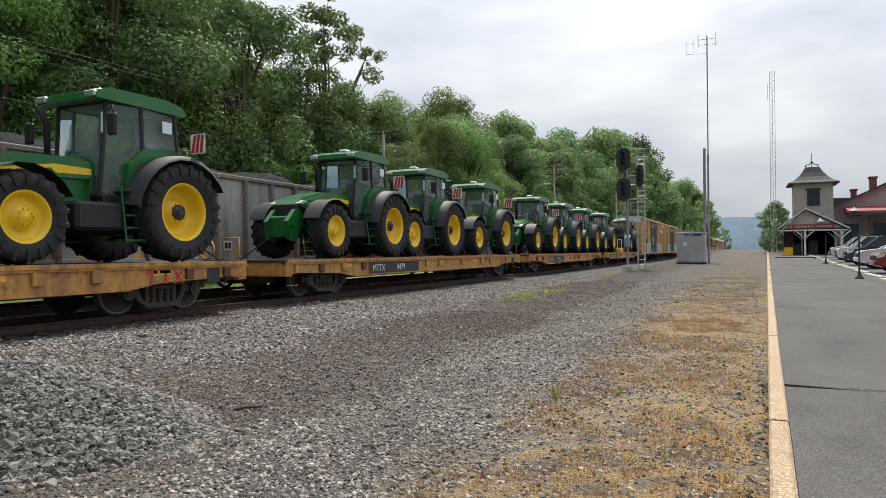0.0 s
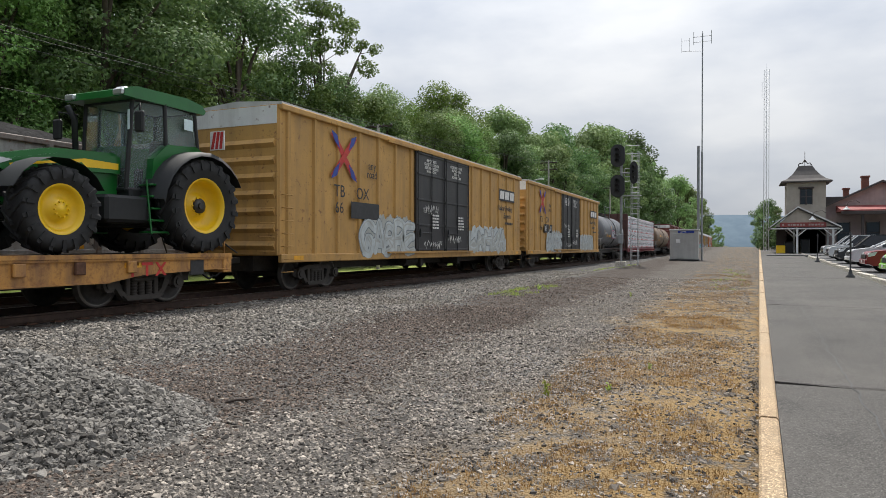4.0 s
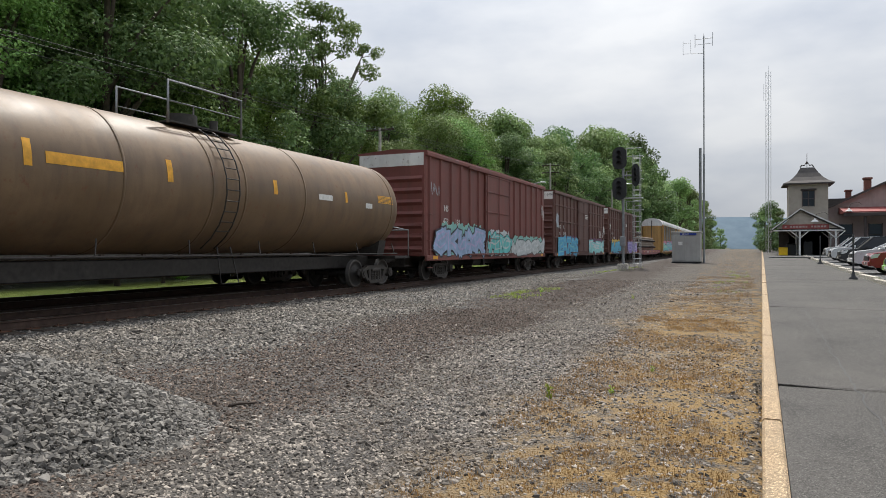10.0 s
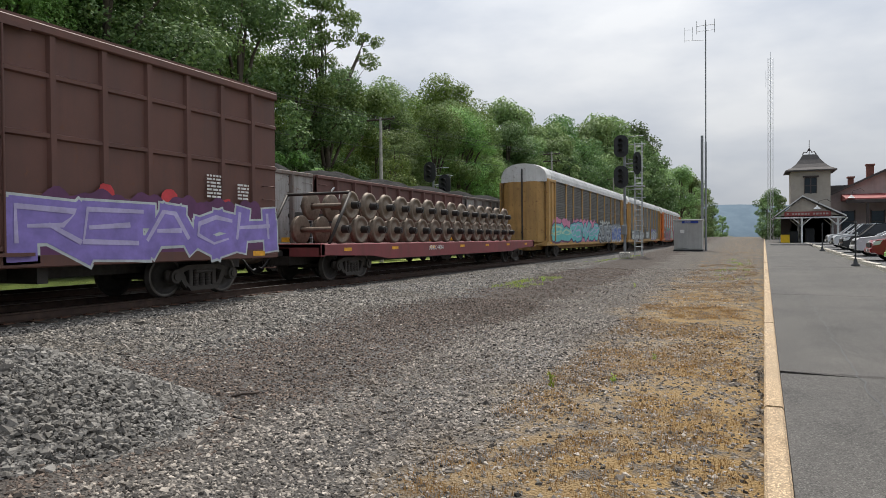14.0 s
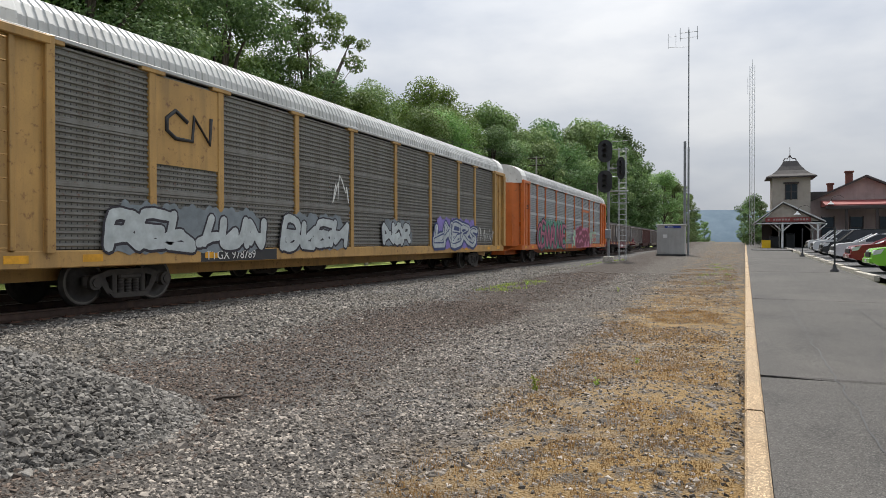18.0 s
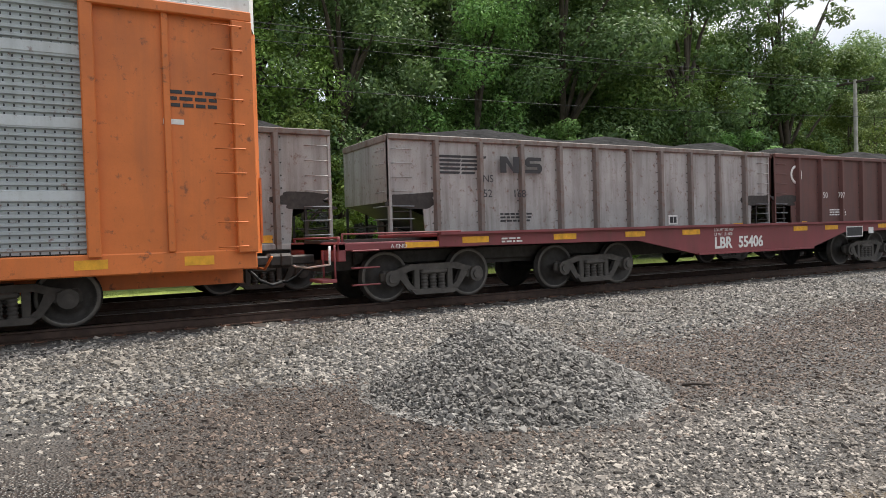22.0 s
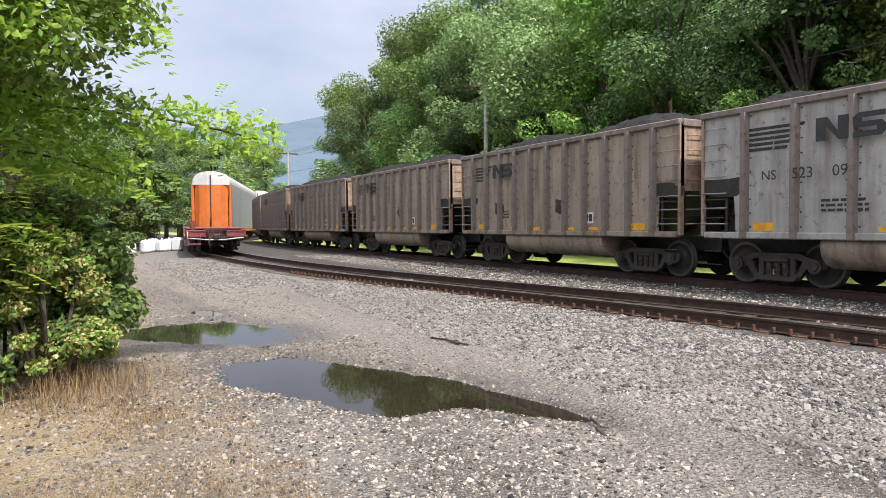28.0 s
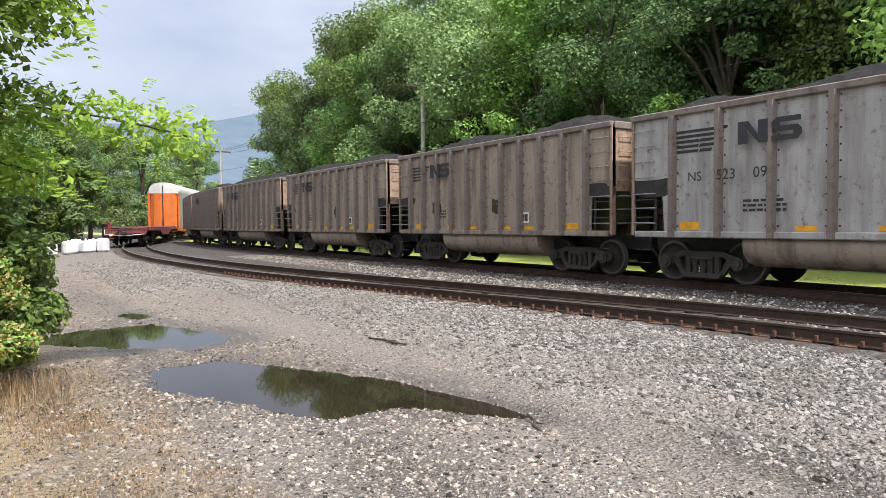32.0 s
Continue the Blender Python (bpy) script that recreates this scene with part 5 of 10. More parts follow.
    # ends with pressed ribs
    for s in (-1, 1):
        e = MB().cbox(-1.46, 1.40, min(s * h, s * (h + 0.05)), max(s * h, s * (h + 0.05)), 1.0, top - 0.12, 0.01)
        for k in range(7):
            z = 1.25 + k * 0.45
            e.prism([(s * (h + 0.05), z - 0.12), (s * (h + 0.13), z), (s * (h + 0.05), z + 0.12)], "x", -1.38, 1.32)
        part("end_wall", e, paint_, car)
        part("end_band", MB().box(-1.44, 1.38, min(s * (h + 0.052), s * (h + 0.06)), max(s * (h + 0.052), s * (h + 0.06)), top - 0.62, top - 0.14), M_WHITE, car, "white band along the top of the end")
        part("end_ladder", ladder(MB(), 1.1, s * (h + 0.06), 1.1, 2.6, 0.42, False, 4, off=0.07 * s), paint_, car)
        rungs("ladder_rung", car, 1.43, s * (h - 0.30), 0.55, 2.6, 0.42, 6, paint_)
    for s in (-1, 1):
        decal("yellow_reflector", car, 1.502, s * (h - 0.75) - 0.22, s * (h - 0.75) + 0.22, 0.86, 0.98, M_YDECAL)
        truck(car, s * (h - 2.2))
    ends(car, h)
    return car


# -- auto rack --
def auto_rack(name, m, length, frame_paint, panel, label, posts, bands, band_h, group="auto racks of the passing train", logo=None):
    h = length / 2
    car = thing(name, m, label, "auto rack", group)
    part("floor_frame", MB().cbox(-1.46, 1.46, -h, h, 0.78, 1.10, 0.02).box(-0.4, 0.4, -h, h, 0.5, 0.8), frame_paint, car)
    # posts and pressed screens
    inner = posts[-1]
    prof = []
    z = 1.12
    while z < 4.78:
        prof += [(1.385, z), (1.385, z + 0.045), (1.425, z + 0.062), (1.425, z + 0.10)]
        z += 0.115
    k = len(prof)
    made = {}
    post_me = MB().cbox(1.38, 1.468, -0.095, 0.095, 1.05, 4.86, 0.012).mesh("post", frame_paint)
    head_me = MB().cbox(1.36, 1.50, -0.32, 0.32, 4.77, 4.87, 0.012).mesh("post_head", frame_paint)
    for a, b in zip(posts, posts[1:]):
        step = round(b - a, 2)
        if step not in made:
            sm, holes, strap = MB(), MB(), MB()
            sm.add([(x, -step / 2 + 0.06, zz) for x, zz in prof] + [(x, step / 2 - 0.06, zz) for x, zz in prof], [(i, i + 1, k + i + 1, k + i) for i in range(k - 1)])
            for q in range(31):
                zz = q * 0.115 + 1.14
                for j in range(int((step - 0.2) / 0.12)):
                    yy = -step / 2 + 0.14 + j * 0.12
                    holes.quad((1.3865, yy, zz - 0.018), (1.3865, yy + 0.022, zz - 0.018), (1.3865, yy + 0.022, zz + 0.018), (1.3865, yy, zz + 0.018))
            for zz in bands:
                strap.cbox(1.405, 1.432, -step / 2 + 0.05, step / 2 - 0.05, zz - band_h, zz + band_h, 0.006)
            made[step] = (sm.mesh("screen", panel), strap.mesh("screen_band", M_GALVB if panel is M_GALV else panel), holes.mesh("screen_holes", M_BLACK))
        sc = part("screen", made[step][0], None, car, at=pose(0, (a + b) / 2, 0))
        part("screen_band", made[step][1], None, sc)
        tagged(part("screen_holes", made[step][2], None, sc), kind="stuff")
    for y in posts:
        p_ = part("post", post_me, None, car, at=pose(0, y, 0))
        part("post_head", head_me, None, p_)
    part("far_side", MB().box(-1.46, -1.38, -h, h, 1.1, 4.86), panel, car)
    part("deck", MB().box(-1.38, 1.34, -inner, inner, 2.4, 2.5).box(-1.38, 1.34, -inner, inner, 1.1, 1.16), M_IRON, car)
    # arched roof, corrugated across
    arch = [(1.46, 4.86), (1.44, 5.12), (1.32, 5.38), (1.08, 5.60), (0.70, 5.75), (0.25, 5.82), (-0.25, 5.82), (-0.70, 5.75), (-1.08, 5.60), (-1.32, 5.38), (-1.44, 5.12), (-1.46, 4.86)]
    vv, ff, q = [], [], len(arch)
    ys_, y = [], -h + 0.35
    while y < h - 0.65:
        ys_ += [(y, 0.0), (y + 0.11, 0.0), (y + 0.13, 0.016), (y + 0.18, 0.016)]
        y += 0.20
    ny_ = len(ys_) - 1
    for y, o in ys_:
        vv += [(a * (1 - o), y, 4.86 + (b - 4.86) * (1 - o * 1.6)) for a, b in arch]
    for j in range(ny_):
        ff += [(j * q + i, j * q + i + 1, (j + 1) * q + i + 1, (j + 1) * q + i) for i in range(q - 1)]
    part("roof", MB().add(vv, ff), M_ROOF, car, "arched corrugated galvanised roof")
    part("roof_rail", MB().cbox(1.40, 1.50, -h + 0.3, h - 0.3, 4.84, 4.92, 0.01), M_ROOF, car)
    # plain ends of the sides, end doors
    for s in (-1, 1):
        inner = posts[-1] if s > 0 else -posts[0]
        a, b = sorted((s * inner, s * (h - 0.05)))
        part("end_panel", MB().cbox(1.34, 1.44, a, b, 1.08, 4.86, 0.015), frame_paint, car)
        fr = MB().cbox(1.40, 1.54, s * inner - 0.09, s * inner + 0.09, 1.05, 4.9, 0.015).cbox(1.38, 1.58, s * (h - 0.16) - 0.16, s * (h - 0.16) + 0.16, 1.05, 4.72, 0.015)
        y_ = s * (inner + (h - inner) * 0.45)
        fr.cbox(1.42, 1.50, y_ - 0.05, y_ + 0.05, 1.1, 4.8, 0.01)
        fr.cbox(1.38, 1.56, min(s * inner, s * h), max(s * inner, s * h), 4.72, 4.88, 0.015)
        part("end_frame", fr, frame_paint, car)
        rungs("ladder_rung", car, 1.58, s * (h - 0.40), 1.15, 4.6, 0.44, 9, frame_paint)
        door = MB()
        pts = [(-1.30, s * h * 0.995), (-0.9, s * (h + 0.22)), (-0.3, s * (h + 0.34)), (0.3, s * (h + 0.34)), (0.9, s * (h + 0.22)), (1.30, s * h * 0.995)]
        low = [(*p_, 1.02) for p_ in pts]
        top_ = [(p_[0], p_[1], 4.72) for p_ in pts]
        door.add(low + top_, [(i, i + 1, 7 + i, 6 + i) for i in range(5)])
        d = part("end_door", door, frame_paint, car)
        cap = MB()
        lip = [(a, s * (h + 0.36 * (1 - (abs(a) / 1.47) ** 1.7)), b) for a, b in arch]
        q12 = len(lip)
        cap.add([(a, y, 4.70) for a, y, b in lip] + lip, [(i, i + 1, q12 + i + 1, q12 + i) for i in range(q12 - 1)])
        cap.add(lip + [(a * 1.012, s * (h - 0.95), b + 0.03) for a, y, b in lip], [(i, i + 1, q12 + i + 1, q12 + i) for i in range(q12 - 1)])
        part("end_cap", cap, M_WHITE, car, "white rounded end cap below the roof")
        dd = MB().box(-0.035, 0.035, min(s * (h + 0.345), s * (h + 0.40)), max(s * (h + 0.345), s * (h + 0.40)), 1.05, 5.5)
        dd.tube((0, s * (h + 0.40), 1.6), (0, s * (h + 0.46), 1.6), 0.06, 8).path([(0.05, s * (h + 0.42), 2.1), (0.05, s * (h + 0.44), 1.3)], 0.02)
        part("door_bar", dd, M_BLACK, d)
        hw = MB().box(0.55, 0.95, min(s * (h + 0.20), s * (h + 0.235)), max(s * (h + 0.20), s * (h + 0.235)), 1.2, 2.3)
        hw.path([(-1.2, s * (h + 0.3), 0.72), (-1.2, s * (h + 0.3), 0.95), (-0.5, s * (h + 0.36), 0.72), (0.5, s * (h + 0.36), 0.72), (1.2, s * (h + 0.3), 0.95)], 0.022)
        part("end_hardware", hw, frame_paint, d)
        part("end_post", MB().cbox(-1.58, -1.36, min(s * (h - 0.3), s * h), max(s * (h - 0.3), s * h), 1.05, 4.72, 0.015), frame_paint, car)
        for yy in (h - 0.9, h - 2.4, h - 5.6):
            decal("yellow_reflector", car, 1.462, s * yy - 0.22, s * yy + 0.22, 0.88, 1.02, M_YDECAL)
        truck(car, s * (h - 3.6))
    ends(car, h + 0.1)
    return car


# -- tank car --
def tank_car(name, m, length, radius, paint_, label):
    h = length / 2
    car = thing(name, m, label, "tank car", "tank cars of the passing train")
    t = h - 0.75
    zc = 1.0 + radius + 0.14
    head = [(0.10, 0.0), (0.07, 0.40), (0.0, 0.66), (-0.12, 0.84), (-0.26, 0.94), (-0.42, 0.985), (-0.62, 1.0)]
    prof = [(-t - a, radius * b) for a, b in head] + [(t + a, radius * b) for a, b in head[::-1]]
    part("tank", MB().lathe("y", prof, (0, 0, zc), 44), paint_, car, "long cylindrical tank with dished ends")
    bands = MB()
    for y in (-t + 0.82, -t * 0.34, t * 0.34, t - 0.82, 0.55, -0.55):
        bands.lathe("y", [(y - 0.03, radius + 0.002), (y - 0.03, radius + 0.012), (y + 0.03, radius + 0.012), (y + 0.03, radius + 0.002)], (0, 0, zc), 44)
    part("weld_bands", bands, paint_, car)
    part("sill", MB().cbox(-0.3, 0.3, -h, h, 0.62, 1.02, 0.02), M_IRON, car)
    for s in (-1, 1):
        part("saddle", MB().prism([(-1.25, 1.05), (1.25, 1.05), (1.35, 1.55), (0.9, 1.32), (-0.9, 1.32), (-1.35, 1.55)], "y", s * (h - 1.9) - 0.22, s * (h - 1.9) + 0.22), M_IRON, car)
        part("end_platform", MB().cbox(-1.4, 1.4, min(s * (h - 1.1), s * h), max(s * (h - 1.1), s * h), 0.92, 1.02, 0.02), M_IRON, car)
        rail_ = MB().path([(1.38, s * (h - 0.05), 1.02), (1.38, s * (h - 0.05), 1.95), (1.38, s * (h - 1.2), 2.02)], 0.022).path([(-1.38, s * (h - 0.05), 1.02), (-1.38, s * (h - 0.05), 1.95), (1.38, s * (h - 0.05), 1.95)], 0.022)
        part("end_rail", rail_, M_STEELG, car)
        part("side_ladder", ladder(MB(), 1.36, s * (h - 0.25), 0.35, 0.95, 0.4, True, 2), M_IRON, car)
        truck(car, s * (h - 1.9))
    grab = MB().tube((1.42, -h + 1.0, 1.10), (1.42, h - 1.0, 1.10), 0.022, 6)
    for k in range(8):
        y = -h + 1.2 + k * (length - 2.4) / 7
        grab.tube((1.42, y, 1.10), (1.2, y + 0.2, 1.45), 0.016, 5)
    part("grab_rail", grab, M_IRON, car)
    top_ = zc + radius
    deck = MB().box(-0.75, 0.75, -1.1, 1.1, top_ - 0.06, top_ - 0.02).tube((0, 0, top_ - 0.1), (0, 0, top_ + 0.32), 0.36, 16).tube((0.45, 0.6, top_ - 0.1), (0.45, 0.6, top_ + 0.25), 0.1, 10)
    part("dome_platform", deck, M_IRON, car, "platform with the man-way and valves")
    rails_ = MB()
    for sx_ in (-0.8, 0.8):
        rails_.path([(sx_, -1.2, top_ - 0.1), (sx_, -1.2, top_ + 0.85), (sx_, 1.2, top_ + 0.85), (sx_, 1.2, top_ - 0.1)], 0.03)
        rails_.path([(sx_, -1.2, top_ + 0.4), (sx_, 1.2, top_ + 0.4)], 0.016)
    part("platform_rail", rails_, M_STEELG, car)
    lad = MB()
    for k in range(13):
        a = radians(-38 + k * 9.2)
        lad.tube((math.cos(a) * (radius + 0.09), -0.22, zc + math.sin(a) * (radius + 0.09)), (math.cos(a) * (radius + 0.09), 0.22, zc + math.sin(a) * (radius + 0.09)), 0.014, 6)
    for y in (-0.22, 0.22):
        lad.path([(math.cos(radians(a)) * (radius + 0.09), y, zc + math.sin(radians(a)) * (radius + 0.09)) for a in range(-60, 81, 14)], 0.018)
    lad.path([(1.3, -0.22, 1.3), (1.5, -0.3, 0.45), (1.5, 0.3, 0.45), (1.3, 0.22, 1.3)], 0.018)
    part("tank_ladder", lad, M_IRON, car)
    ends(car, h)
    return car


def on_tank(car, radius, zc, y0, y1, a0, a1, material, name="tank_marking", off=0.006, rows=1):
    """A marking laid on the tank's round side, between two angles above its middle."""
    mb = MB()
    k = 6
    for r_ in range(rows):
        b0 = a0 + (a1 - a0) * (r_ + 0.12 * (rows > 1)) / rows
        b1 = a0 + (a1 - a0) * (r_ + 1 - 0.30 * (rows > 1)) / rows
        v = []
        for j in range(k + 1):
            a = radians(b0 + (b1 - b0) * j / k)
            x, z = math.cos(a) * (radius + off), zc + math.sin(a) * (radius + off)
            v += [(x, y0, z), (x, y1, z)]
        mb.add(v, [(2 * j, 2 * j + 1, 2 * j + 3, 2 * j + 2) for j in range(k)])
    return part(name, mb, material, car)


# -- coal hopper --
def coal_heap(half, seed, rise):
    rs = np.random.RandomState(seed)
    ys, xs = np.linspace(-half + 0.06, half - 0.06, 46), np.linspace(-1.42, 1.42, 15)
    X, Y = np.meshgrid(xs, ys)
    Z = 3.66 + rise * (1 - (np.abs(X) / 1.45) ** 2.2) * smooth(0, 1.3, half - np.abs(Y)) * (0.85 + 0.2 * np.sin(Y * 1.3 + seed)) + rs.uniform(-0.035, 0.05, X.shape)
    i = np.arange(X.size).reshape(X.shape)
    return np.stack([X.ravel(), Y.ravel(), Z.ravel()], 1), np.stack([i[:-1, :-1], i[:-1, 1:], i[1:, 1:], i[1:, :-1]], -1).reshape(-1, 4)


def hopper(name, m, length, paint_, endpaint, label, seed, posts=10, number=None, brand="horse", rise=0.55, detail=True):
    h = length / 2
    car = thing(name, m, label, "coal hopper", "coal hoppers of the standing train")
    cut = min(1.05, length * 0.075)
    outline = [(-h, 3.70), (h, 3.70), (h, 2.16), (h - 0.62 * cut, 2.10), (h - 0.90 * cut, 1.94), (h - 0.96 * cut, 1.10), (-h + 0.96 * cut, 1.10), (-h + 0.90 * cut, 1.94), (-h + 0.62 * cut, 2.10), (-h, 2.16)]
    for s, nm in ((1, "side_wall"), (-1, "far_wall")):
        part(nm, MB().prism(outline, "x", 1.46 * s, 1.50 * s), paint_, car)
    for s in (-1, 1):
        part("end_wall", MB().box(-1.48, 1.48, min(s * h, s * (h - 0.05)), max(s * h, s * (h - 0.05)), 2.10, 3.70), endpaint, car, "rust-stained end wall" if endpaint is M_RUSTEND else "")
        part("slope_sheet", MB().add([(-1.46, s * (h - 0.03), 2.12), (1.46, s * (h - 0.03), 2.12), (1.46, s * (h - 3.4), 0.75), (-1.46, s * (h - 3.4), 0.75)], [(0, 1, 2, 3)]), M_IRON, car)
    top_ = MB().cbox(1.44, 1.58, -h, h, 3.64, 3.78, 0.02).cbox(-1.58, -1.44, -h, h, 3.64, 3.78, 0.02).cbox(-1.44, 1.44, h - 0.08, h + 0.04, 3.60, 3.78, 0.02).cbox(-1.44, 1.44, -h - 0.04, -h + 0.08, 3.60, 3.78, 0.02)
    part("top_chord", top_, M_POST if paint_ is not M_HOPB else paint_, car)
    pitch = length / (posts + 1)
    post_me = MB().prism([(1.50, -0.085), (1.63, -0.05), (1.63, 0.05), (1.50, 0.085)], "z", 1.02, 3.66)
    rivet_me = MB()
    for k in range(9):
        for s in (-0.12, 0.12):
            rivet_me.tube((1.50, s, 1.25 + k * 0.29), (1.515, s, 1.25 + k * 0.29), 0.020, 5)
    rivet_me = rivet_me.mesh("rivet_line", M_IRON)
    post_me = post_me.mesh("post", M_POST if paint_ is not M_HOPB else paint_)
    for k in range(posts):
        y = -h + (k + 1) * pitch
        if abs(y) < h - cut:
            p_ = part("post", post_me, None, car, at=pose(0, y, 0))
            if detail:
                tagged(part("rivet_line", rivet_me, None, p_), kind="stuff")
    rivets = MB()
    if detail:
        for k in range(int((length - 2 * cut) / 0.16)):
            y = -h + cut + 0.08 + k * 0.16
            rivets.box(1.50, 1.508, y - 0.015, y + 0.015, 1.90, 1.925)
        tagged(part("rivet_band", rivets, paint_, car), kind="stuff")
    part("side_sill", MB().cbox(1.36, 1.56, -h + 0.1, h - 0.1, 1.00, 1.14, 0.02).box(-1.56, -1.36, -h + 0.1, h - 0.1, 1.0, 1.14), paint_, car)
    part("centre_sill", MB().box(-0.32, 0.32, -h - 0.2, h + 0.2, 0.66, 1.0), M_IRON, car)
    tub = MB().prism([(-1.45, 1.02), (1.45, 1.02), (1.47, 0.86), (1.42, 0.68), (1.27, 0.52), (1.0, 0.42), (-1.0, 0.42), (-1.27, 0.52), (-1.42, 0.68), (-1.47, 0.86)], "y", -h + 2.75, h - 2.75, True)
    part("tub", tub, M_HOPD if paint_ is not M_HOPB else M_HOPB, car, "rounded belly between the trucks")
    v, f = coal_heap(h, seed, rise)
    part("coal_load", crown_mesh("coal_load", M_COAL, v, f), None, car, "heaped load of coal")
    for s in (-1, 1):
        cage = MB()
        for y in (s * (h - 0.04), s * (h - 0.62), s * (h - 1.2)):
            cage.box(1.40, 1.455, y - 0.03, y + 0.03, 1.05, 2.05)
            cage.box(-1.455, -1.40, y - 0.03, y + 0.03, 1.05, 2.05)
        for z in (1.45, 1.85):
            cage.tube((1.52, s * (h - 0.1), z), (1.52, s * (h - 0.62), z), 0.016, 6)
        cage.tube((-1.4, s * (h + 0.02), 1.5), (1.4, s * (h + 0.02), 1.5), 0.018, 6)
        part("end_cage", cage, M_IRON, car)
        if detail:
            soot = MB()
            wall_poly(soot, blob(s * (h - 0.62 * cut), 2.12, 1.35 * cut, 0.36, random.Random(seed * 2 + (s > 0)), 34), 1.5035)
            part("soot_stain", soot, M_IRON, car)
        if detail:
            for z in (1.32, 1.66, 1.98):
                part("grab_iron", MB().path([(1.46, s * (h - 0.66), z), (1.56, s * (h - 0.66), z), (1.56, s * (h - 0.06), z), (1.46, s * (h - 0.06), z)], 0.017, 5), M_STEELG, car)
                part("grab_iron", MB().path([(1.30, s * (h - 0.03), z), (1.30, s * (h + 0.08), z), (0.70, s * (h + 0.08), z), (0.70, s * (h - 0.03), z)], 0.017, 5), M_STEELG, car)
        for z in (2.35, 2.7, 3.05, 3.4):
            part("grab_iron", MB().path([(1.50, s * (h - 0.62), z), (1.57, s * (h - 0.62), z), (1.57, s * (h - 0.10), z), (1.50, s * (h - 0.10), z)], 0.013, 5), paint_, car)
            if detail:
                part("grab_iron", MB().path([(1.30, s * h, z), (1.30, s * (h + 0.07), z), (0.85, s * (h + 0.07), z), (0.85, s * h, z)], 0.013, 5), endpaint, car)
        part("corner_post", MB().box(1.40, 1.535, min(s * h, s * (h - 0.07)), max(s * h, s * (h - 0.07)), 1.05, 3.66), endpaint, car)
        rungs("end_step", car, 1.48, s * (h - 0.32), 0.42, 1.0, 0.42, 2, M_IRON)
        truck(car, s * (h - 1.55), TRUCK, detail)
        decal("yellow_reflector", car, 1.502, s * (h - cut - 0.62) - 0.24, s * (h - cut - 0.62) + 0.24, 1.17, 1.34, M_YDECAL)
    for y in (-h * 0.35, -h * 0.12, h * 0.2, h * 0.4):
        decal("yellow_reflector", car, 1.502, y - 0.2, y + 0.2, 1.16, 1.25, M_YDECAL)
    decal("stencil_box", car, 1.503, h * 0.32, h * 0.32 + 0.4, 1.35, 1.65, M_WDECAL)
    decal("stencil_dark", car, 1.5085, h * 0.32 + 0.05, h * 0.32 + 0.19, 1.40, 1.60, M_KDECAL)
    decal("stencil_dark", car, 1.5085, h * 0.32 + 0.22, h * 0.32 + 0.35, 1.40, 1.60, M_KDECAL)
    q = length / 15.4
    y0 = -h + 1.25 * q
    if brand == "horse":
        mk = MB()
        for k in range(5):
            z = 3.30 - 0.105 * k
            for j in range(2):
                a = y0 + 0.95 * q * j + (0.0 if j else 0.055 * (4 - k) * 0.6 + 0.02 * k)
                mk.prism([(a, z - 0.062), (a + 0.80 * q - 0.09 * k * j, z - 0.062), (a + 0.80 * q - 0.09 * k * j + 0.03, z), (a + 0.03, z)], "x", 1.503, 1.509)
        part("brand_stripes", mk, M_KDECAL, car, "black striped emblem")
        w = MB()
        a = y0 + 2.15 * q
        w.prism([(a, 2.86), (a, 3.30), (a + 0.22, 3.30), (a + 0.42, 3.02), (a + 0.42, 3.30), (a + 0.62, 3.30), (a + 0.62, 2.86), (a + 0.44, 2.86), (a + 0.20, 3.14), (a + 0.20, 2.86)], "x", 1.632, 1.636)
        a += 0.86 * q
        w.prism([(a, 2.86), (a + 0.5, 2.86), (a + 0.58, 2.95), (a + 0.58, 3.05), (a + 0.5, 3.13), (a + 0.16, 3.13), (a + 0.16, 3.20), (a + 0.56, 3.20), (a + 0.56, 3.30), (a + 0.1, 3.30), (a, 3.22), (a, 3.10), (a + 0.1, 3.03), (a + 0.42, 3.03), (a + 0.42, 2.96), (a, 2.96)], "x", 1.632, 1.636)
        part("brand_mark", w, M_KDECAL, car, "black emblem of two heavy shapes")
    elif brand == "ring":
        part("brand_ring", MB().lathe("x", [(1.503, 0.34), (1.507, 0.34), (1.507, 0.24), (1.503, 0.24)], (0, y0 + 0.1, 3.05), 24), M_WDECAL, car, "white ring emblem")
    if number:
        ink = M_WDECAL if paint_ is M_HOPB else M_KDECAL
        lettering(car, number[0], 1.633, y0 + 1.55 * q, 2.20, 0.30, ink)
        if brand == "horse":
            one_row = number[0] == "523"
            lettering(car, "NS", 1.633, y0 + (0.72 if one_row else 1.55) * q, 2.20 if one_row else 2.60, 0.28, ink)
        lettering(car, number[1], 1.633, y0 + 2.55 * q, 2.20, 0.30, ink)
    bars(car, 1.503, y0 + 2.2 * q, y0 + 3.3 * q, 1.52, 1.80, 3, M_KDECAL if paint_ is not M_HOPB else M_WDECAL, seed)
    if paint_ is M_HOPD:
        for y in (-h * 0.52, h * 0.12):
            st = MB()
            wall_poly(st, blob(y, 1.85, 0.5, 0.45, random.Random(seed)), 1.5045)
            part("oil_stain", st, M_TIE, car)
    ends(car, h + 0.2)
    return car

# ---- the passing train ----
MOVING = []          # (thing, its middle along the line when the clip starts, height, side offset, extra turn)


def rolling(ob, mid, z=0.0, dx=0.0, turn=0.0):
    MOVING.append((ob, mid, z, dx, turn))
    return ob


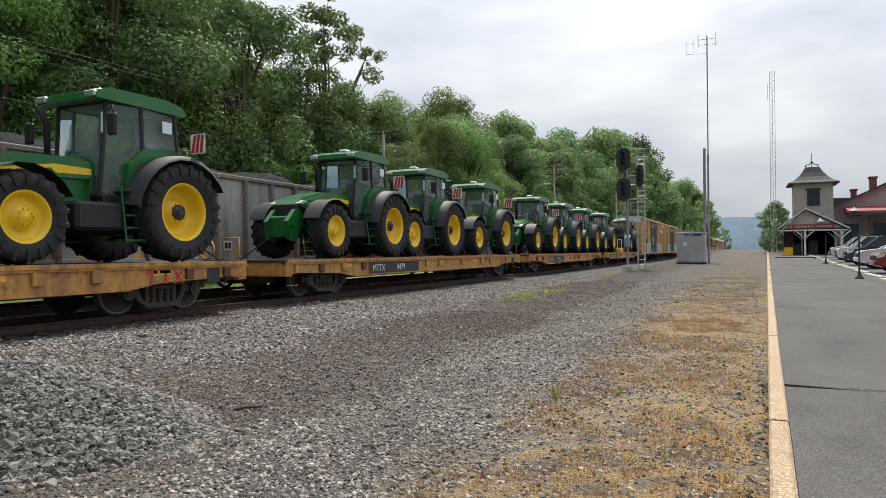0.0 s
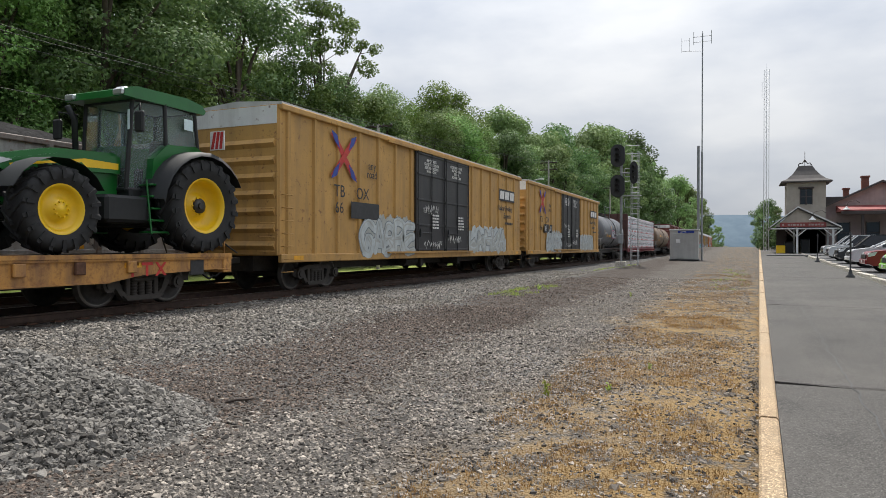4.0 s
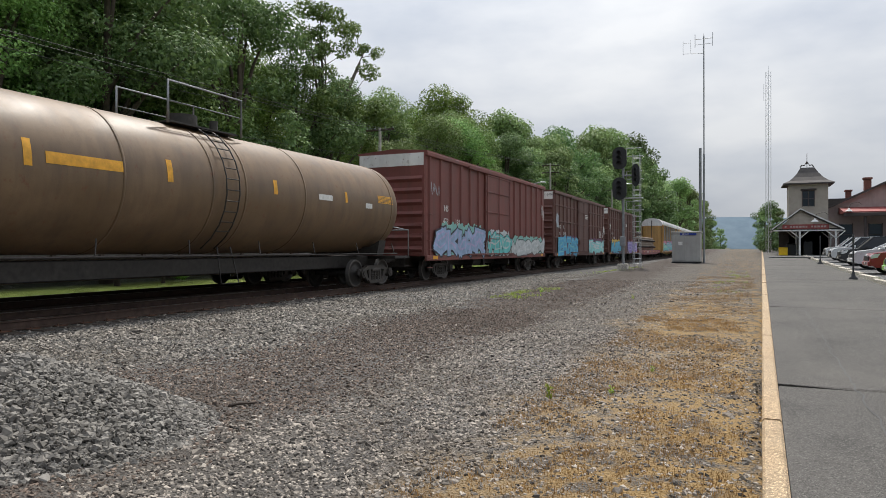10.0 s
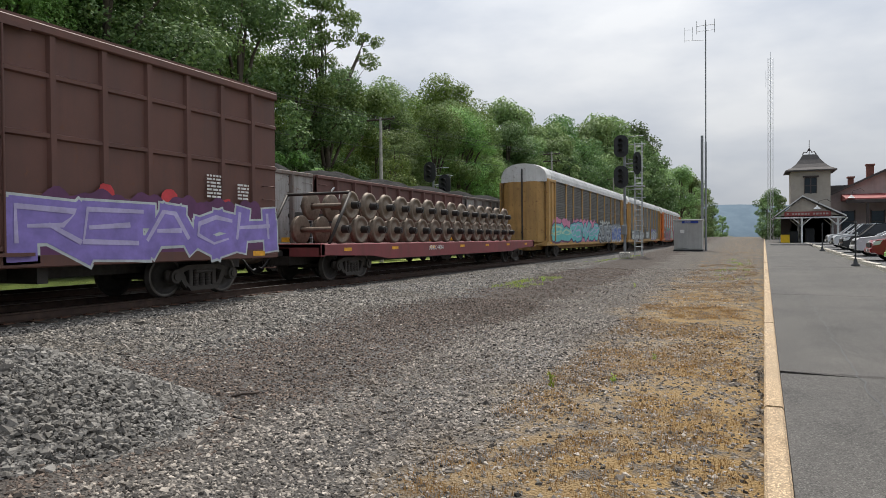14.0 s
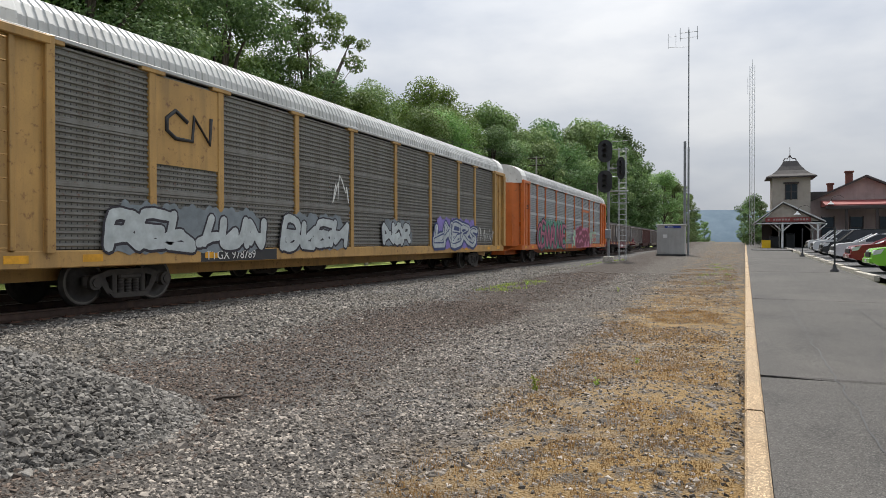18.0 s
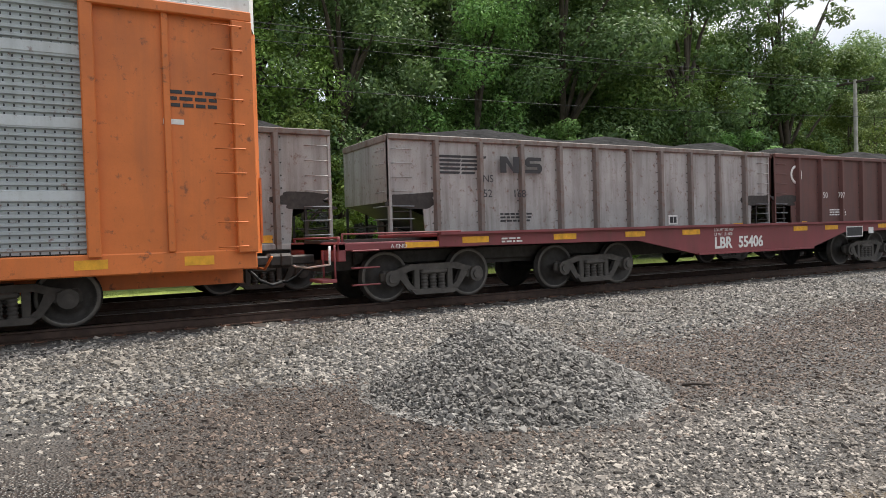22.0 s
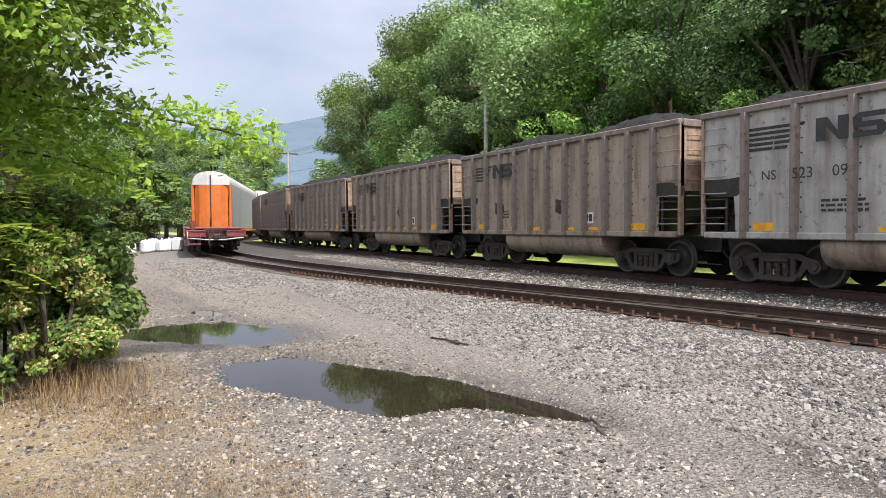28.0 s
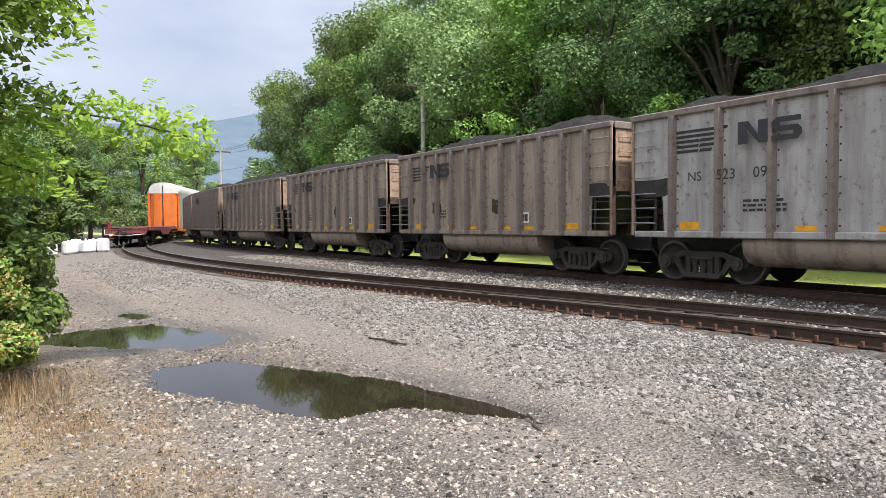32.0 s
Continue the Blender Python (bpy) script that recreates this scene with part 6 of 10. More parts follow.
def mid(a, b):
    return (a + b) / 2


FLATS = ((-6.6, 13.0, "flatcar one", ("", "")), (14.5, 34.4, "", ("", "")), (36.0, 55.8, "", ("HTTX", "93116")), (57.3, 76.8, "", ("OTTX", "97081")))
for i, (a, b, _, mark) in enumerate(FLATS):
    rolling(flat_car("flat_car", pose(X_NEAR, mid(a, b), 0), b - a, "rusty yellow flat car with a timber deck carrying tractors", 30 + i, mark if mark[0] else ("MTTX", "94" + str(78 + i))), mid(a, b))


# -- tractor --
def tyre(r, w, rim_r, lugs):
    mb = MB().lathe("x", [(-w * 0.40, rim_r), (-w * 0.5, rim_r + (r - rim_r) * 0.35), (-w * 0.5, r - 0.13), (-w * 0.42, r - 0.06), (-w * 0.2, r - 0.04), (w * 0.2, r - 0.04), (w * 0.42, r - 0.06), (w * 0.5, r - 0.13), (w * 0.5, rim_r + (r - rim_r) * 0.35), (w * 0.40, rim_r)], (0, 0, 0), 40)
    for k in range(lugs):
        for s in (-1, 1):
            a0 = 2 * math.pi * (k + (0.5 if s > 0 else 0)) / lugs
            a1 = a0 + 0.34
            da = 0.055

            def q(x, a, rr):
                return (x, math.cos(a) * rr, math.sin(a) * rr)
            x0, x1 = s * 0.01, s * w * 0.51
            lo, hi = r - 0.07, r + 0.012
            v = [q(x0, a1 - da, lo), q(x0, a1 + da, lo), q(x1, a0 + da, lo - 0.04), q(x1, a0 - da, lo - 0.04), q(x0, a1 - da * 0.7, hi), q(x0, a1 + da * 0.7, hi), q(x1, a0 + da * 0.7, hi - 0.055), q(x1, a0 - da * 0.7, hi - 0.055)]
            mb.add(v, [(4, 5, 6, 7), (0, 1, 5, 4), (1, 2, 6, 5), (2, 3, 7, 6), (3, 0, 4, 7)])
            v = [q(x1, a0 - da, lo - 0.04), q(x1, a0 + da, lo - 0.04), q(s * w * 0.515, a0 + da, r - 0.26), q(s * w * 0.515, a0 - da, r - 0.26)]
            v += [(p_[0] + s * 0.02, p_[1], p_[2]) for p_ in v]
            mb.add(v, [(4, 5, 6, 7), (0, 1, 5, 4), (1, 2, 6, 5), (2, 3, 7, 6), (3, 0, 4, 7)])
    return mb.mesh("tyre", M_RUBBER)


def rim(r, w, dish):
    mb = MB().lathe("x", [(w * 0.42, r), (w * 0.42, r - 0.035), (w * 0.26, r - 0.07), (dish, r - 0.11), (dish - 0.02, r * 0.45), (dish + 0.10, r * 0.36), (dish + 0.12, 0.0)], (0, 0, 0), 32)
    for k in range(10):
        a = 2 * math.pi * k / 10
        mb.tube((dish, math.cos(a) * r * 0.30, math.sin(a) * r * 0.30), (dish + 0.14, math.cos(a) * r * 0.30, math.sin(a) * r * 0.30), 0.018, 6)
    return mb.mesh("rim", M_YEL)


T_RT, T_FT = tyre(1.03, 0.62, 0.58, 20), tyre(0.79, 0.54, 0.43, 18)
T_RR, T_FR = rim(0.60, 0.62, -0.05), rim(0.445, 0.54, 0.10)
M_HUB = plain("dark_hub", (0.05, 0.05, 0.05), 0.5, 0.5)


def tractor(front):
    """Front towards -y; front is 'weights', 'bracket' or ''."""
    t = thing("tractor", pose(0, 0, 0), "new green tractor with yellow wheels chained on a flat car", "tractor", "tractors on the flat cars")
    hood = [(0.15, 1.12), (0.15, 2.02), (-1.2, 1.96), (-2.25, 1.72), (-2.42, 1.55), (-2.42, 1.10), (-2.1, 0.86)]
    body = MB().prism(hood, "x", -0.40, 0.40)
    body.prism([(0.10, 2.02), (-1.2, 1.97), (-2.2, 1.74), (-2.2, 1.70), (0.10, 1.95)], "x", -0.30, 0.30)
    for s in (-1, 1):
        body.prism([(0.15, 1.95), (-1.2, 1.86), (-2.30, 1.62), (-2.36, 1.50), (-2.0, 1.40), (-0.9, 1.58), (0.15, 1.60)], "x", s * 0.40, s * 0.50)
    part("hood", body, M_GREEN, t, "long sloping green hood")
    st = MB()
    for s in (-1, 1):
        st.prism([(0.10, 1.80), (0.10, 1.68), (-0.62, 1.66), (-0.72, 1.74), (-2.1, 1.545), (-2.1, 1.575), (-0.66, 1.82)], "x", s * 0.502, s * 0.507)
    part("stripe", st, M_YEL, t, "yellow stripe along the hood")
    part("grille", MB().cbox(-0.36, 0.36, -2.46, -2.38, 0.95, 1.55, 0.02).cbox(-0.41, -0.40, -2.3, -1.3, 1.0, 1.5, 0.002).cbox(0.40, 0.41, -2.3, -1.3, 1.0, 1.5, 0.002), M_DKGREY, t)
    for s in (-1, 1):
        part("headlight", MB().prism([(-2.44, 1.56), (-2.25, 1.66), (-2.05, 1.64), (-2.30, 1.54)], "x", s * 0.36, s * 0.515), M_ALU, t, "clear headlight")
    chassis = MB().cbox(-0.32, 0.32, -2.3, 2.0, 0.62, 1.15, 0.04).cbox(-0.75, 0.75, -1.78, -1.52, 0.60, 0.95, 0.04).cbox(-0.95, 0.95, 1.42, 1.88, 0.80, 1.25, 0.05).cbox(-0.5, 0.5, -0.1, 1.2, 0.55, 0.75, 0.05)
    chassis.cbox(0.42, 0.95, -0.55, 0.55, 0.62, 1.15, 0.06).cbox(-0.95, -0.42, -0.55, 0.55, 0.62, 1.15, 0.06)
    part("chassis", chassis, M_DKGREY, t, "dark chassis, axles and fuel tank")
    cab = MB()
    P = {}
    for s in (-1, 1):
        P[s] = dict(a=(s * 0.62, 0.18, 1.30), b=(s * 0.66, 0.30, 3.12), c=(s * 0.84, 1.02, 1.25), d=(s * 0.80, 1.00, 3.14), e=(s * 0.78, 2.02, 1.85), f=(s * 0.74, 1.90, 3.12))
        for u, w in (("a", "b"), ("c", "d"), ("e", "f"), ("b", "d"), ("d", "f"), ("a", "c"), ("c", "e")):
            cab.tube(P[s][u], P[s][w], 0.045, 6)
    for u in "abef":
        cab.tube(P[-1][u], P[1][u], 0.045, 6)
    part("cab_frame", cab, M_DKGREY, t)
    part("cab_floor", MB().cbox(-0.72, 0.72, 0.2, 1.95, 1.08, 1.34, 0.04), M_DKGREY, t)
    for s in (-1, 1):
        part("side_window", MB().add([P[s]["a"], P[s]["c"], P[s]["d"], P[s]["b"]], [(0, 1, 2, 3)]), M_CABGLASS, t, "tinted cab glass")
        part("side_window", MB().add([P[s]["c"], P[s]["e"], P[s]["f"], P[s]["d"]], [(0, 1, 2, 3)]), M_CABGLASS, t)
    part("windscreen", MB().add([P[-1]["a"], P[1]["a"], P[1]["b"], P[-1]["b"]], [(0, 1, 2, 3)]), M_CABGLASS, t)
    part("rear_window", MB().add([P[-1]["e"], P[1]["e"], P[1]["f"], P[-1]["f"]], [(0, 1, 2, 3)]), M_CABGLASS, t)
    part("seat", MB().cbox(-0.25, 0.25, 0.95, 1.40, 1.34, 1.80, 0.06).cbox(-0.25, 0.25, 1.35, 1.52, 1.7, 2.45, 0.06).tube((0, 0.55, 1.34), (0, 0.45, 2.0), 0.06, 8), M_DKGREY, t)
    roof = MB().prism([(-0.05, 3.12), (-0.02, 3.26), (0.25, 3.36), (1.6, 3.38), (2.05, 3.30), (2.16, 3.18), (2.10, 3.10)], "x", -0.84, 0.84)
    part("roof", roof, M_GREEN, t, "green cab roof")
    part("roof_lights", MB().cbox(-0.82, -0.55, -0.09, 0.0, 3.14, 3.26, 0.02).cbox(0.55, 0.82, -0.09, 0.0, 3.14, 3.26, 0.02).cbox(-0.15, 0.15, 0.55, 0.85, 3.38, 3.50, 0.04), M_ALU, t)
    part("papers", MB().box(0.848, 0.852, 1.5, 1.75, 2.68, 2.92).box(0.856, 0.860, 1.08, 1.32, 1.75, 2.05).box(0.64, 0.70, 0.20, 0.205, 2.5, 2.9), M_PAPER, t, "paper notices inside the glass")
    for s in (-1, 1):
        fen = MB()
        arc = []
        for k in range(11):
            a = radians(5 + k * 15)
            arc.append((1.65 - math.cos(a) * 1.20, 1.03 + math.sin(a) * 1.18))
        v = []
        for y, z in arc:
            v += [(s * 0.70, y, z), (s * 1.36, y, z - 0.03), (s * 1.40, y, z - 0.12)]
        fen.add(v, [(3 * k + j, 3 * k + j + 1, 3 * k + j + 4, 3 * k + j + 3) for k in range(10) for j in range(2)], True)
        part("rear_fender", fen, M_DKGREY, t, "black rubber-edged fender")
        part("fender_body", MB().prism([(0.55, 1.25), (0.62, 1.95), (1.0, 2.28), (1.8, 2.34), (2.2, 2.15), (2.2, 1.4), (1.4, 1.1)], "x", s * 0.62, s * 0.90), M_GREEN, t)
        ff_ = MB()
        v = []
        for k in range(8):
            a = radians(25 + k * 19)
            v += [(s * 0.66, -1.65 - math.cos(a) * 0.93 * -1, 0.79 + math.sin(a) * 0.92), (s * 1.22, -1.65 + math.cos(a) * 0.93, 0.79 + math.sin(a) * 0.90)]
        ff_.add(v, [(2 * k, 2 * k + 1, 2 * k + 3, 2 * k + 2) for k in range(7)], True)
        part("front_fender", ff_, M_DKGREY, t)
        for (tm, rm, y, r_, x_) in ((T_RT, T_RR, 1.65, 1.03, 1.04), (T_FT, T_FR, -1.65, 0.79, 0.98)):
            w_ = part("wheel", tm, None, t, "lugged black tyre on a yellow rim", at=pose(s * x_, y, r_, 0, 0, 0 if s > 0 else 180))
            part("rim", rm, None, w_, "yellow steel rim")
        if s > 0:
            part("hub", MB().tube((1.0, 1.65, 1.03), (1.20, 1.65, 1.03), 0.07, 12).lathe("x", [(1.10, 0.16), (1.16, 0.16), (1.16, 0.0)], (0, 1.65, 1.03), 16), M_HUB, t)
        steps_ = MB()
        for k in range(5):
            steps_.cbox(min(s * 0.70, s * 1.08), max(s * 0.70, s * 1.08), 0.42, 0.86, 0.42 + k * 0.24, 0.46 + k * 0.24, 0.01)
        for y in (0.42, 0.86):
            steps_.tube((s * 1.06, y, 0.40), (s * 0.92, y, 1.5), 0.02, 6)
        part("steps", steps_, M_GREEN, t, "green cab steps")
        part("mirror", MB().path([(s * 0.80, 0.22, 2.9), (s * 1.15, 0.05, 2.95), (s * 1.15, 0.05, 2.75)], 0.018).cbox(min(s * 1.05, s * 1.28), max(s * 1.05, s * 1.28), -0.02, 0.07, 2.38, 2.80, 0.03), M_DKGREY, t)
    part("exhaust", MB().path([(-0.60, 0.02, 1.6), (-0.60, -0.02, 2.75), (-0.60, -0.18, 3.0)], 0.06, 10), M_DKGREY, t)
    part("warning_panel", MB().box(1.02, 1.42, 2.10, 2.12, 2.30, 2.72), M_WDECAL, t, "red and white striped panel")
    stp = MB()
    for k in range(3):
        stp.add([(1.04 + 0.12 * k, 2.123, 2.32), (1.12 + 0.12 * k, 2.123, 2.32), (1.20 + 0.10 * k, 2.123, 2.70), (1.12 + 0.10 * k, 2.123, 2.70)], [(0, 1, 2, 3)])
        stp.add([(1.04 + 0.12 * k, 2.097, 2.32), (1.12 + 0.12 * k, 2.097, 2.32), (1.20 + 0.10 * k, 2.097, 2.70), (1.12 + 0.10 * k, 2.097, 2.70)], [(0, 1, 2, 3)])
    part("warning_stripes", stp, M_RDECAL, t)
    if front == "weights":
        part("front_weight", MB().cbox(-0.55, 0.55, -3.10, -2.55, 0.95, 1.35, 0.06).cbox(-0.25, 0.25, -2.6, -2.3, 0.85, 1.15, 0.03), M_GREEN, t, "green front ballast block")
    elif front == "bracket":
        b_ = MB()
        for s in (-1, 1):
            b_.prism([(-2.75, 0.55), (-2.45, 0.50), (-2.1, 1.25), (-2.5, 1.40), (-2.85, 1.05)], "x", s * 0.28, s * 0.42)
        b_.tube((-0.5, -2.65, 0.95), (0.5, -2.65, 0.95), 0.06, 8).cbox(-0.3, 0.3, -2.75, -2.45, 0.6, 1.2, 0.04)
        part("front_hitch", b_, M_GREEN, t, "green front hitch arms")
    ch = MB()
    for s in (-1, 1):
        ch.path([(s * 0.5, -2.3, 0.7), (s * 1.1, -3.0, 0.0)], 0.02, 5).path([(s * 0.5, 2.0, 0.8), (s * 1.1, 2.9, 0.0)], 0.02, 5)
    part("tie_down_chains", ch, M_IRON, t)
    return t


TR = ((7.65, 11.05, "weights"), (17.2, 20.6, "bracket"), (22.4, 25.8, ""), (29.0, 32.4, ""), (38.3, 41.9, "bracket"), (44.8, 48.1, ""), (51.4, 55.0, ""), (58.85, 62.15, "weights"), (72.6, 75.9, ""))
BASE = {k: None for k in ("weights", "bracket", "")}
for a, b, k in TR:
    if BASE[k] is None:
        BASE[k] = ob = tractor(k)
    else:
        ob = copy_thing(BASE[k], pose(0, 0, 0))
    ob.scale = (1.05, 1.05, 1.05)
    rolling(ob, mid(a, b), 1.065)
lead = copy_thing(BASE[""], pose(0, 0, 0))
lead.scale = (1.05, 1.05, 1.05)
rolling(lead, 1.6, 1.065)

# loose tyres and the yellow case on the fourth flat car
def tyre_stack(rows, label):
    t = thing("tyre_stack", pose(0, 0, 0), label, "tyres", "loads between the tractors")
    for i, (x, y, z, flat) in enumerate(rows):
        part("tyre", T_RT, None, t, at=pose(x, y, z, 0, 90 if flat else 0, 0))
    part("strap", MB().path([(0.98, -0.95, 0.0), (1.0, -1.0, 1.25), (-1.0, -1.0, 1.25)], 0.03, 4).path([(0.98, 0.95, 0.0), (1.0, 1.0, 1.25), (-1.0, 1.0, 1.25)], 0.03, 4), M_WDECAL, t, "white strap")
    return t


rolling(tyre_stack([(0.0, 0.0, 0.31, True), (0.0, 0.0, 0.92, True), (0.0, 0.35, 1.55, True), (0.0, 0.35, 2.16, True)], "stack of black lugged tractor tyres strapped on boards"), 69.3, 1.07, 0.0)
rolling(tyre_stack([(0.55, 0.0, 1.04, False), (-0.1, 0.0, 1.04, False), (-0.75, 0.0, 1.04, False)], "row of standing black tractor tyres held by straps"), 65.1, 1.07, 0.0)
box_ = thing("yellow_case", pose(0, 0, 0), "yellow plastic case strapped on the flat car", "case")
part("case", MB().cbox(-0.35, 0.35, -0.7, 0.3, 0.0, 0.42, 0.05).cbox(-0.3, 0.3, 0.35, 0.75, 0.0, 0.36, 0.05), M_YEL, box_)
rolling(box_, 67.3, 1.07, 0.9)

# -- yellow box cars --
for i, (a, b) in enumerate(((78.6, 99.6), (100.9, 121.7))):
    c_ = rolling(box_car("box_car", pose(0, 0, 0), b - a, M_BOXY, "faded yellow high box car with black plug doors and graffiti", "yellow"), mid(a, b))
    h = (b - a) / 2
    y0 = -h + 2.3
    cross = MB()
    for q in (-1, 1):
        dy, dz = 0.60, 0.62 * q
        cross.prism([(y0 + 0.75 - dy - 0.14, 3.95 - dz), (y0 + 0.75 - dy + 0.14, 3.95 - dz), (y0 + 0.75 + dy + 0.14, 3.95 + dz), (y0 + 0.75 + dy - 0.14, 3.95 + dz)], "x", 1.494, 1.498 + 0.002 * q)
    part("brand_cross", cross, M_RDECAL, c_, "red and blue crossed arrows emblem")
    cr2 = MB()
    for q in (-1, 1):
        cr2.prism([(y0 + 0.75 - 0.72, 3.95 - 0.72 * q), (y0 + 0.75 - 0.40, 3.95 - 0.60 * q), (y0 + 0.75 - 0.25, 3.95 - 0.20 * q), (y0 + 0.75 - 0.55, 3.95 - 0.42 * q)], "x", 1.501, 1.505)
        cr2.prism([(y0 + 0.75 + 0.72, 3.95 - 0.72 * q), (y0 + 0.75 + 0.40, 3.95 - 0.60 * q), (y0 + 0.75 + 0.25, 3.95 - 0.20 * q), (y0 + 0.75 + 0.55, 3.95 - 0.42 * q)], "x", 1.501, 1.505)
    part("brand_arrow_tips", cr2, M_BDECAL, c_)
    lettering(c_, "any", 1.49, y0 + 2.2, 3.72, 0.36, M_KDECAL)
    lettering(c_, "road", 1.49, y0 + 2.1, 3.44, 0.36, M_KDECAL)
    lettering(c_, "TB", 1.49, y0 + 0.2, 2.72, 0.52, M_KDECAL)
    lettering(c_, "OX", 1.49, y0 + 1.45, 2.72, 0.52, M_KDECAL)
    if i == 1:
        lettering(c_, "66", 1.49, y0 + 0.25, 2.24, 0.48, M_KDECAL)
        decal("number_panel", c_, 1.4945, y0 + 1.15, y0 + 2.15, 2.10, 2.62, M_KDECAL)
        decal("number_panel", c_, 1.4945, y0 + 2.40, y0 + 3.05, 2.10, 2.62, M_KDECAL)
        lettering(c_, "61", 1.497, y0 + 1.32, 2.22, 0.46, M_WDECAL)
        lettering(c_, "8", 1.497, y0 + 2.55, 2.22, 0.46, M_WDECAL)
    else:
        lettering(c_, "66", 1.49, y0 + 0.25, 2.24, 0.48, M_KDECAL)
        decal("number_panel", c_, 1.4945, y0 + 1.15, y0 + 2.9, 2.10, 2.62, M_KDECAL)
    decal("brand_panel", c_, 1.4945, h - 3.65, h - 1.2, 3.54, 4.12, M_KDECAL)
    for k in range(3):
        y_ = h - 3.55 + 0.78 * k
        part("brand_mark", MB().prism([(y_, 3.63), (y_ + 0.62, 3.63), (y_ + 0.70, 4.03), (y_ + 0.06, 4.03)], "x", 1.4995, 1.5035), M_WDECAL, c_)
    lettering(c_, "Railcar Pooling", 1.49, h - 3.75, 3.06, 0.35, M_KDECAL, weight=0.006)
    lettering(c_, "Experts", 1.49, h - 2.9, 2.68, 0.35, M_KDECAL, weight=0.006)
    bars(c_, 1.492, h - 2.7, h - 1.5, 2.32, 2.52, 1, M_KDECAL, 46 + i)
    for y_, words in ((-1.2, ("-IMPORTANT-", "CLOSE THIS DOOR", "BEFORE CLOSING", "MAIN DOOR")), (1.28, ("CLOSE AND LOCK", "BOTH DOORS", "BEFORE", "MOVING CAR"))):
        for q, words_ in enumerate(words):
            centred(lettering(c_, words_, 1.5225, y_, 4.46 - 0.135 * q, 0.155, M_WDECAL, "door_notice", weight=0.003))
    for j in range(2):
        bars(c_, 1.57, -1.2 + 2.6 * j, -0.6 + 2.6 * j, 1.9, 2.5, 5, M_WDECAL, 44 + j + i, "door_notice")
        scribble(c_, 1.575, -2.1 + 2.4 * j, -0.7 + 2.4 * j, 2.45 - 1.1 * j, 2.85 - 1.1 * j, M_WDECAL, 70 + j + i)
    graffiti(c_, 1.492, -6.4, -2.7, 0.88, 2.2, SP["pale"], SP["slate"], SP["chalk"], 200 + i, "GABRE", SP["chalk"], 0.20, 0.018)
    graffiti(c_, 1.492, 2.9, 7.8, 0.90, 2.1, SP["chalk"], SP["slate"], SP["pale"], 210 + i, "UNHKA", SP["pale"], 0.16, 0.016, False)
    scribble(c_, 1.575, -1.9, -0.2, 1.15, 1.5, M_WDECAL, 215 + i, 6)

# -- tank cars --
tk = rolling(tank_car("tank_car", pose(0, 0, 0), 12.9, 1.50, M_TANKK, "charcoal grey tank car with graffiti and a white rail"), mid(122.8, 135.7))
zc1 = 2.64
for y0, y1, a0, a1, mt, rr in ((-5.0, -4.88, -6, 8, M_YDECAL, 1), (-1.5, -1.36, 4, 20, M_YDECAL, 1), (0.7, 0.84, 4, 20, M_YDECAL, 1), (3.6, 3.74, 2, 18, M_YDECAL, 1), (4.1, 5.0, 2, 22, M_WDECAL, 6)):
    on_tank(tk, 1.50, zc1, y0, y1, a0, a1, mt, "tank_marking", 0.006, rr)
lettering(tk, "UTLX", 1.478, -4.0, 2.12, 0.32, M_YDECAL, weight=0.008)
lettering(tk, "601301", 1.478, -2.9, 2.12, 0.32, M_YDECAL, weight=0.008)
graffiti(tk, 1.502, -1.6, 0.5, 2.0, 2.75, SP["silver"], SP["maroon"], SP["pink"], 220, "AGEN", SP["white"], 0.15, 0.03)
scribble(tk, 1.502, 0.9, 3.2, 2.1, 2.7, M_WDECAL, 221, 8)
scribble(tk, 1.502, -4.9, -3.6, 2.35, 2.65, M_WDECAL, 222, 5)
tk2 = rolling(tank_car("tank_car", pose(0, 0, 0), 19.0, 1.52, M_TANKB, "dusty brown tank car with yellow placards"), mid(163.2, 182.2))
zc2 = 2.66
for y0, y1, a0, a1, mt, rr in ((-4.6, -3.0, 3, 11, M_YDECAL, 1), (-5.0, -4.85, 0, 18, M_YDECAL, 1), (-1.9, -1.75, 0, 18, M_YDECAL, 1), (1.6, 1.75, 0, 14, M_YDECAL, 1), (5.0, 5.12, 0, 12, M_YDECAL, 1), (3.6, 4.3, 0, 6, M_WDECAL, 1), (6.2, 6.6, -4, 2, M_WDECAL, 1), (7.0, 8.0, 4, 14, M_YDECAL, 6)):
    on_tank(tk2, 1.52, zc2, y0, y1, a0, a1, mt, "tank_marking", 0.006, rr)

lettering(tk2, "TEIX 25071", 1.492, -6.7, 2.12, 0.27, M_YDECAL, weight=0.005)

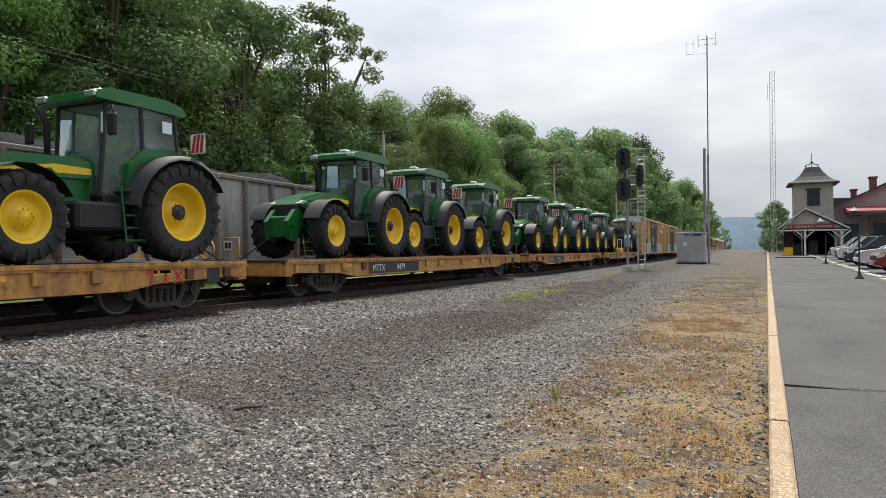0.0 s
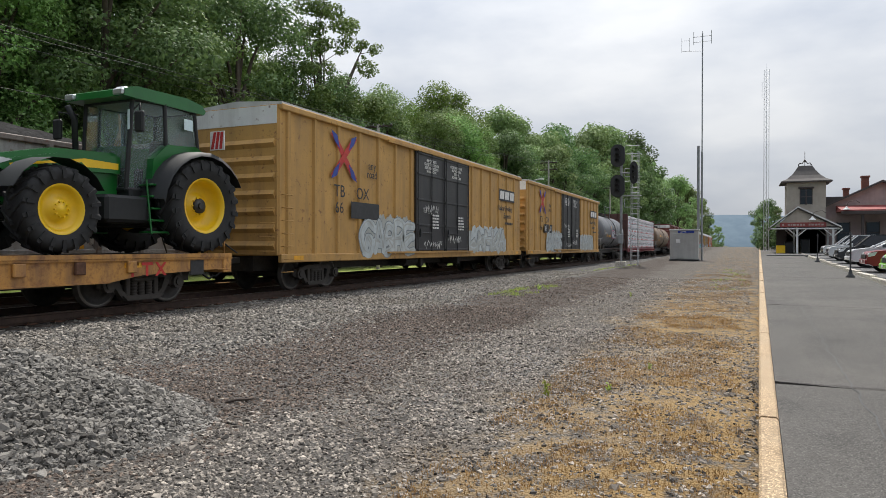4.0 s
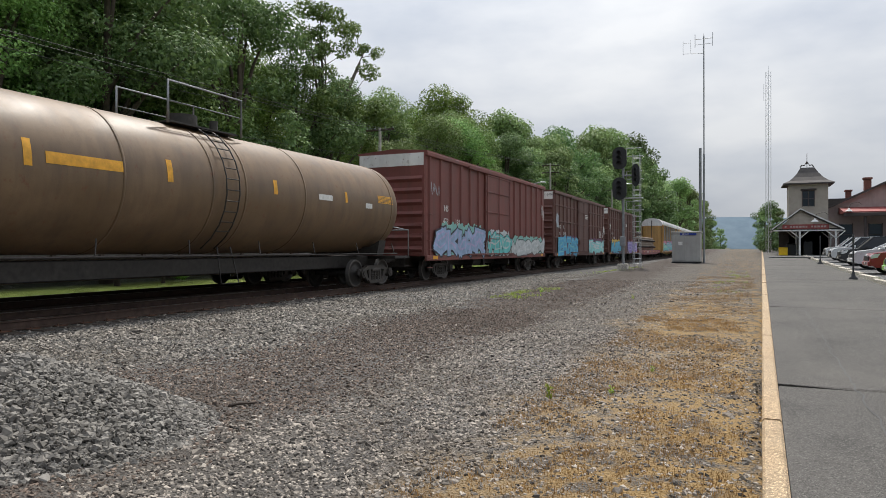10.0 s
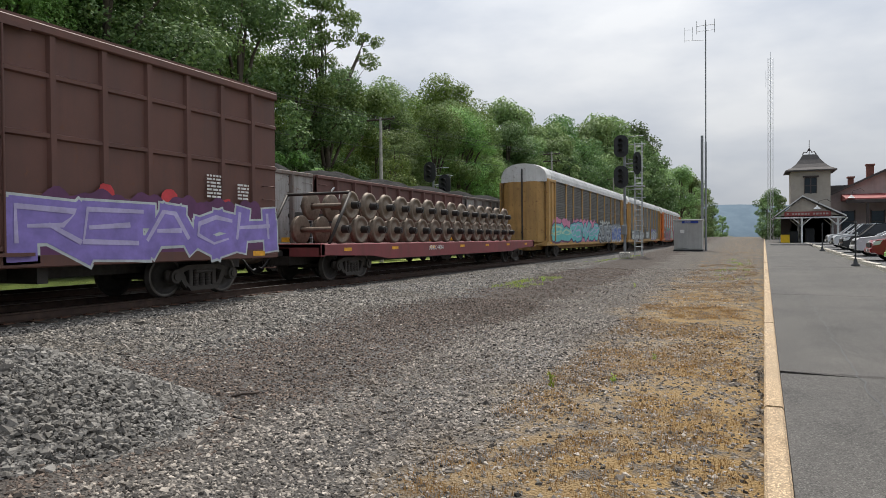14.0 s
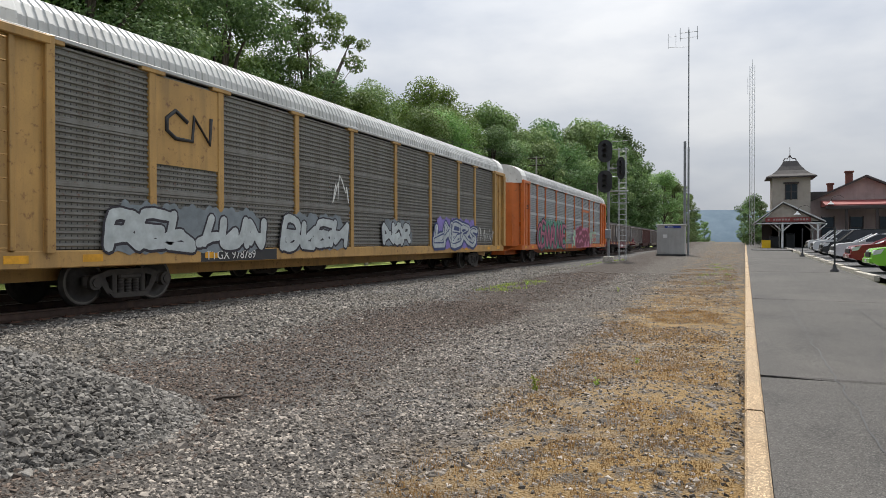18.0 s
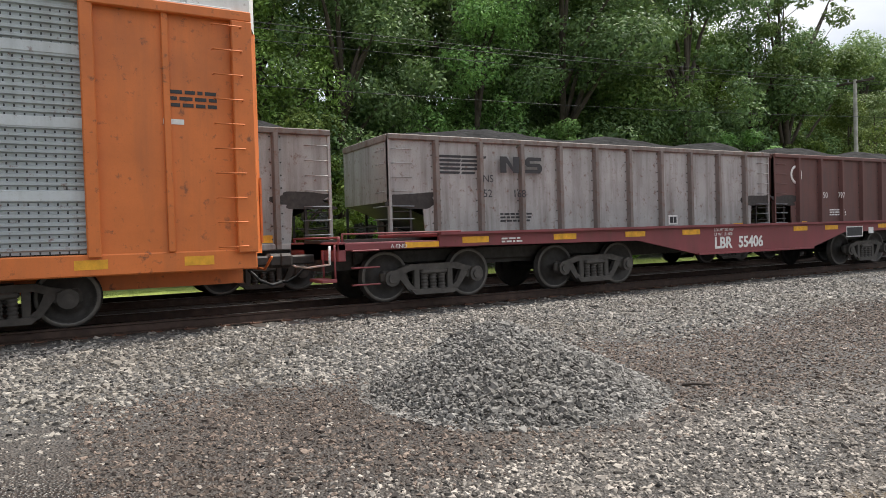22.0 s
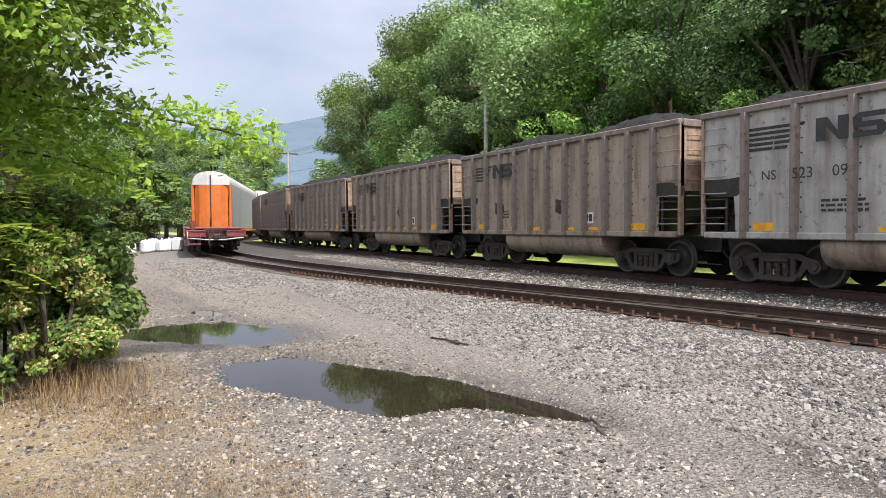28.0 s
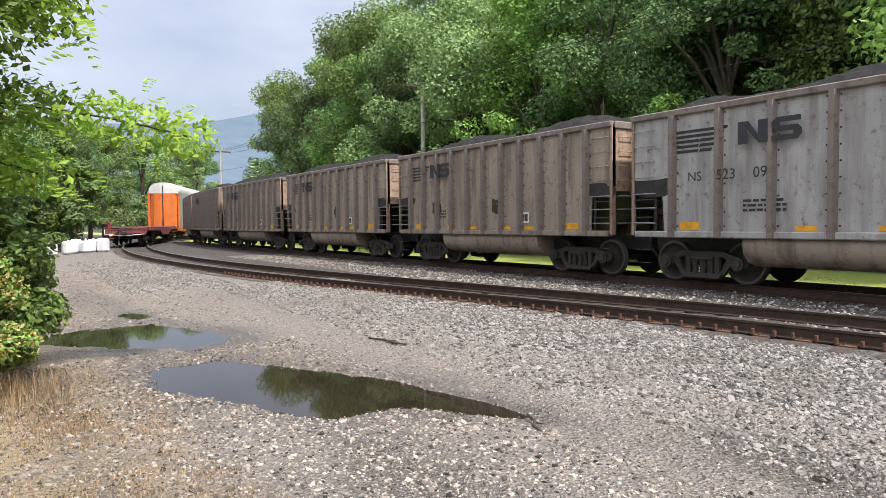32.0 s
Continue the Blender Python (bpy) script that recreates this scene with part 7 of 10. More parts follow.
# -- centre beam car with wrapped lumber --
def centre_beam(length):
    h = length / 2
    car = thing("centre_beam_car", pose(0, 0, 0), "maroon centre beam car stacked with white wrapped lumber packs", "lumber car")
    part("deck", MB().cbox(-1.45, 1.45, -h, h, 0.86, 1.16, 0.02), M_MAROON, car)
    rail_ = MB().cbox(1.42, 1.50, -h, h, 0.70, 1.16, 0.015)
    for k in range(22):
        y = -h + 0.7 + k * (length - 1.4) / 21
        rail_.cbox(1.49, 1.62, y - 0.07, y + 0.07, 0.80, 1.02, 0.02)
    part("side_sill", rail_, M_MAROON, car, "maroon sill with strap winches")
    beam = MB().box(-0.10, 0.10, -h + 0.8, h - 0.8, 1.16, 4.6)
    part("centre_beam", beam, M_MAROON, car)
    part("underframe", MB().box(-0.35, 0.35, -h, h, 0.5, 0.86), M_IRON, car)
    for s in (-1, 1):
        e = MB().cbox(-1.45, 1.45, min(s * h, s * (h - 0.14)), max(s * h, s * (h - 0.14)), 1.1, 4.75, 0.02)
        bk = part("bulkhead", e, M_BOXB, car, "ribbed maroon end bulkhead")
        for x in (-1.40, -0.5, 0.5, 1.40):
            part("bulkhead_post", MB().cbox(x - 0.08, x + 0.08, min(s * h, s * (h + 0.16)), max(s * h, s * (h + 0.16)), 1.0, 4.75, 0.02), M_BOXB, bk)
        for z in (1.7, 2.5, 3.3, 4.1):
            part("bulkhead_rib", MB().cbox(-1.40, 1.40, min(s * h, s * (h + 0.10)), max(s * h, s * (h + 0.10)), z - 0.06, z + 0.06, 0.015), M_BOXB, bk)
        part("end_rail", MB().path([(1.4, s * (h + 0.45), 0.9), (1.4, s * (h + 0.45), 2.2), (0.9, s * (h + 0.45), 2.2), (0.9, s * (h + 0.45), 0.9)], 0.022), M_IRON, car)
        part("end_platform", MB().cbox(-1.3, 1.45, min(s * h, s * (h + 0.5)), max(s * h, s * (h + 0.5)), 0.86, 0.96, 0.01), M_MAROON, car)
        truck(car, s * (h - 2.3))
    cols, rows = 19, 4
    w = (length - 0.7) / cols
    hgt = 0.845
    pack = MB().cbox(0.14, 1.44, -w / 2 + 0.01, w / 2 - 0.01, 0.015, hgt - 0.01, 0.035).mesh("lumber_pack", M_WRAP)
    hill, stag, mark, word = MB(), MB(), MB(), MB()
    o = 0.26
    wall_poly(hill, [(o - 0.42, 0.09), (o - 0.10, 0.05), (o + 0.30, 0.06), (o + 0.33, 0.11), (o + 0.10, 0.21), (o - 0.02, 0.25), (o - 0.20, 0.16)], 1.445)
    wall_poly(stag, [(o - 0.13, 0.36), (o - 0.10, 0.22), (o - 0.07, 0.22), (o - 0.05, 0.36), (o + 0.06, 0.36), (o + 0.08, 0.20), (o + 0.12, 0.20), (o + 0.13, 0.42), (o + 0.15, 0.54), (o + 0.21, 0.55), (o + 0.18, 0.61), (o + 0.10, 0.60), (o + 0.06, 0.48), (o - 0.12, 0.45)], 1.447)
    for a_, b_, c_, d_ in ((0.13, 0.60, 0.08, 0.78), (0.16, 0.60, 0.24, 0.76), (0.11, 0.68, 0.01, 0.74), (0.20, 0.68, 0.28, 0.70)):
        stag.quad((1.447, o + a_ - 0.012, b_), (1.447, o + a_ + 0.012, b_), (1.447, o + c_ + 0.012, d_), (1.447, o + c_ - 0.012, d_))
    wall_poly(mark, [(-0.16 + 0.085 * math.cos(k * 0.5236), 0.64 + 0.085 * math.sin(k * 0.5236)) for k in range(12)], 1.446)
    for k in range(7):
        word.quad((1.446, -0.50 + 0.078 * k, 0.40), (1.446, -0.448 + 0.078 * k, 0.40), (1.446, -0.448 + 0.078 * k, 0.51), (1.446, -0.50 + 0.078 * k, 0.51))
    word.quad((1.446, -0.46, 0.34), (1.446, -0.02, 0.34), (1.446, -0.02, 0.36), (1.446, -0.46, 0.36))
    meshes = (("red_mound", hill.mesh("red_mound", M_RDECAL)), ("dark_figure", stag.mesh("dark_figure", M_KDECAL)), ("red_mark", mark.mesh("red_mark", M_RDECAL)), ("word_bars", word.mesh("word_bars", M_KDECAL)))
    for r_ in range(rows):
        for c_ in range(cols):
            y = -h + 0.35 + (c_ + 0.5) * w
            k_ = part("lumber_pack", pack, None, car, "white wrapped lumber pack with red and black print" if r_ + c_ == 0 else "", at=pose(0, y, 1.165 + r_ * hgt))
            for nm, me in meshes:
                part(nm, me, None, k_)
    part("far_load", MB().box(-1.44, -0.14, -h + 0.35, h - 0.35, 1.17, 4.52), M_WRAP, car)
    lettering(car, "HLSC", 1.503, -h + 4.0, 0.82, 0.26, M_WDECAL)
    lettering(car, "3043", 1.503, -h + 5.6, 0.82, 0.26, M_WDECAL)
    for y in (-h + 2.6, -h + 7.5, 0.5, h - 5.5, h - 2.2):
        decal("yellow_reflector", car, 1.502, y, y + 0.55, 0.78, 0.96, M_YDECAL)
    ends(car, h + 0.4)
    return car


rolling(centre_beam(23.4), mid(137.5, 160.9))

# -- brown box cars --
BX = ((183.5, 200.2, M_BOXR, "plain", "weathered red-brown box car with pale graffiti", ("473", "181")), (202.5, 219.5, M_BOXB, "grid", "dark brown ribbed box car with blue graffiti", ("11", "50 90")), (221.5, 238.5, M_BOXB, "grid", "dark brown ribbed box car with blue and violet graffiti", ("11", "50 72")))
for i, (a, b, pm, style, label, num) in enumerate(BX):
    c_ = rolling(box_car("box_car", pose(0, 0, 0), b - a, pm, label, style), mid(a, b))
    h = (b - a) / 2
    if i == 0:
        lettering(c_, "NS", 1.49, -h + 1.6, 2.78, 0.36, M_WDECAL)
        lettering(c_, num[0], 1.49, -h + 1.5, 2.25, 0.36, M_WDECAL)
        lettering(c_, num[1], 1.49, -h + 2.75, 2.25, 0.36, M_WDECAL)
        graffiti(c_, 1.494, -h + 0.9, -2.2, 0.86, 2.25, SP["powder"], SP["ink"], SP["seafoam"], 230, "OKUYR", SP["lilac"], 0.20, 0.05, False)
        graffiti(c_, 1.565, -1.9, 1.4, 0.92, 2.1, SP["teal"], SP["ink"], SP["pale"], 231, "YDO", SP["pale"], 0.18, 0.035)
        graffiti(c_, 1.494, 1.8, h - 0.4, 0.88, 1.9, SP["pale"], SP["ink"], SP["seafoam"], 232, "VBOON", SP["white"], 0.17, 0.035)
        scribble(c_, 1.49, -h + 0.3, -h + 1.2, 3.3, 3.9, SP["silver"], 233, 4)
        scribble(c_, 1.49, h - 0.9, h - 0.2, 2.9, 3.9, M_WDECAL, 234, 4)
    else:
        lettering(c_, "EXCESS HEIGHT CAR", -1.2, -h - 0.062, 4.66, 0.16, M_KDECAL, facing="-y")
        lettering(c_, "AOK 1150" + num[1][-2:], 0.35, -h - 0.062, 4.68, 0.19, M_KDECAL, facing="-y")
        for z_ in (2.4, 3.2, 3.9):
            bars_end(c_, -0.3, 0.2, -h - 0.14, z_, z_ + 0.22, 3, M_WDECAL, 300 + i)
        lettering(c_, "AO", 1.49, -h + 1.1, 2.62, 0.32, M_WDECAL)
        lettering(c_, "K", 1.49, -h + 2.25, 2.62, 0.32, M_WDECAL)
        lettering(c_, num[0], 1.49, -h + 1.1, 2.18, 0.32, M_WDECAL)
        lettering(c_, num[1], 1.49, -h + 2.15, 2.18, 0.32, M_WDECAL)
        bars(c_, 1.57, 0.2, 1.0, 3.5, 3.85, 3, M_WDECAL, 60 + i, "door_notice")
        bars(c_, 1.50, h - 2.5, h - 2.05, 2.2, 2.75, 7, M_WDECAL, 62 + i)
        bars(c_, 1.50, h - 1.5, h - 1.1, 2.2, 2.6, 5, M_WDECAL, 66 + i)
        if i == 1:
            graffiti(c_, 1.494, -h + 1.1, -2.0, 0.80, 2.1, SP["sky"], SP["cyan"], SP["plum"], 240, "EATAS", SP["aqua"], 0.155, 0.02, False)
            graffiti(c_, 1.494, 1.6, h - 0.8, 0.86, 2.05, SP["aqua"], SP["soot"], SP["plum"], 241, "TREK", SP["white"], 0.19, 0.04, False)
            wb = MB()
            wall_poly(wb, blob(-h + 0.7, 3.1, 0.7, 0.8, random.Random(5)), 1.494)
            part("sprayed_patch", wb, SP["silver"], c_)
            scribble(c_, 1.494, h - 1.0, h - 0.2, 2.4, 3.3, M_WDECAL, 242, 4, 0.04)
        else:
            graffiti(c_, 1.494, -h + 1.2, -2.3, 0.84, 2.1, SP["cyan"], SP["navy"], SP["yellow"], 243, "KUGEN", SP["sky"], 0.17, 0.045)
            graffiti(c_, 1.494, 1.7, h - 0.2, 0.84, 2.1, SP["violet"], SP["pale"], SP["plum"], 244, "REACH", SP["lilac"], 0.19, 0.025, False, 0.05, 0.3)
            for y_, z_ in ((2.0, 1.15), (3.4, 2.1), (4.9, 2.12), (6.6, 2.0), (h - 0.3, 1.5)):
                wb = MB()
                wall_poly(wb, blob(y_, z_, 0.42, 0.38, random.Random(int(y_ * 10))), 1.4955)
                part("sprayed_patch", wb, SP["red"], c_)
            scribble(c_, 1.494, -h + 0.15, -h + 0.85, 2.7, 3.7, M_WDECAL, 245, 4)

# -- flat car with wheel sets --
def wheel_flat(length):
    h = length / 2
    car = thing("flat_car", pose(0, 0, 0), "maroon flat car carrying two tiers of spare wheel sets", "flat car", "flat cars of the passing train")
    part("deck", MB().cbox(-1.42, 1.42, -h, h, 1.0, 1.12, 0.02), M_MAROON, car)
    part("side_sill", MB().prism([(-h, 1.10), (h, 1.10), (h, 0.80), (h - 3, 0.72), (h - 4, 0.60), (-h + 4, 0.60), (-h + 3, 0.72), (-h, 0.80)], "x", 1.38, 1.46), M_MAROON, car)
    part("underframe", MB().box(-0.35, 0.35, -h, h, 0.5, 1.0), M_IRON, car)
    for s in (-1, 1):
        part("end_sill", MB().cbox(-1.42, 1.46, min(s * h, s * (h - 0.2)), max(s * h, s * (h - 0.2)), 0.75, 1.14, 0.02), M_MAROON, car)
        truck(car, s * (h - 2.3))
    for k in range(7):
        y = -h + 1.2 + k * (length - 3) / 6
        decal("yellow_reflector", car, 1.462, y, y + 0.45, 0.90, 1.0, M_YDECAL)
    lettering(car, "ADKX 44084", 1.462, -3.4, 0.84, 0.24, M_WDECAL)
    ends(car, h)
    return car


rolling(wheel_flat(21.2), mid(240.5, 261.7))
M_OLDWHEEL = plain("rusty_wheel_steel", (0.20, 0.155, 0.115), 0.6, 0.3, 0.35, 8, 0.2)
set_wheel = MB().lathe("x", [(0.70, 0.12), (0.70, 0.43), (0.72, 0.48), (0.75, 0.46), (0.84, 0.455), (0.84, 0.37), (0.80, 0.35), (0.80, 0.2), (0.86, 0.16), (0.86, 0.0)], (0, 0, 0), 26).mesh("wheel", M_OLDWHEEL)
set_axle = MB().tube((-0.8, 0, 0), (0.8, 0, 0), 0.085, 10).mesh("axle", M_OLDWHEEL)
set_bear = MB().tube((0.86, 0, 0), (1.10, 0, 0), 0.13, 12).tube((1.10, 0, 0), (1.13, 0, 0), 0.08, 8).mesh("bearing", M_IRON)
for k in range(15):
    for tier in range(2):
        if tier and k == 14:
            continue
        w_ = thing("wheel_set", pose(0, 0, 0), "spare railway wheel set of rusty steel, stacked on a flat car", "wheel set", "wheel sets on the flat car")
        part("axle", set_axle, None, w_)
        for half in (0, 180):
            part("wheel", set_wheel, None, w_, at=pose(0, 0, 0, 0, 0, half))
            part("bearing", set_bear, None, w_, at=pose(0, 0, 0, 0, 0, half))
        rolling(w_, 242.6 + k * 1.18 + tier * 0.59, 1.12 + 0.455 + tier * 0.79)
brace = thing("load_brace", pose(0, 0, 0), "slanted steel brace at the end of the wheel load", "brace")
part("brace", MB().path([(1.2, -1.6, 0.0), (1.2, -0.4, 1.6)], 0.05, 6).path([(-1.2, -1.6, 0.0), (-1.2, -0.4, 1.6)], 0.05, 6).tube((-1.2, -0.4, 1.6), (1.2, -0.4, 1.6), 0.05, 6), M_IRON, brace)
rolling(brace, 242.9, 1.12)

# -- auto racks --
ar1 = rolling(auto_rack("auto_rack", pose(0, 0, 0), 28.4, M_ARY, M_GALVD, "weathered grey auto rack with yellow posts and graffiti", (-12.4, -9.3, -7.2, -4.4, -1.6, 1.2, 4.2, 7.2, 9.3, 12.4), (2.3, 3.45), 0.035), mid(264.5, 292.9))
cn = rolling(auto_rack("auto_rack", pose(0, 0, 0), 27.8, M_ARY, M_GALVC, "weathered grey auto rack with yellow posts and a dark emblem", (-12.4, -10.03, -7.97, -4.9, -1.9, 1.2, 4.3, 7.4, 9.5, 12.3), (2.3, 3.45), 0.035), mid(295.2, 323.0))
bn = rolling(auto_rack("auto_rack", pose(0, 0, 0), 28.7, M_ORANGE, M_GALV, "grey-sided auto rack with orange posts and orange end doors", (-12.9, -10.85, -8.75, -5.75, -2.75, 0.35, 3.45, 6.45, 8.65, 12.0), (1.95, 3.0, 4.05), 0.075), mid(326.5, 355.2))
graffiti(ar1, 1.471, -13.0, -8.3, 0.95, 2.45, SP["teal"], SP["plum"], SP["pink"], 250, "GU", SP["mint"], 0.2, 0.06)
graffiti(ar1, 1.471, -8.0, 1.2, 0.95, 2.5, SP["teal"], SP["navy"], SP["pink"], 251, "CENAUS", SP["lilac"], 0.17, 0.055)
graffiti(ar1, 1.471, 1.7, 7.0, 0.84, 2.55, SP["slate"], SP["black"], SP["chalk"], 252, "SUTHS", SP["pale"], 0.19, 0.08, True, 0.10, 0.5)
graffiti(ar1, 1.471, 7.5, 12.5, 0.88, 2.4, SP["blue"], SP["pale"], SP["slate"], 253, "WONAE", SP["powder"], 0.14, 0.08, False, 0.08, 0.5)
graffiti(cn, 1.471, -11.2, -6.4, 1.0, 2.0, SP["pale"], SP["ink"], SP["slate"], 254, "RELIUN", None, 0.15, 0.035)
graffiti(cn, 1.471, -5.6, -2.4, 1.0, 2.0, SP["pale"], SP["ink"], SP["slate"], 255, "BLEH", None, 0.15, 0.035)
graffiti(cn, 1.471, 0.2, 2.4, 1.1, 2.0, SP["pale"], SP["ink"], SP["slate"], 256, "NOR", None, 0.15, 0.035)
graffiti(cn, 1.471, 4.6, 9.6, 0.95, 2.2, SP["pale"], SP["navy"], SP["violet"], 257, "LNERS", SP["navy"], 0.15, 0.07)
scribble(cn, 1.471, -3.2, -2.2, 2.4, 3.3, M_WDECAL, 258, 3, 0.03)
scribble(cn, 1.471, 9.9, 12.2, 1.1, 2.0, M_WDECAL, 259, 6)
decal("brand_panel", cn, 1.440, -9.93, -8.07, 2.9, 4.75, M_ARY)
em = MB().path([(1.447, -9.05, 3.9), (1.447, -9.40, 4.1), (1.447, -9.65, 3.9), (1.447, -9.65, 3.65), (1.447, -9.40, 3.5), (1.447, -8.90, 3.5), (1.447, -8.85, 4.05), (1.447, -8.35, 3.5), (1.447, -8.30, 4.1)], 0.05, 6)
part("brand_mark", em, M_KDECAL, cn, "dark looping emblem")
decal("number_panel", cn, 1.4605, -8.65, -5.85, 0.80, 1.08, M_BLACK)
lettering(cn, "TTGX 978789", 1.4655, -8.5, 0.85, 0.30, M_WDECAL)
graffiti(bn, 1.471, -10.8, -3.1, 0.76, 2.62, SP["rose"], SP["ink"], SP["green"], 260, "CENNAUNVE", SP["pink"], 0.13, 0.10, True, 0.16, 0.45)
for seed, colour, spots in ((271, "green", ((-3.2, 1.0, 0.26), (-2.3, 0.93, 0.14))), (272, "mint", ((0.0, 1.2, 0.38), (0.35, 1.75, 0.34), (-0.5, 0.95, 0.16), (6.7, 1.35, 0.42), (7.3, 1.85, 0.26))), (273, "pink", ((-0.55, 1.45, 0.14), (-0.25, 1.95, 0.12), (-0.9, 0.93, 0.13), (7.0, 0.98, 0.18), (7.5, 1.25, 0.16)))):
    rs_, splash = random.Random(seed), MB()
    for q, (y_, z_, r_) in enumerate(spots):
        for k in range(11):
            a_ = (y_ + rs_.uniform(-0.9, 0.9) * r_, z_ + rs_.uniform(-0.7, 0.9) * r_)
            stroke(splash, a_, (a_[0] + rs_.uniform(-0.7, 0.7) * r_, a_[1] + rs_.uniform(0.0, 0.8) * r_), r_ * rs_.uniform(0.10, 0.45), 1.4690 + 0.00008 * (11 * q + k) + 0.00003 * (seed - 271), True)
    tagged(part("paint_splash", splash, SP[colour], bn), kind="stuff")
graffiti(bn, 1.473, 0.7, 6.4, 0.80, 2.35, SP["maroon"], SP["rose"], SP["pink"], 261, "ZESRA", None, 0.145, 0.04, True, 0.06, 0.25)
graffiti(bn, 1.473, 7.7, 9.5, 1.15, 2.1, SP["red"], SP["mint"], SP["mint"], 262, "SONR", None, 0.10, 0.02, False)
lettering(bn, "CHEDS", 1.437, -2.55, 1.66, 0.48, SP["mint"], "sprayed_tag", weight=-0.004)
lettering(bn, "RKADE", 1.437, -2.60, 1.24, 0.48, SP["mint"], "sprayed_tag", weight=-0.004)
decal("brand_mark", bn, 1.436, 3.65, 6.25, 3.72, 3.92, M_ORANGE)
bars(bn, 1.47, -13.4, -12.6, 3.2, 3.5, 3, M_KDECAL, 263)
bars(bn, 1.445, 13.1, 13.8, 3.3, 3.6, 3, M_KDECAL, 264)
decal("white_label", bn, 1.445, 13.0, 13.3, 3.05, 3.13, M_WDECAL)

# -- heavy flat car at the train's end --
def heavy_flat(length):
    h = length / 2
    car = thing("heavy_flat_car", pose(0, 0, 0), "empty maroon heavy-duty flat car with a fish-belly side", "flat car", "flat cars of the passing train")
    part("deck", MB().cbox(-1.40, 1.40, -h + 2.0, h - 2.0, 1.20, 1.28, 0.02), M_MAROON, car)
    o = [(-h + 2.0, 1.26), (h - 2.0, 1.26), (h - 2.0, 1.02), (3.6, 0.98), (2.1, 0.60), (-2.4, 0.60), (-4.3, 0.98), (-h + 2.0, 1.02)]
    for s in (1, -1):
        part("side_beam", MB().prism(o, "x", s * 1.34, s * 1.42), M_MAROON, car, "deep fish-belly side beam" if s > 0 else "")
    part("beam_flange", MB().box(1.34, 1.50, -h + 2.0, h - 2.0, 1.24, 1.29).box(1.34, 1.48, -2.4, 2.1, 0.58, 0.62), M_MAROON, car)
    part("underframe", MB().box(-0.5, 0.5, -h, h, 0.62, 1.2), M_IRON, car)
    for s in (-1, 1):
        part("end_deck", MB().cbox(-1.38, 1.40, min(s * h, s * (h - 2.9)), max(s * h, s * (h - 2.9)), 1.00, 1.14, 0.02), M_MAROON, car)
        part("span_bolster", MB().cbox(-0.6, 0.6, min(s * (h - 7.0), s * (h - 0.6)), max(s * (h - 7.0), s * (h - 0.6)), 0.70, 0.98, 0.03), M_IRON, car)
        decal("yellow_reflector", car, 1.402, s * (h - 2.3) - 1.0, s * (h - 2.3) + 1.0, 1.02, 1.12, M_YDECAL)
        part("end_rail", MB().path([(1.3, s * (h - 0.05), 1.14), (1.3, s * (h - 0.05), 1.24), (-1.3, s * (h - 0.05), 1.24), (-1.3, s * (h - 0.05), 1.14)], 0.03).cbox(-1.4, 1.4, min(s * h, s * (h - 0.15)), max(s * h, s * (h - 0.15)), 0.82, 1.16, 0.02), M_MAROON, car)
        part("side_step", ladder(MB(), 1.38, s * (h - 0.5), 0.40, 1.0, 0.5, True, 2, 0.016), M_MAROON, car)
        part("uncoupling_lever", MB().path([(-1.3, s * (h + 0.12), 0.78), (-0.4, s * (h + 0.2), 0.70), (0.4, s * (h + 0.2), 0.70), (1.3, s * (h + 0.12), 0.78), (1.3, s * (h + 0.12), 1.1)], 0.022), M_WHITE, car)
        for d in (2.05, 6.1):
            truck(car, s * (h - d), TRUCK_BIG)
    for y in (-8.6, -6.4, -4.4, -2.6, 1.6, 3.0, 5.6, 7.2, 8.8):
        decal("yellow_reflector", car, 1.422, y - 0.3, y + 0.3, 1.07, 1.19, M_YDECAL)
    lettering(car, "LBR", 1.422, -1.8, 0.72, 0.38, M_WDECAL, weight=0.012)
    lettering(car, "55406", 1.422, -0.92, 0.72, 0.38, M_WDECAL, weight=0.012)
    lettering(car, "LD LMT 395 000", 1.422, -1.8, 1.13, 0.10, M_WDECAL)
    lettering(car, "LT WT 131 000", 1.422, -1.8, 1.02, 0.10, M_WDECAL)
    decal("stencil_box", car, 1.4225, 3.7, 4.5, 0.84, 1.14, M_WDECAL)
    decal("stencil_dark", car, 1.4275, 3.73, 4.47, 0.87, 1.11, M_KDECAL)
    decal("white_label", car, 1.4225, 4.8, 5.05, 0.92, 1.10, M_WDECAL)
    bars(car, 1.422, -8.0, -7.5, 1.04, 1.16, 2, M_WDECAL, 71)
    lettering(car, "A-END", 1.402, -h + 1.0, 1.02, 0.11, M_WDECAL)
    part("marker", MB().cbox(0.30, 0.42, h + 0.1, h + 0.2, 0.95, 1.25, 0.02).path([(0.3, h + 0.35, 0.9), (0.34, h + 0.5, 0.6), (0.3, h + 0.45, 0.25)], 0.03), M_IRON, car, "dark hose and marker at the car's end")
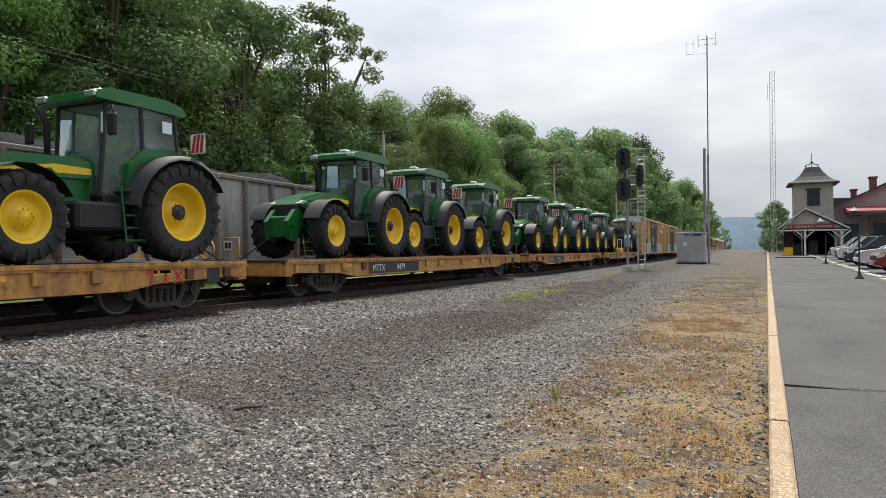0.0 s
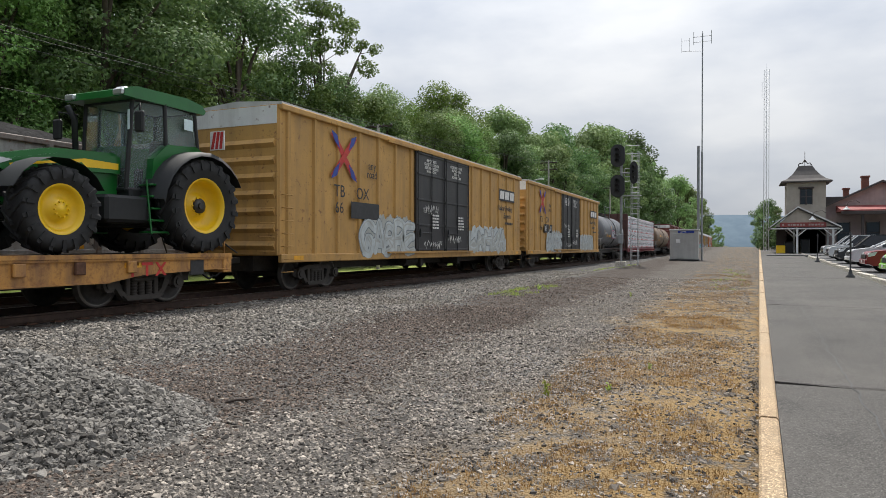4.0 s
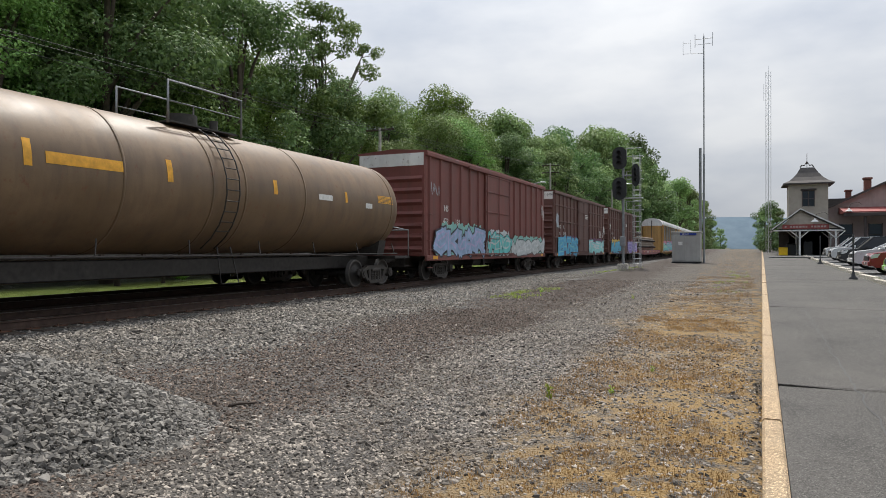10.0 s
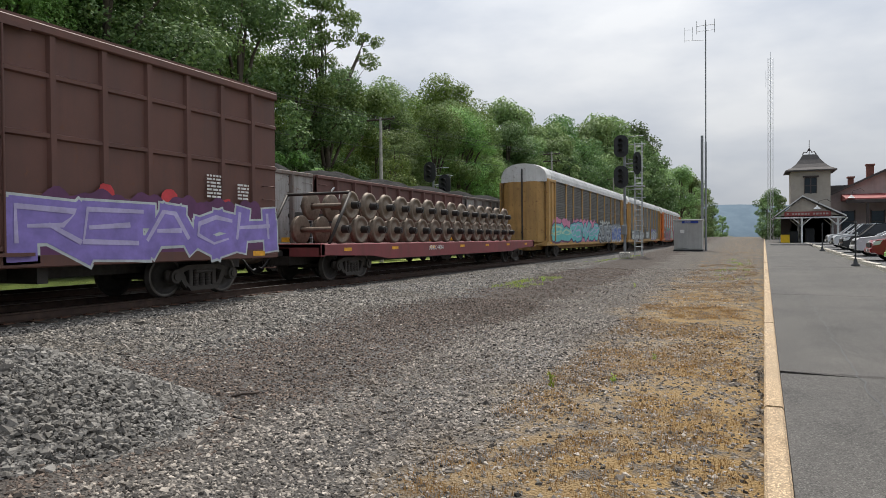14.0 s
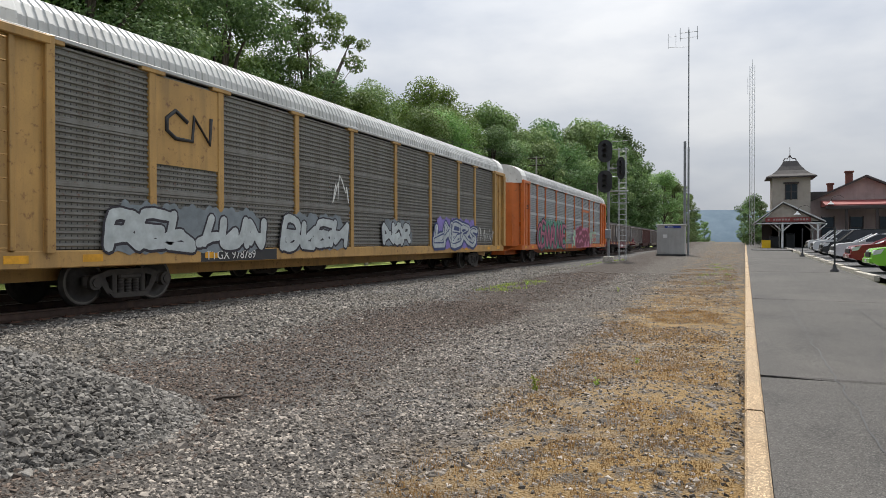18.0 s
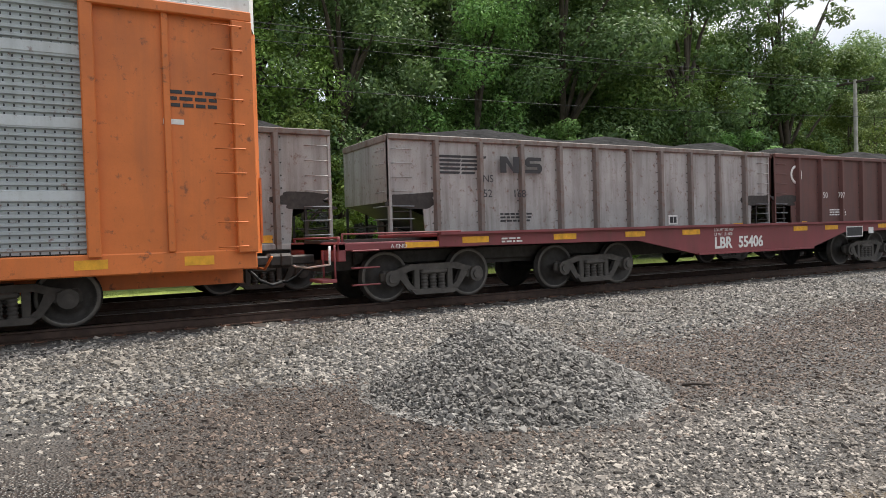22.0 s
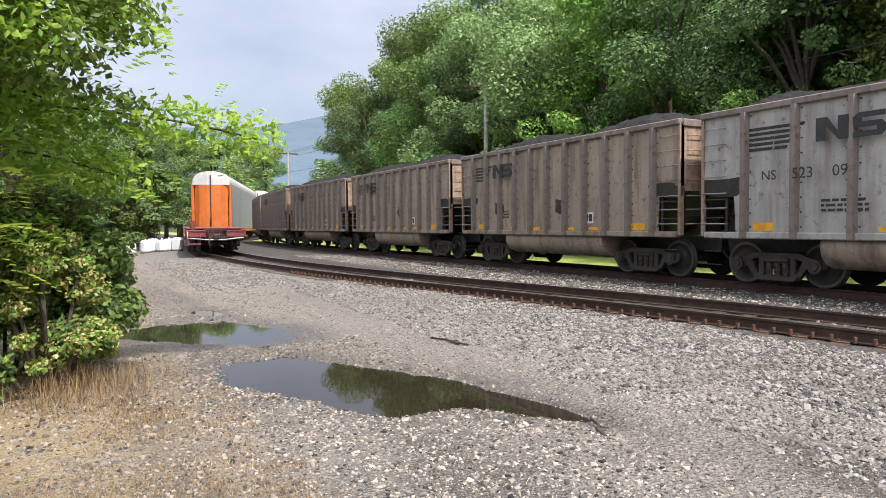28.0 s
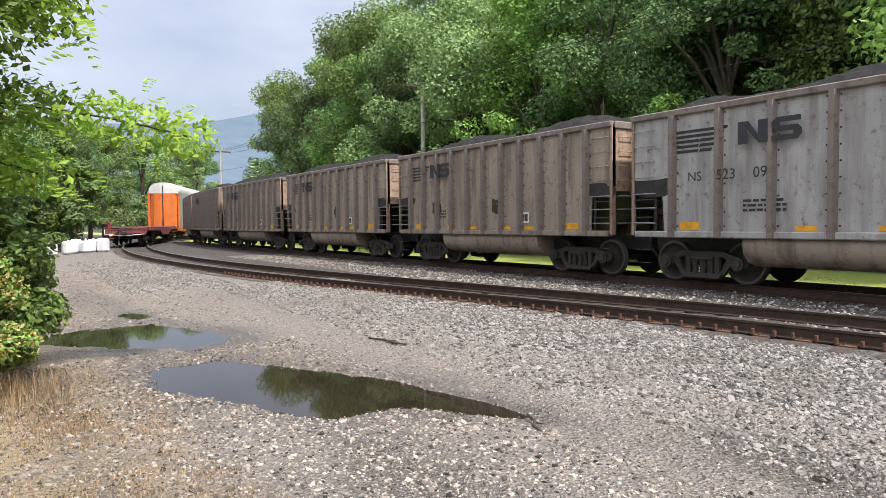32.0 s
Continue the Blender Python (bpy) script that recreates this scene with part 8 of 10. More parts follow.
    for s in (-1, 1):
        rail = MB().path([(1.36, s * (h - 2.5), 1.14), (1.36, s * (h - 2.5), 1.30), (1.36, s * (h - 0.1), 1.30), (1.36, s * (h - 0.1), 1.14)], 0.022)
        part("hand_rail", rail, M_MAROON, car)
        part("brake_step", MB().cbox(0.7, 1.38, min(s * (h + 0.02), s * (h + 0.30)), max(s * (h + 0.02), s * (h + 0.30)), 0.46, 0.52, 0.01).path([(1.34, s * (h + 0.04), 0.5), (1.34, s * (h + 0.04), 1.12)], 0.02).path([(0.74, s * (h + 0.04), 0.5), (0.74, s * (h + 0.04), 1.0)], 0.02), M_MAROON, car)
    part("brake_stand", MB().cbox(0.95, 1.15, h - 0.32, h - 0.16, 1.14, 1.62, 0.02).lathe("x", [(1.16, 0.24), (1.20, 0.24), (1.20, 0.19), (1.16, 0.19), (1.16, 0.24)], (0, h - 0.24, 1.50), 16), M_MAROON, car, "maroon hand brake stand")
    ends(car, h)
    return car


rolling(heavy_flat(22.8), mid(356.6, 379.4))

# ---- the standing coal train on the far track ----
SPEC = [(7.06, 21.8, M_HOP, M_HOP, ("NS", ""), ("52", "168"), "horse"), (22.1, 36.9, M_HOPB, M_HOPB, None, ("50", "797"), "ring"), (-8.9, 5.57, M_HOP, M_HOP, None, ("479", "39"), "horse"), (-22.8, -10.37, M_HOP, M_RUSTEND, None, ("523", "09"), "horse")]
for k in range(5):
    SPEC.append((-33.5 - 11 * k, -23.4 - 11 * k, M_HOPD, M_RUSTEND, None, ("", ""), "horse"))
for k in range(13):
    a = 37.6 + 16.2 * k
    SPEC.append((a, a + 15.0, (M_HOP, M_HOP, M_HOPB, M_HOPD)[k % 4 if k != 2 else 2], M_HOP, None, None, "horse" if k % 4 != 2 else "ring"))
for i, (a, b, pm, em_, _, num, br) in enumerate(SPEC):
    if num and not num[0]:
        num = None
    px, py, turn = along(mid(a, b), X_FAR)
    lab = {M_HOP: "grey ribbed steel coal hopper heaped with coal, standing", M_HOPB: "maroon-brown coal hopper heaped with coal, standing", M_HOPD: "dirty rust-streaked grey coal hopper heaped with coal, standing"}[pm]
    hopper("coal_hopper", pose(px, py, 0, 0, 0, turn), b - a, pm, em_, lab, i, 10 if b - a > 12 else 11, num, br, detail=a < 60)
# the brown car's neighbours end where the line is hidden by the signal and the far wood

# ---- platform path, kerb, car park ----
def path_z(y):
    return -0.36 + 0.0135 * min(max(y - 10, 0), 120) + 0.095


def noisy(name, a, b, tan, rough=0.9, scale=90.0, broad=0.8):
    m, n, l, p = mat(name)
    co = n.new("ShaderNodeNewGeometry").outputs["Position"]
    fine = noise_node(n, l, co, scale, 4, 0.7)
    big = noise_node(n, l, co, broad, 8, 0.68)
    c = mix(n, l, ramp(n, l, fine, 0.38, 0.62), a, b)
    c = mix(n, l, ramp(n, l, noise_node(n, l, co, broad * 3.1, 7, 0.7), 0.50, 0.66, 0, 0.45), c, tuple(0.55 * q for q in a))
    c = mix(n, l, ramp(n, l, big, 0.42, 0.62, 0, 0.55), c, tan)
    grain = n.new("ShaderNodeTexVoronoi")
    grain.inputs["Scale"].default_value = scale * 2.2
    l.new(co, grain.inputs["Vector"])
    chips = n.new("ShaderNodeSeparateColor")
    l.new(grain.outputs["Color"], chips.inputs[0])
    c = mix(n, l, ramp(n, l, chips.outputs[0], 0.80, 0.86, 0, 0.85), c, tuple(min(1, 1.9 * q) for q in b))
    c = mix(n, l, ramp(n, l, chips.outputs[1], 0.78, 0.84, 0, 0.6), c, tuple(0.5 * q for q in a))
    l.new(c, p.inputs["Base Color"])
    p.inputs["Roughness"].default_value = rough
    bump(n, l, p, fine, 0.8, 0.008)
    return m


M_ASPHALT = noisy("worn_asphalt", (0.030, 0.028, 0.026), (0.082, 0.077, 0.071), (0.115, 0.105, 0.094), 0.92, 55, 0.30)
M_LOT = noisy("car_park_asphalt", (0.05, 0.05, 0.052), (0.11, 0.11, 0.112), (0.085, 0.08, 0.078))
M_KERB = noisy("yellowed_concrete", (0.25, 0.165, 0.09), (0.46, 0.34, 0.21), (0.30, 0.235, 0.16), 0.85, 60)
M_LOTKERB = noisy("pale_concrete", (0.36, 0.33, 0.28), (0.52, 0.49, 0.43), (0.42, 0.38, 0.32), 0.85, 60)

path_ = thing("platform_path", pose(0, 0, 0), "grey asphalt path with cracks beside the gravel", "path", kind="structure")
cuts = [-13.8, -6.0, 1.5, 8.4, 18.3, 31, 47, 66, 90, 125]
for a, b in zip(cuts, cuts[1:]):
    mb, k = MB(), 10
    v = []
    for i in range(k + 1):
        y = a + 0.035 + (b - a - 0.07) * i / k
        wob = 0.03 * math.sin(i * 2.1 + a) if 0 < i < k else 0.0
        x0, x1 = float(kerb_x(np.array(y))) + 0.165, 4.12 + 0.012 * y
        yy = y + (0.05 * math.sin(a * 7) if i in (0, k) else 0)
        v += [(x0, yy, path_z(y)), (x1, yy + 0.22 * math.sin(a) * (i in (0, k)), path_z(y) - 0.02), (x0, yy, path_z(y) - 0.09), (x1, yy, path_z(y) - 0.11)]
    f = []
    for i in range(k):
        q = 4 * i
        f += [(q, q + 1, q + 5, q + 4), (q + 2, q + 6, q + 7, q + 3), (q, q + 4, q + 6, q + 2), (q + 1, q + 3, q + 7, q + 5)]
    f += [(0, 2, 3, 1), (4 * k, 4 * k + 1, 4 * k + 3, 4 * k + 2)]
    part("slab", mb.add(v, f), M_ASPHALT, path_)
crack = MB()
rs_ = random.Random(8)
for x0, ya, yb in ((0.95, 2.0, 18.0), (1.7, 19.0, 40.0), (0.9, -12.5, -2.0), (2.6, 4.0, 8.2), (2.2, 9.0, 17.6)):
    pts = []
    for k in range(61):
        y = ya + (yb - ya) * k / 60
        pts.append((x0 + 0.018 * y + rs_.uniform(-0.03, 0.03), y, path_z(y) + 0.002))
    for a, b in zip(pts, pts[1:]):
        crack.quad((a[0] - 0.007, a[1], a[2]), (a[0] + 0.007, a[1], a[2]), (b[0] + 0.007, b[1], b[2]), (b[0] - 0.007, b[1], b[2]))
part("crack", crack, M_KDECAL, path_)

kerb = thing("kerb", pose(0, 0, 0), "yellowed concrete kerb stones along the path", "kerb", kind="structure")
y = -13.8
KJ = [6.55 + 3.05 * k for k in range(-6, 40)]
KJ = [-13.8] + [q for q in KJ if -13 < q < 120] + [121]
for a, b in zip(KJ, KJ[1:]):
    v, k = [], 4
    for i in range(k + 1):
        yy = a + 0.008 + (b - a - 0.016) * i / k
        x0 = float(kerb_x(np.array(yy)))
        z1 = path_z(yy) + 0.025 + 0.006 * math.sin(a * 3)
        z0 = z1 - 0.22
        v += [(x0, yy, z0), (x0 + 0.004, yy, z1 - 0.02), (x0 + 0.022, yy, z1), (x0 + 0.14, yy, z1), (x0 + 0.16, yy, z1 - 0.02), (x0 + 0.16, yy, z0)]
    f = []
    for i in range(k):
        f += [(6 * i + j, 6 * i + j + 1, 6 * i + j + 7, 6 * i + j + 6) for j in range(5)]
    f += [(5, 4, 3, 2, 1, 0), tuple(6 * k + j for j in range(6))]
    part("kerb_stone", MB().add(v, f), M_KERB, kerb)

lot = thing("car_park", pose(0, 0, 0), "dark asphalt car park beyond a pale kerb", "car park", kind="structure")
v = []
for y in (27, 40, 60, 78):
    v += [(4.62 + 0.012 * y, y, path_z(y) + 0.01), (26, y, path_z(y) + 0.06)]
part("surface", MB().add(v, [(2 * i, 2 * i + 1, 2 * i + 3, 2 * i + 2) for i in range(3)]), M_LOT, lot)
for k in range(12):
    y = 28 + k * 4.2
    part("kerb_stone", MB().cbox(4.42 + 0.012 * y, 4.62 + 0.012 * y, y, y + 4.16, path_z(y) - 0.15, path_z(y + 2) + 0.05, 0.02), M_LOTKERB, lot)
for yy, xx in ((50.8, 4.55), (32.0, 4.05)):
    b_ = thing("bollard_post", pose(xx, yy, path_z(yy) - 0.02), "thin black metal post on a flared foot beside the path", "post", "posts by the car park")
    part("post", MB().tube((0, 0, 0), (0, 0, 1.75), 0.035, 10).tube((0, 0, 1.75), (0, 0, 1.86), 0.06, 10, 0.02), M_KDECAL, b_)
    part("foot", MB().lathe("z", [(0.0, 0.17), (0.05, 0.17), (0.12, 0.09), (0.30, 0.05)], (0, 0, 0), 14), M_KDECAL, b_)


# -- parked cars: front towards -x --
def parked_car(xx, yy, colour, label, kind):
    m_ = plain("car_paint", colour, 0.22, 0.1, 0.05, 2, 0.0)
    c = thing("parked_car", pose(xx, yy, path_z(yy) + 0.03), label, "car", "cars parked by the station")
    L, hh2, W = (4.7, 1.72, 0.93) if kind == "suv" else (3.7, 1.52, 0.82) if kind == "small" else (4.8, 1.48, 0.91)
    low = [(0, 0.42), (0.02, 0.72), (0.18, 0.92), (1.05, 1.03), (L - 0.25, 1.08), (L - 0.03, 0.85), (L, 0.45), (L - 0.3, 0.28), (0.25, 0.28)]
    body = MB()
    n_ = len(low)
    v = [(x, -W, z) for x, z in low] + [(x, W, z) for x, z in low]
    mid_ = [(x + (0.06 if x < L / 2 else -0.06), -W + 0.10, z + 0.015) for x, z in low]
    body.prism(low, "y", -W, W)
    cars = part("body", body, m_, c)
    rise = 1.0 if kind == "suv" else 0.8
    gh = [(1.0, 1.02), (1.75, hh2 - 0.03), (2.3, hh2), (L - 0.75, hh2 - 0.04), (L - 0.2, 1.06)] if kind != "sedan" else [(1.15, 1.02), (2.0, hh2 - 0.03), (2.6, hh2), (L - 1.4, hh2 - 0.06), (L - 0.5, 1.06)]
    cab_ = MB()
    k = len(gh)
    v = [(x, -W + (0.06 if z < 1.2 else 0.20), z) for x, z in gh] + [(x, W - (0.06 if z < 1.2 else 0.20), z) for x, z in gh]
    cab_.add(v, [tuple(range(k))[::-1], tuple(range(k, 2 * k))] + [(i, i + 1, k + i + 1, k + i) for i in range(1, k - 2)])
    part("cabin", cab_, M_PANE, c, "dark glazed cabin")
    part("windscreen", MB().add([v[0], v[1], v[k + 1], v[k]], [(0, 1, 2, 3)]), M_PANE, c)
    part("rear_window", MB().add([v[k - 2], v[k - 1], v[2 * k - 1], v[2 * k - 2]], [(0, 1, 2, 3)]), M_PANE, c)
    part("roof", MB().prism([(gh[1][0] - 0.03, hh2 - 0.05), (gh[2][0], hh2 + 0.012), (gh[3][0], hh2 - 0.02), (gh[3][0] + 0.05, hh2 - 0.07)], "y", -W + 0.19, W - 0.19), m_, c)
    pil = MB()
    for s in (-1, 1):
        for i, (ax, az) in enumerate((gh[0], gh[-1])):
            bx, bz = gh[1] if i == 0 else gh[-2]
            pil.tube((ax, s * (W - 0.07), az), (bx, s * (W - 0.20), bz), 0.04, 6)
        pil.tube(((gh[2][0] + 0.2), s * (W - 0.07), 1.04), ((gh[2][0] + 0.25), s * (W - 0.205), hh2 - 0.03), 0.035, 6)
    part("pillars", pil, m_, c)
    for s in (-1, 1):
        for x in (0.82, L - 0.85):
            w_ = part("wheel", MB().lathe("y", [(-0.10, 0.20), (-0.11, 0.30), (-0.06, 0.34), (0.06, 0.34), (0.11, 0.30), (0.10, 0.20)], (x, s * (W - 0.09), 0.33), 22), M_RUBBER, c)
            part("rim", MB().lathe("y", [(s * 0.10, 0.205), (s * 0.07, 0.17), (s * 0.085, 0.05), (s * 0.085, 0.0)], (x, s * (W - 0.09), 0.33), 18), M_ALU, w_)
        part("headlight", MB().prism([(0.03, 0.68), (0.10, 0.86), (0.42, 0.93), (0.30, 0.74)], "y", s * (W - 0.36), s * (W + 0.006)), M_ALU, c, "clear headlight")
        part("mirror", MB().cbox(1.28, 1.42, min(s * (W - 0.02), s * (W + 0.18)), max(s * (W - 0.02), s * (W + 0.18)), 1.02, 1.16, 0.02), m_, c)
    part("bumper", MB().cbox(-0.06, 0.10, -W + 0.04, W - 0.04, 0.36, 0.56, 0.03), M_DKGREY if kind == "suv" else m_, c)
    part("grille", MB().cbox(-0.015, 0.05, -W + 0.35, W - 0.35, 0.60, 0.80, 0.015), M_DKGREY, c)
    part("plate_bar", MB().box(-0.075, -0.062, -0.16, 0.16, 0.42, 0.52), M_WDECAL, c)
    return c


parked_car(5.35, 53.4, (0.66, 0.67, 0.68), "white sport utility car parked nose to the path", "suv")
parked_car(5.25, 47.6, (0.02, 0.022, 0.026), "black pick-up style car parked nose to the path", "suv")
parked_car(5.2, 42.2, (0.60, 0.61, 0.62), "silver-white saloon car parked nose to the path", "sedan")
parked_car(5.15, 36.6, (0.22, 0.02, 0.03), "dark red saloon car parked nose to the path", "sedan")
parked_car(5.05, 31.0, (0.20, 0.50, 0.04), "lime green small hatchback parked nose to the path", "small")
parked_car(5.6, 59.5, (0.55, 0.56, 0.57), "pale car parked near the station", "suv")

# ---- signals, relay house, masts ----
def signal(xx, yy, zz, heads, top, label):
    s = thing("railway_signal", pose(xx, yy, zz), label, "signal", "railway signals")
    part("mast", MB().tube((0, 0, -0.2), (0, 0, top - 0.5), 0.085, 12), M_STEELG, s)
    part("base", MB().cbox(-0.3, 0.3, -0.3, 0.3, -0.2, 0.25, 0.03), M_LOTKERB, s)
    part("relay_case", MB().cbox(-0.16, 0.16, -0.32, -0.06, 1.35, 1.95, 0.03), M_STEELG, s)
    for hx_, hz_, hw_ in heads:
        o = []
        for k in range(24):
            t = 2 * math.pi * k / 24
            o.append((hx_ + 0.44 * hw_ * math.cos(t), hz_ + 0.30 * (1 if math.sin(t) > 0 else -1) + 0.40 * math.sin(t)))
        h_ = part("target", MB().prism(o, "y", -0.16, -0.10), M_BLACK, s, "black oval target with hooded lamps")
        for dz in (0.32, 0.0, -0.32):
            hood = MB()
            v = []
            for k in range(9):
                a = radians(-30 + 30 * k)
                v += [(hx_ + 0.13 * hw_ * math.cos(a), -0.16, hz_ + dz + 0.13 * math.sin(a)), (hx_ + 0.13 * hw_ * math.cos(a), -0.16 - (0.34 if math.sin(a) > 0 else 0.15), hz_ + dz + 0.13 * math.sin(a))]
            hood.add(v, [(2 * k, 2 * k + 1, 2 * k + 3, 2 * k + 2) for k in range(8)], True)
            part("hood", hood, M_BLACK, h_)
        part("bracket", MB().tube((0, 0, hz_), (hx_, -0.12, hz_), 0.05, 8), M_STEELG, s)
    lad = MB()
    for x_ in (0.58, 1.0):
        for y_ in (0.1, 0.6):
            lad.tube((x_, y_, 0), (x_, y_, top - 0.8), 0.022, 6)
    k = 0
    z = 0.25
    while z < top - 0.8:
        lad.tube((0.58, 0.1, z), (1.0, 0.1, z), 0.018, 5).tube((0.58, 0.6, z), (1.0, 0.6, z), 0.018, 5).tube((0.58, 0.1, z), (0.58, 0.6, z + 0.0), 0.014, 5).tube((1.0, 0.1, z), (1.0, 0.6, z), 0.014, 5)
        z += 0.33
    for z_ in (top * 0.46, top * 0.70, top * 0.88):
        lad.path([(0.2, 0.05, z_), (1.15, 0.05, z_), (1.15, 0.65, z_)], 0.024, 5).path([(1.15, 0.05, z_ + 0.5), (0.2, 0.05, z_ + 0.5)], 0.018, 5).tube((0.2, 0.05, z_), (0.2, 0.05, z_ + 0.5), 0.018, 5)
    part("ladder_frame", lad, M_GALVB, s, "pale metal ladder frame")
    part("work_platform", MB().box(0.0, 1.15, 0.0, 0.65, top * 0.55, top * 0.55 + 0.04).path([(-0.1, 0.0, top * 0.55), (-0.1, 0.0, top * 0.55 + 0.9), (0.6, 0.0, top * 0.55 + 0.9)], 0.02), M_ALU, s)
    return s


signal(-6.93, 43.3, 0.09, ((-0.20, 6.85, 1.0), (-0.20, 4.95, 1.0), (0.78, 5.75, 0.55)), 7.9, "tall grey signal mast with black oval heads beside the track")
signal(-19.5, 42.0, -0.5, ((-0.2, 6.3, 1.0), (0.9, 5.4, 1.0)), 6.9, "signal mast with black heads behind the standing train")

M_RELAY = paint("pale_relay_house_paint", (0.42, 0.41, 0.385), (0.28, 0.26, 0.23), 0.35, 0.55)
rh = thing("relay_house", pose(-3.95, 54.0, 0.20), "grey steel relay house with a small blue sign", "relay house")
part("body", MB().cbox(-1.0, 1.0, -0.8, 0.8, 0.12, 2.28, 0.03), M_RELAY, rh)
part("roof", MB().cbox(-1.06, 1.06, -0.86, 0.86, 2.26, 2.36, 0.02), M_RELAY, rh)
part("door", MB().cbox(-0.75, -0.05, -0.84, -0.80, 0.22, 2.05, 0.01), M_RELAY, rh)
part("vent", MB().cbox(-0.55, -0.25, -0.86, -0.835, 1.35, 1.6, 0.005), M_WDECAL, rh)
part("skid", MB().cbox(-1.05, 1.05, -0.85, 0.85, -0.1, 0.12, 0.02), M_DKGREY, rh)
part("sign", MB().box(-0.42, 0.72, -0.835, -0.815, 2.08, 2.24), M_BDECAL, rh)
sg = lettering(rh, "LEWIS", 0, 0, 0, 0.17, M_WDECAL)
sg.matrix_basis = Matrix.Translation((-0.28, -0.838, 2.10)) @ Matrix(((1, 0, 0), (0, 0, -1), (0, 1, 0))).to_4x4()
ap = thing("antenna_pole", pose(-2.78, 54.6, 0.2), "slim grey antenna pole with a forked aerial on top", "antenna pole")
part("pole", MB().tube((0, 0, 0), (0, 0, 8.2), 0.075, 10).tube((0, 0, 8.2), (0, 0, 17.1), 0.045, 8), M_STEELG, ap)
for x_ in (-0.62, 0.0, 0.62):
    part("aerial_rod", MB().tube((x_, 0, 16.3), (x_, 0, 17.3), 0.02, 6), M_STEELG, ap)
part("aerial_bar", MB().tube((-0.66, 0, 16.9), (0.66, 0, 16.9), 0.02, 6).tube((-0.66, 0, 16.5), (0.66, 0, 16.5), 0.014, 6), M_STEELG, ap)
part("yagi", MB().tube((-1.5, 0.3, 15.9), (-1.5, 0.3, 17.0), 0.012, 5).tube((-0.95, 0.3, 16.0), (-0.95, 0.3, 17.0), 0.012, 5).tube((-1.5, 0.3, 16.0), (0.0, 0.0, 15.8), 0.014, 5).tube((-1.5, 0.3, 16.8), (-0.9, 0.2, 16.75), 0.010, 5), M_STEELG, ap)
ap2 = thing("steel_pole", pose(-3.05, 54.8, 0.2), "plain grey steel pole beside the relay house", "pole")
part("pole", MB().tube((0, 0, 0), (0, 0, 8.7), 0.10, 12), M_STEELG, ap2)
tw = thing("lattice_mast", pose(2.65, 90.6, 0.7), "tall slim pale lattice radio mast", "mast")
lm = MB()
c3 = [(0.32 * math.cos(a), 0.32 * math.sin(a)) for a in (0.5, 2.6, 4.7)]
for x_, y_ in c3:
    part("leg", MB().tube((x_, y_, 0), (x_, y_, 22.0), 0.028, 6), M_ALU, tw)
for k in range(36):
    for (ax, ay), (bx, by) in zip(c3, c3[1:] + c3[:1]):
        lm.tube((ax, ay, k * 0.61), (bx, by, k * 0.61 + 0.61), 0.012, 4)
part("bracing", lm, M_ALU, tw)
part("aerial", MB().tube((-0.5, 0, 18.5), (-0.5, 0, 20.5), 0.02, 5).tube((0, 0, 22), (0, 0, 22.7), 0.02, 5).tube((-0.5, 0, 19.4), (0, 0, 19.4), 0.015, 5), M_ALU, tw)


def utility_pole(xx, yy, top, arms, material, label):
    p_ = thing("utility_pole", pose(xx, yy, float(ground_z(xx, yy)) - 0.2), label, "utility pole", "utility poles along the wood")
    part("pole", MB().tube((0, 0, 0), (0, 0, top), 0.15, 10, 0.10), material, p_)
    for z in arms:
        part("cross_arm", MB().cbox(-1.1, 1.1, -0.05, 0.05, z - 0.06, z + 0.06, 0.01), M_BARK, p_)
        for x_ in (-1.0, -0.4, 0.4, 1.0):
            part("insulator", MB().lathe("z", [(0, 0.03), (0.04, 0.05), (0.10, 0.03), (0.12, 0.0)], (x_, 0, z + 0.06), 8), M_STEELG, p_)
    return p_


M_POLE = plain("weathered_pole_wood", (0.46, 0.43, 0.39), 0.85, 0, 0.3, 4, 0.3)
UP = ((-23.6, -85, 9.2), (-23.6, -45, 9.2), (-23.6, -3.1, 8.65), (-23.0, 41, 9.6), (-22.2, 83, 12.0), (-22, 125, 12.0))
for i, (xx, yy, tt) in enumerate(UP):
    utility_pole(xx, yy, tt + 0.6, (tt + 0.45,) if yy != 83 else (tt + 0.3, tt - 0.6), M_POLE, "grey timber utility pole with a cross arm and wires")
st_ = thing("street_lamp", pose(-21.0, 70, -0.6), "curved grey street lamp over the far side of the tracks", "street lamp")
part("pole", MB().path([(0, 0, 0), (0, 0, 8.2), (0.3, 0, 8.8), (1.3, 0, 9.0)], 0.06, 8), M_STEELG, st_)
part("lamp_head", MB().cbox(1.2, 1.75, -0.12, 0.12, 8.9, 9.05, 0.03), M_ALU, st_)
for zi, dx in ((0.50, -1.0), (0.50, 0.4), (0.50, 1.0), (-1.4, 0.2)):
    w_ = MB()
    for (xa, ya, ta), (xb, yb, tb) in zip(UP, UP[1:]):
        pts = []
        for k in range(9):
            q = k / 8
            pts.append((xa + (xb - xa) * q + dx, ya + (yb - ya) * q, ta + (tb - ta) * q + zi - 0.75 - 3.2 * q * (1 - q) * 0.35))
        w_.path(pts, 0.014, 4)
    tagged(part("overhead_wire", w_, M_DKGREY), "thin dark overhead wire between the poles", "wire", "overhead wires")

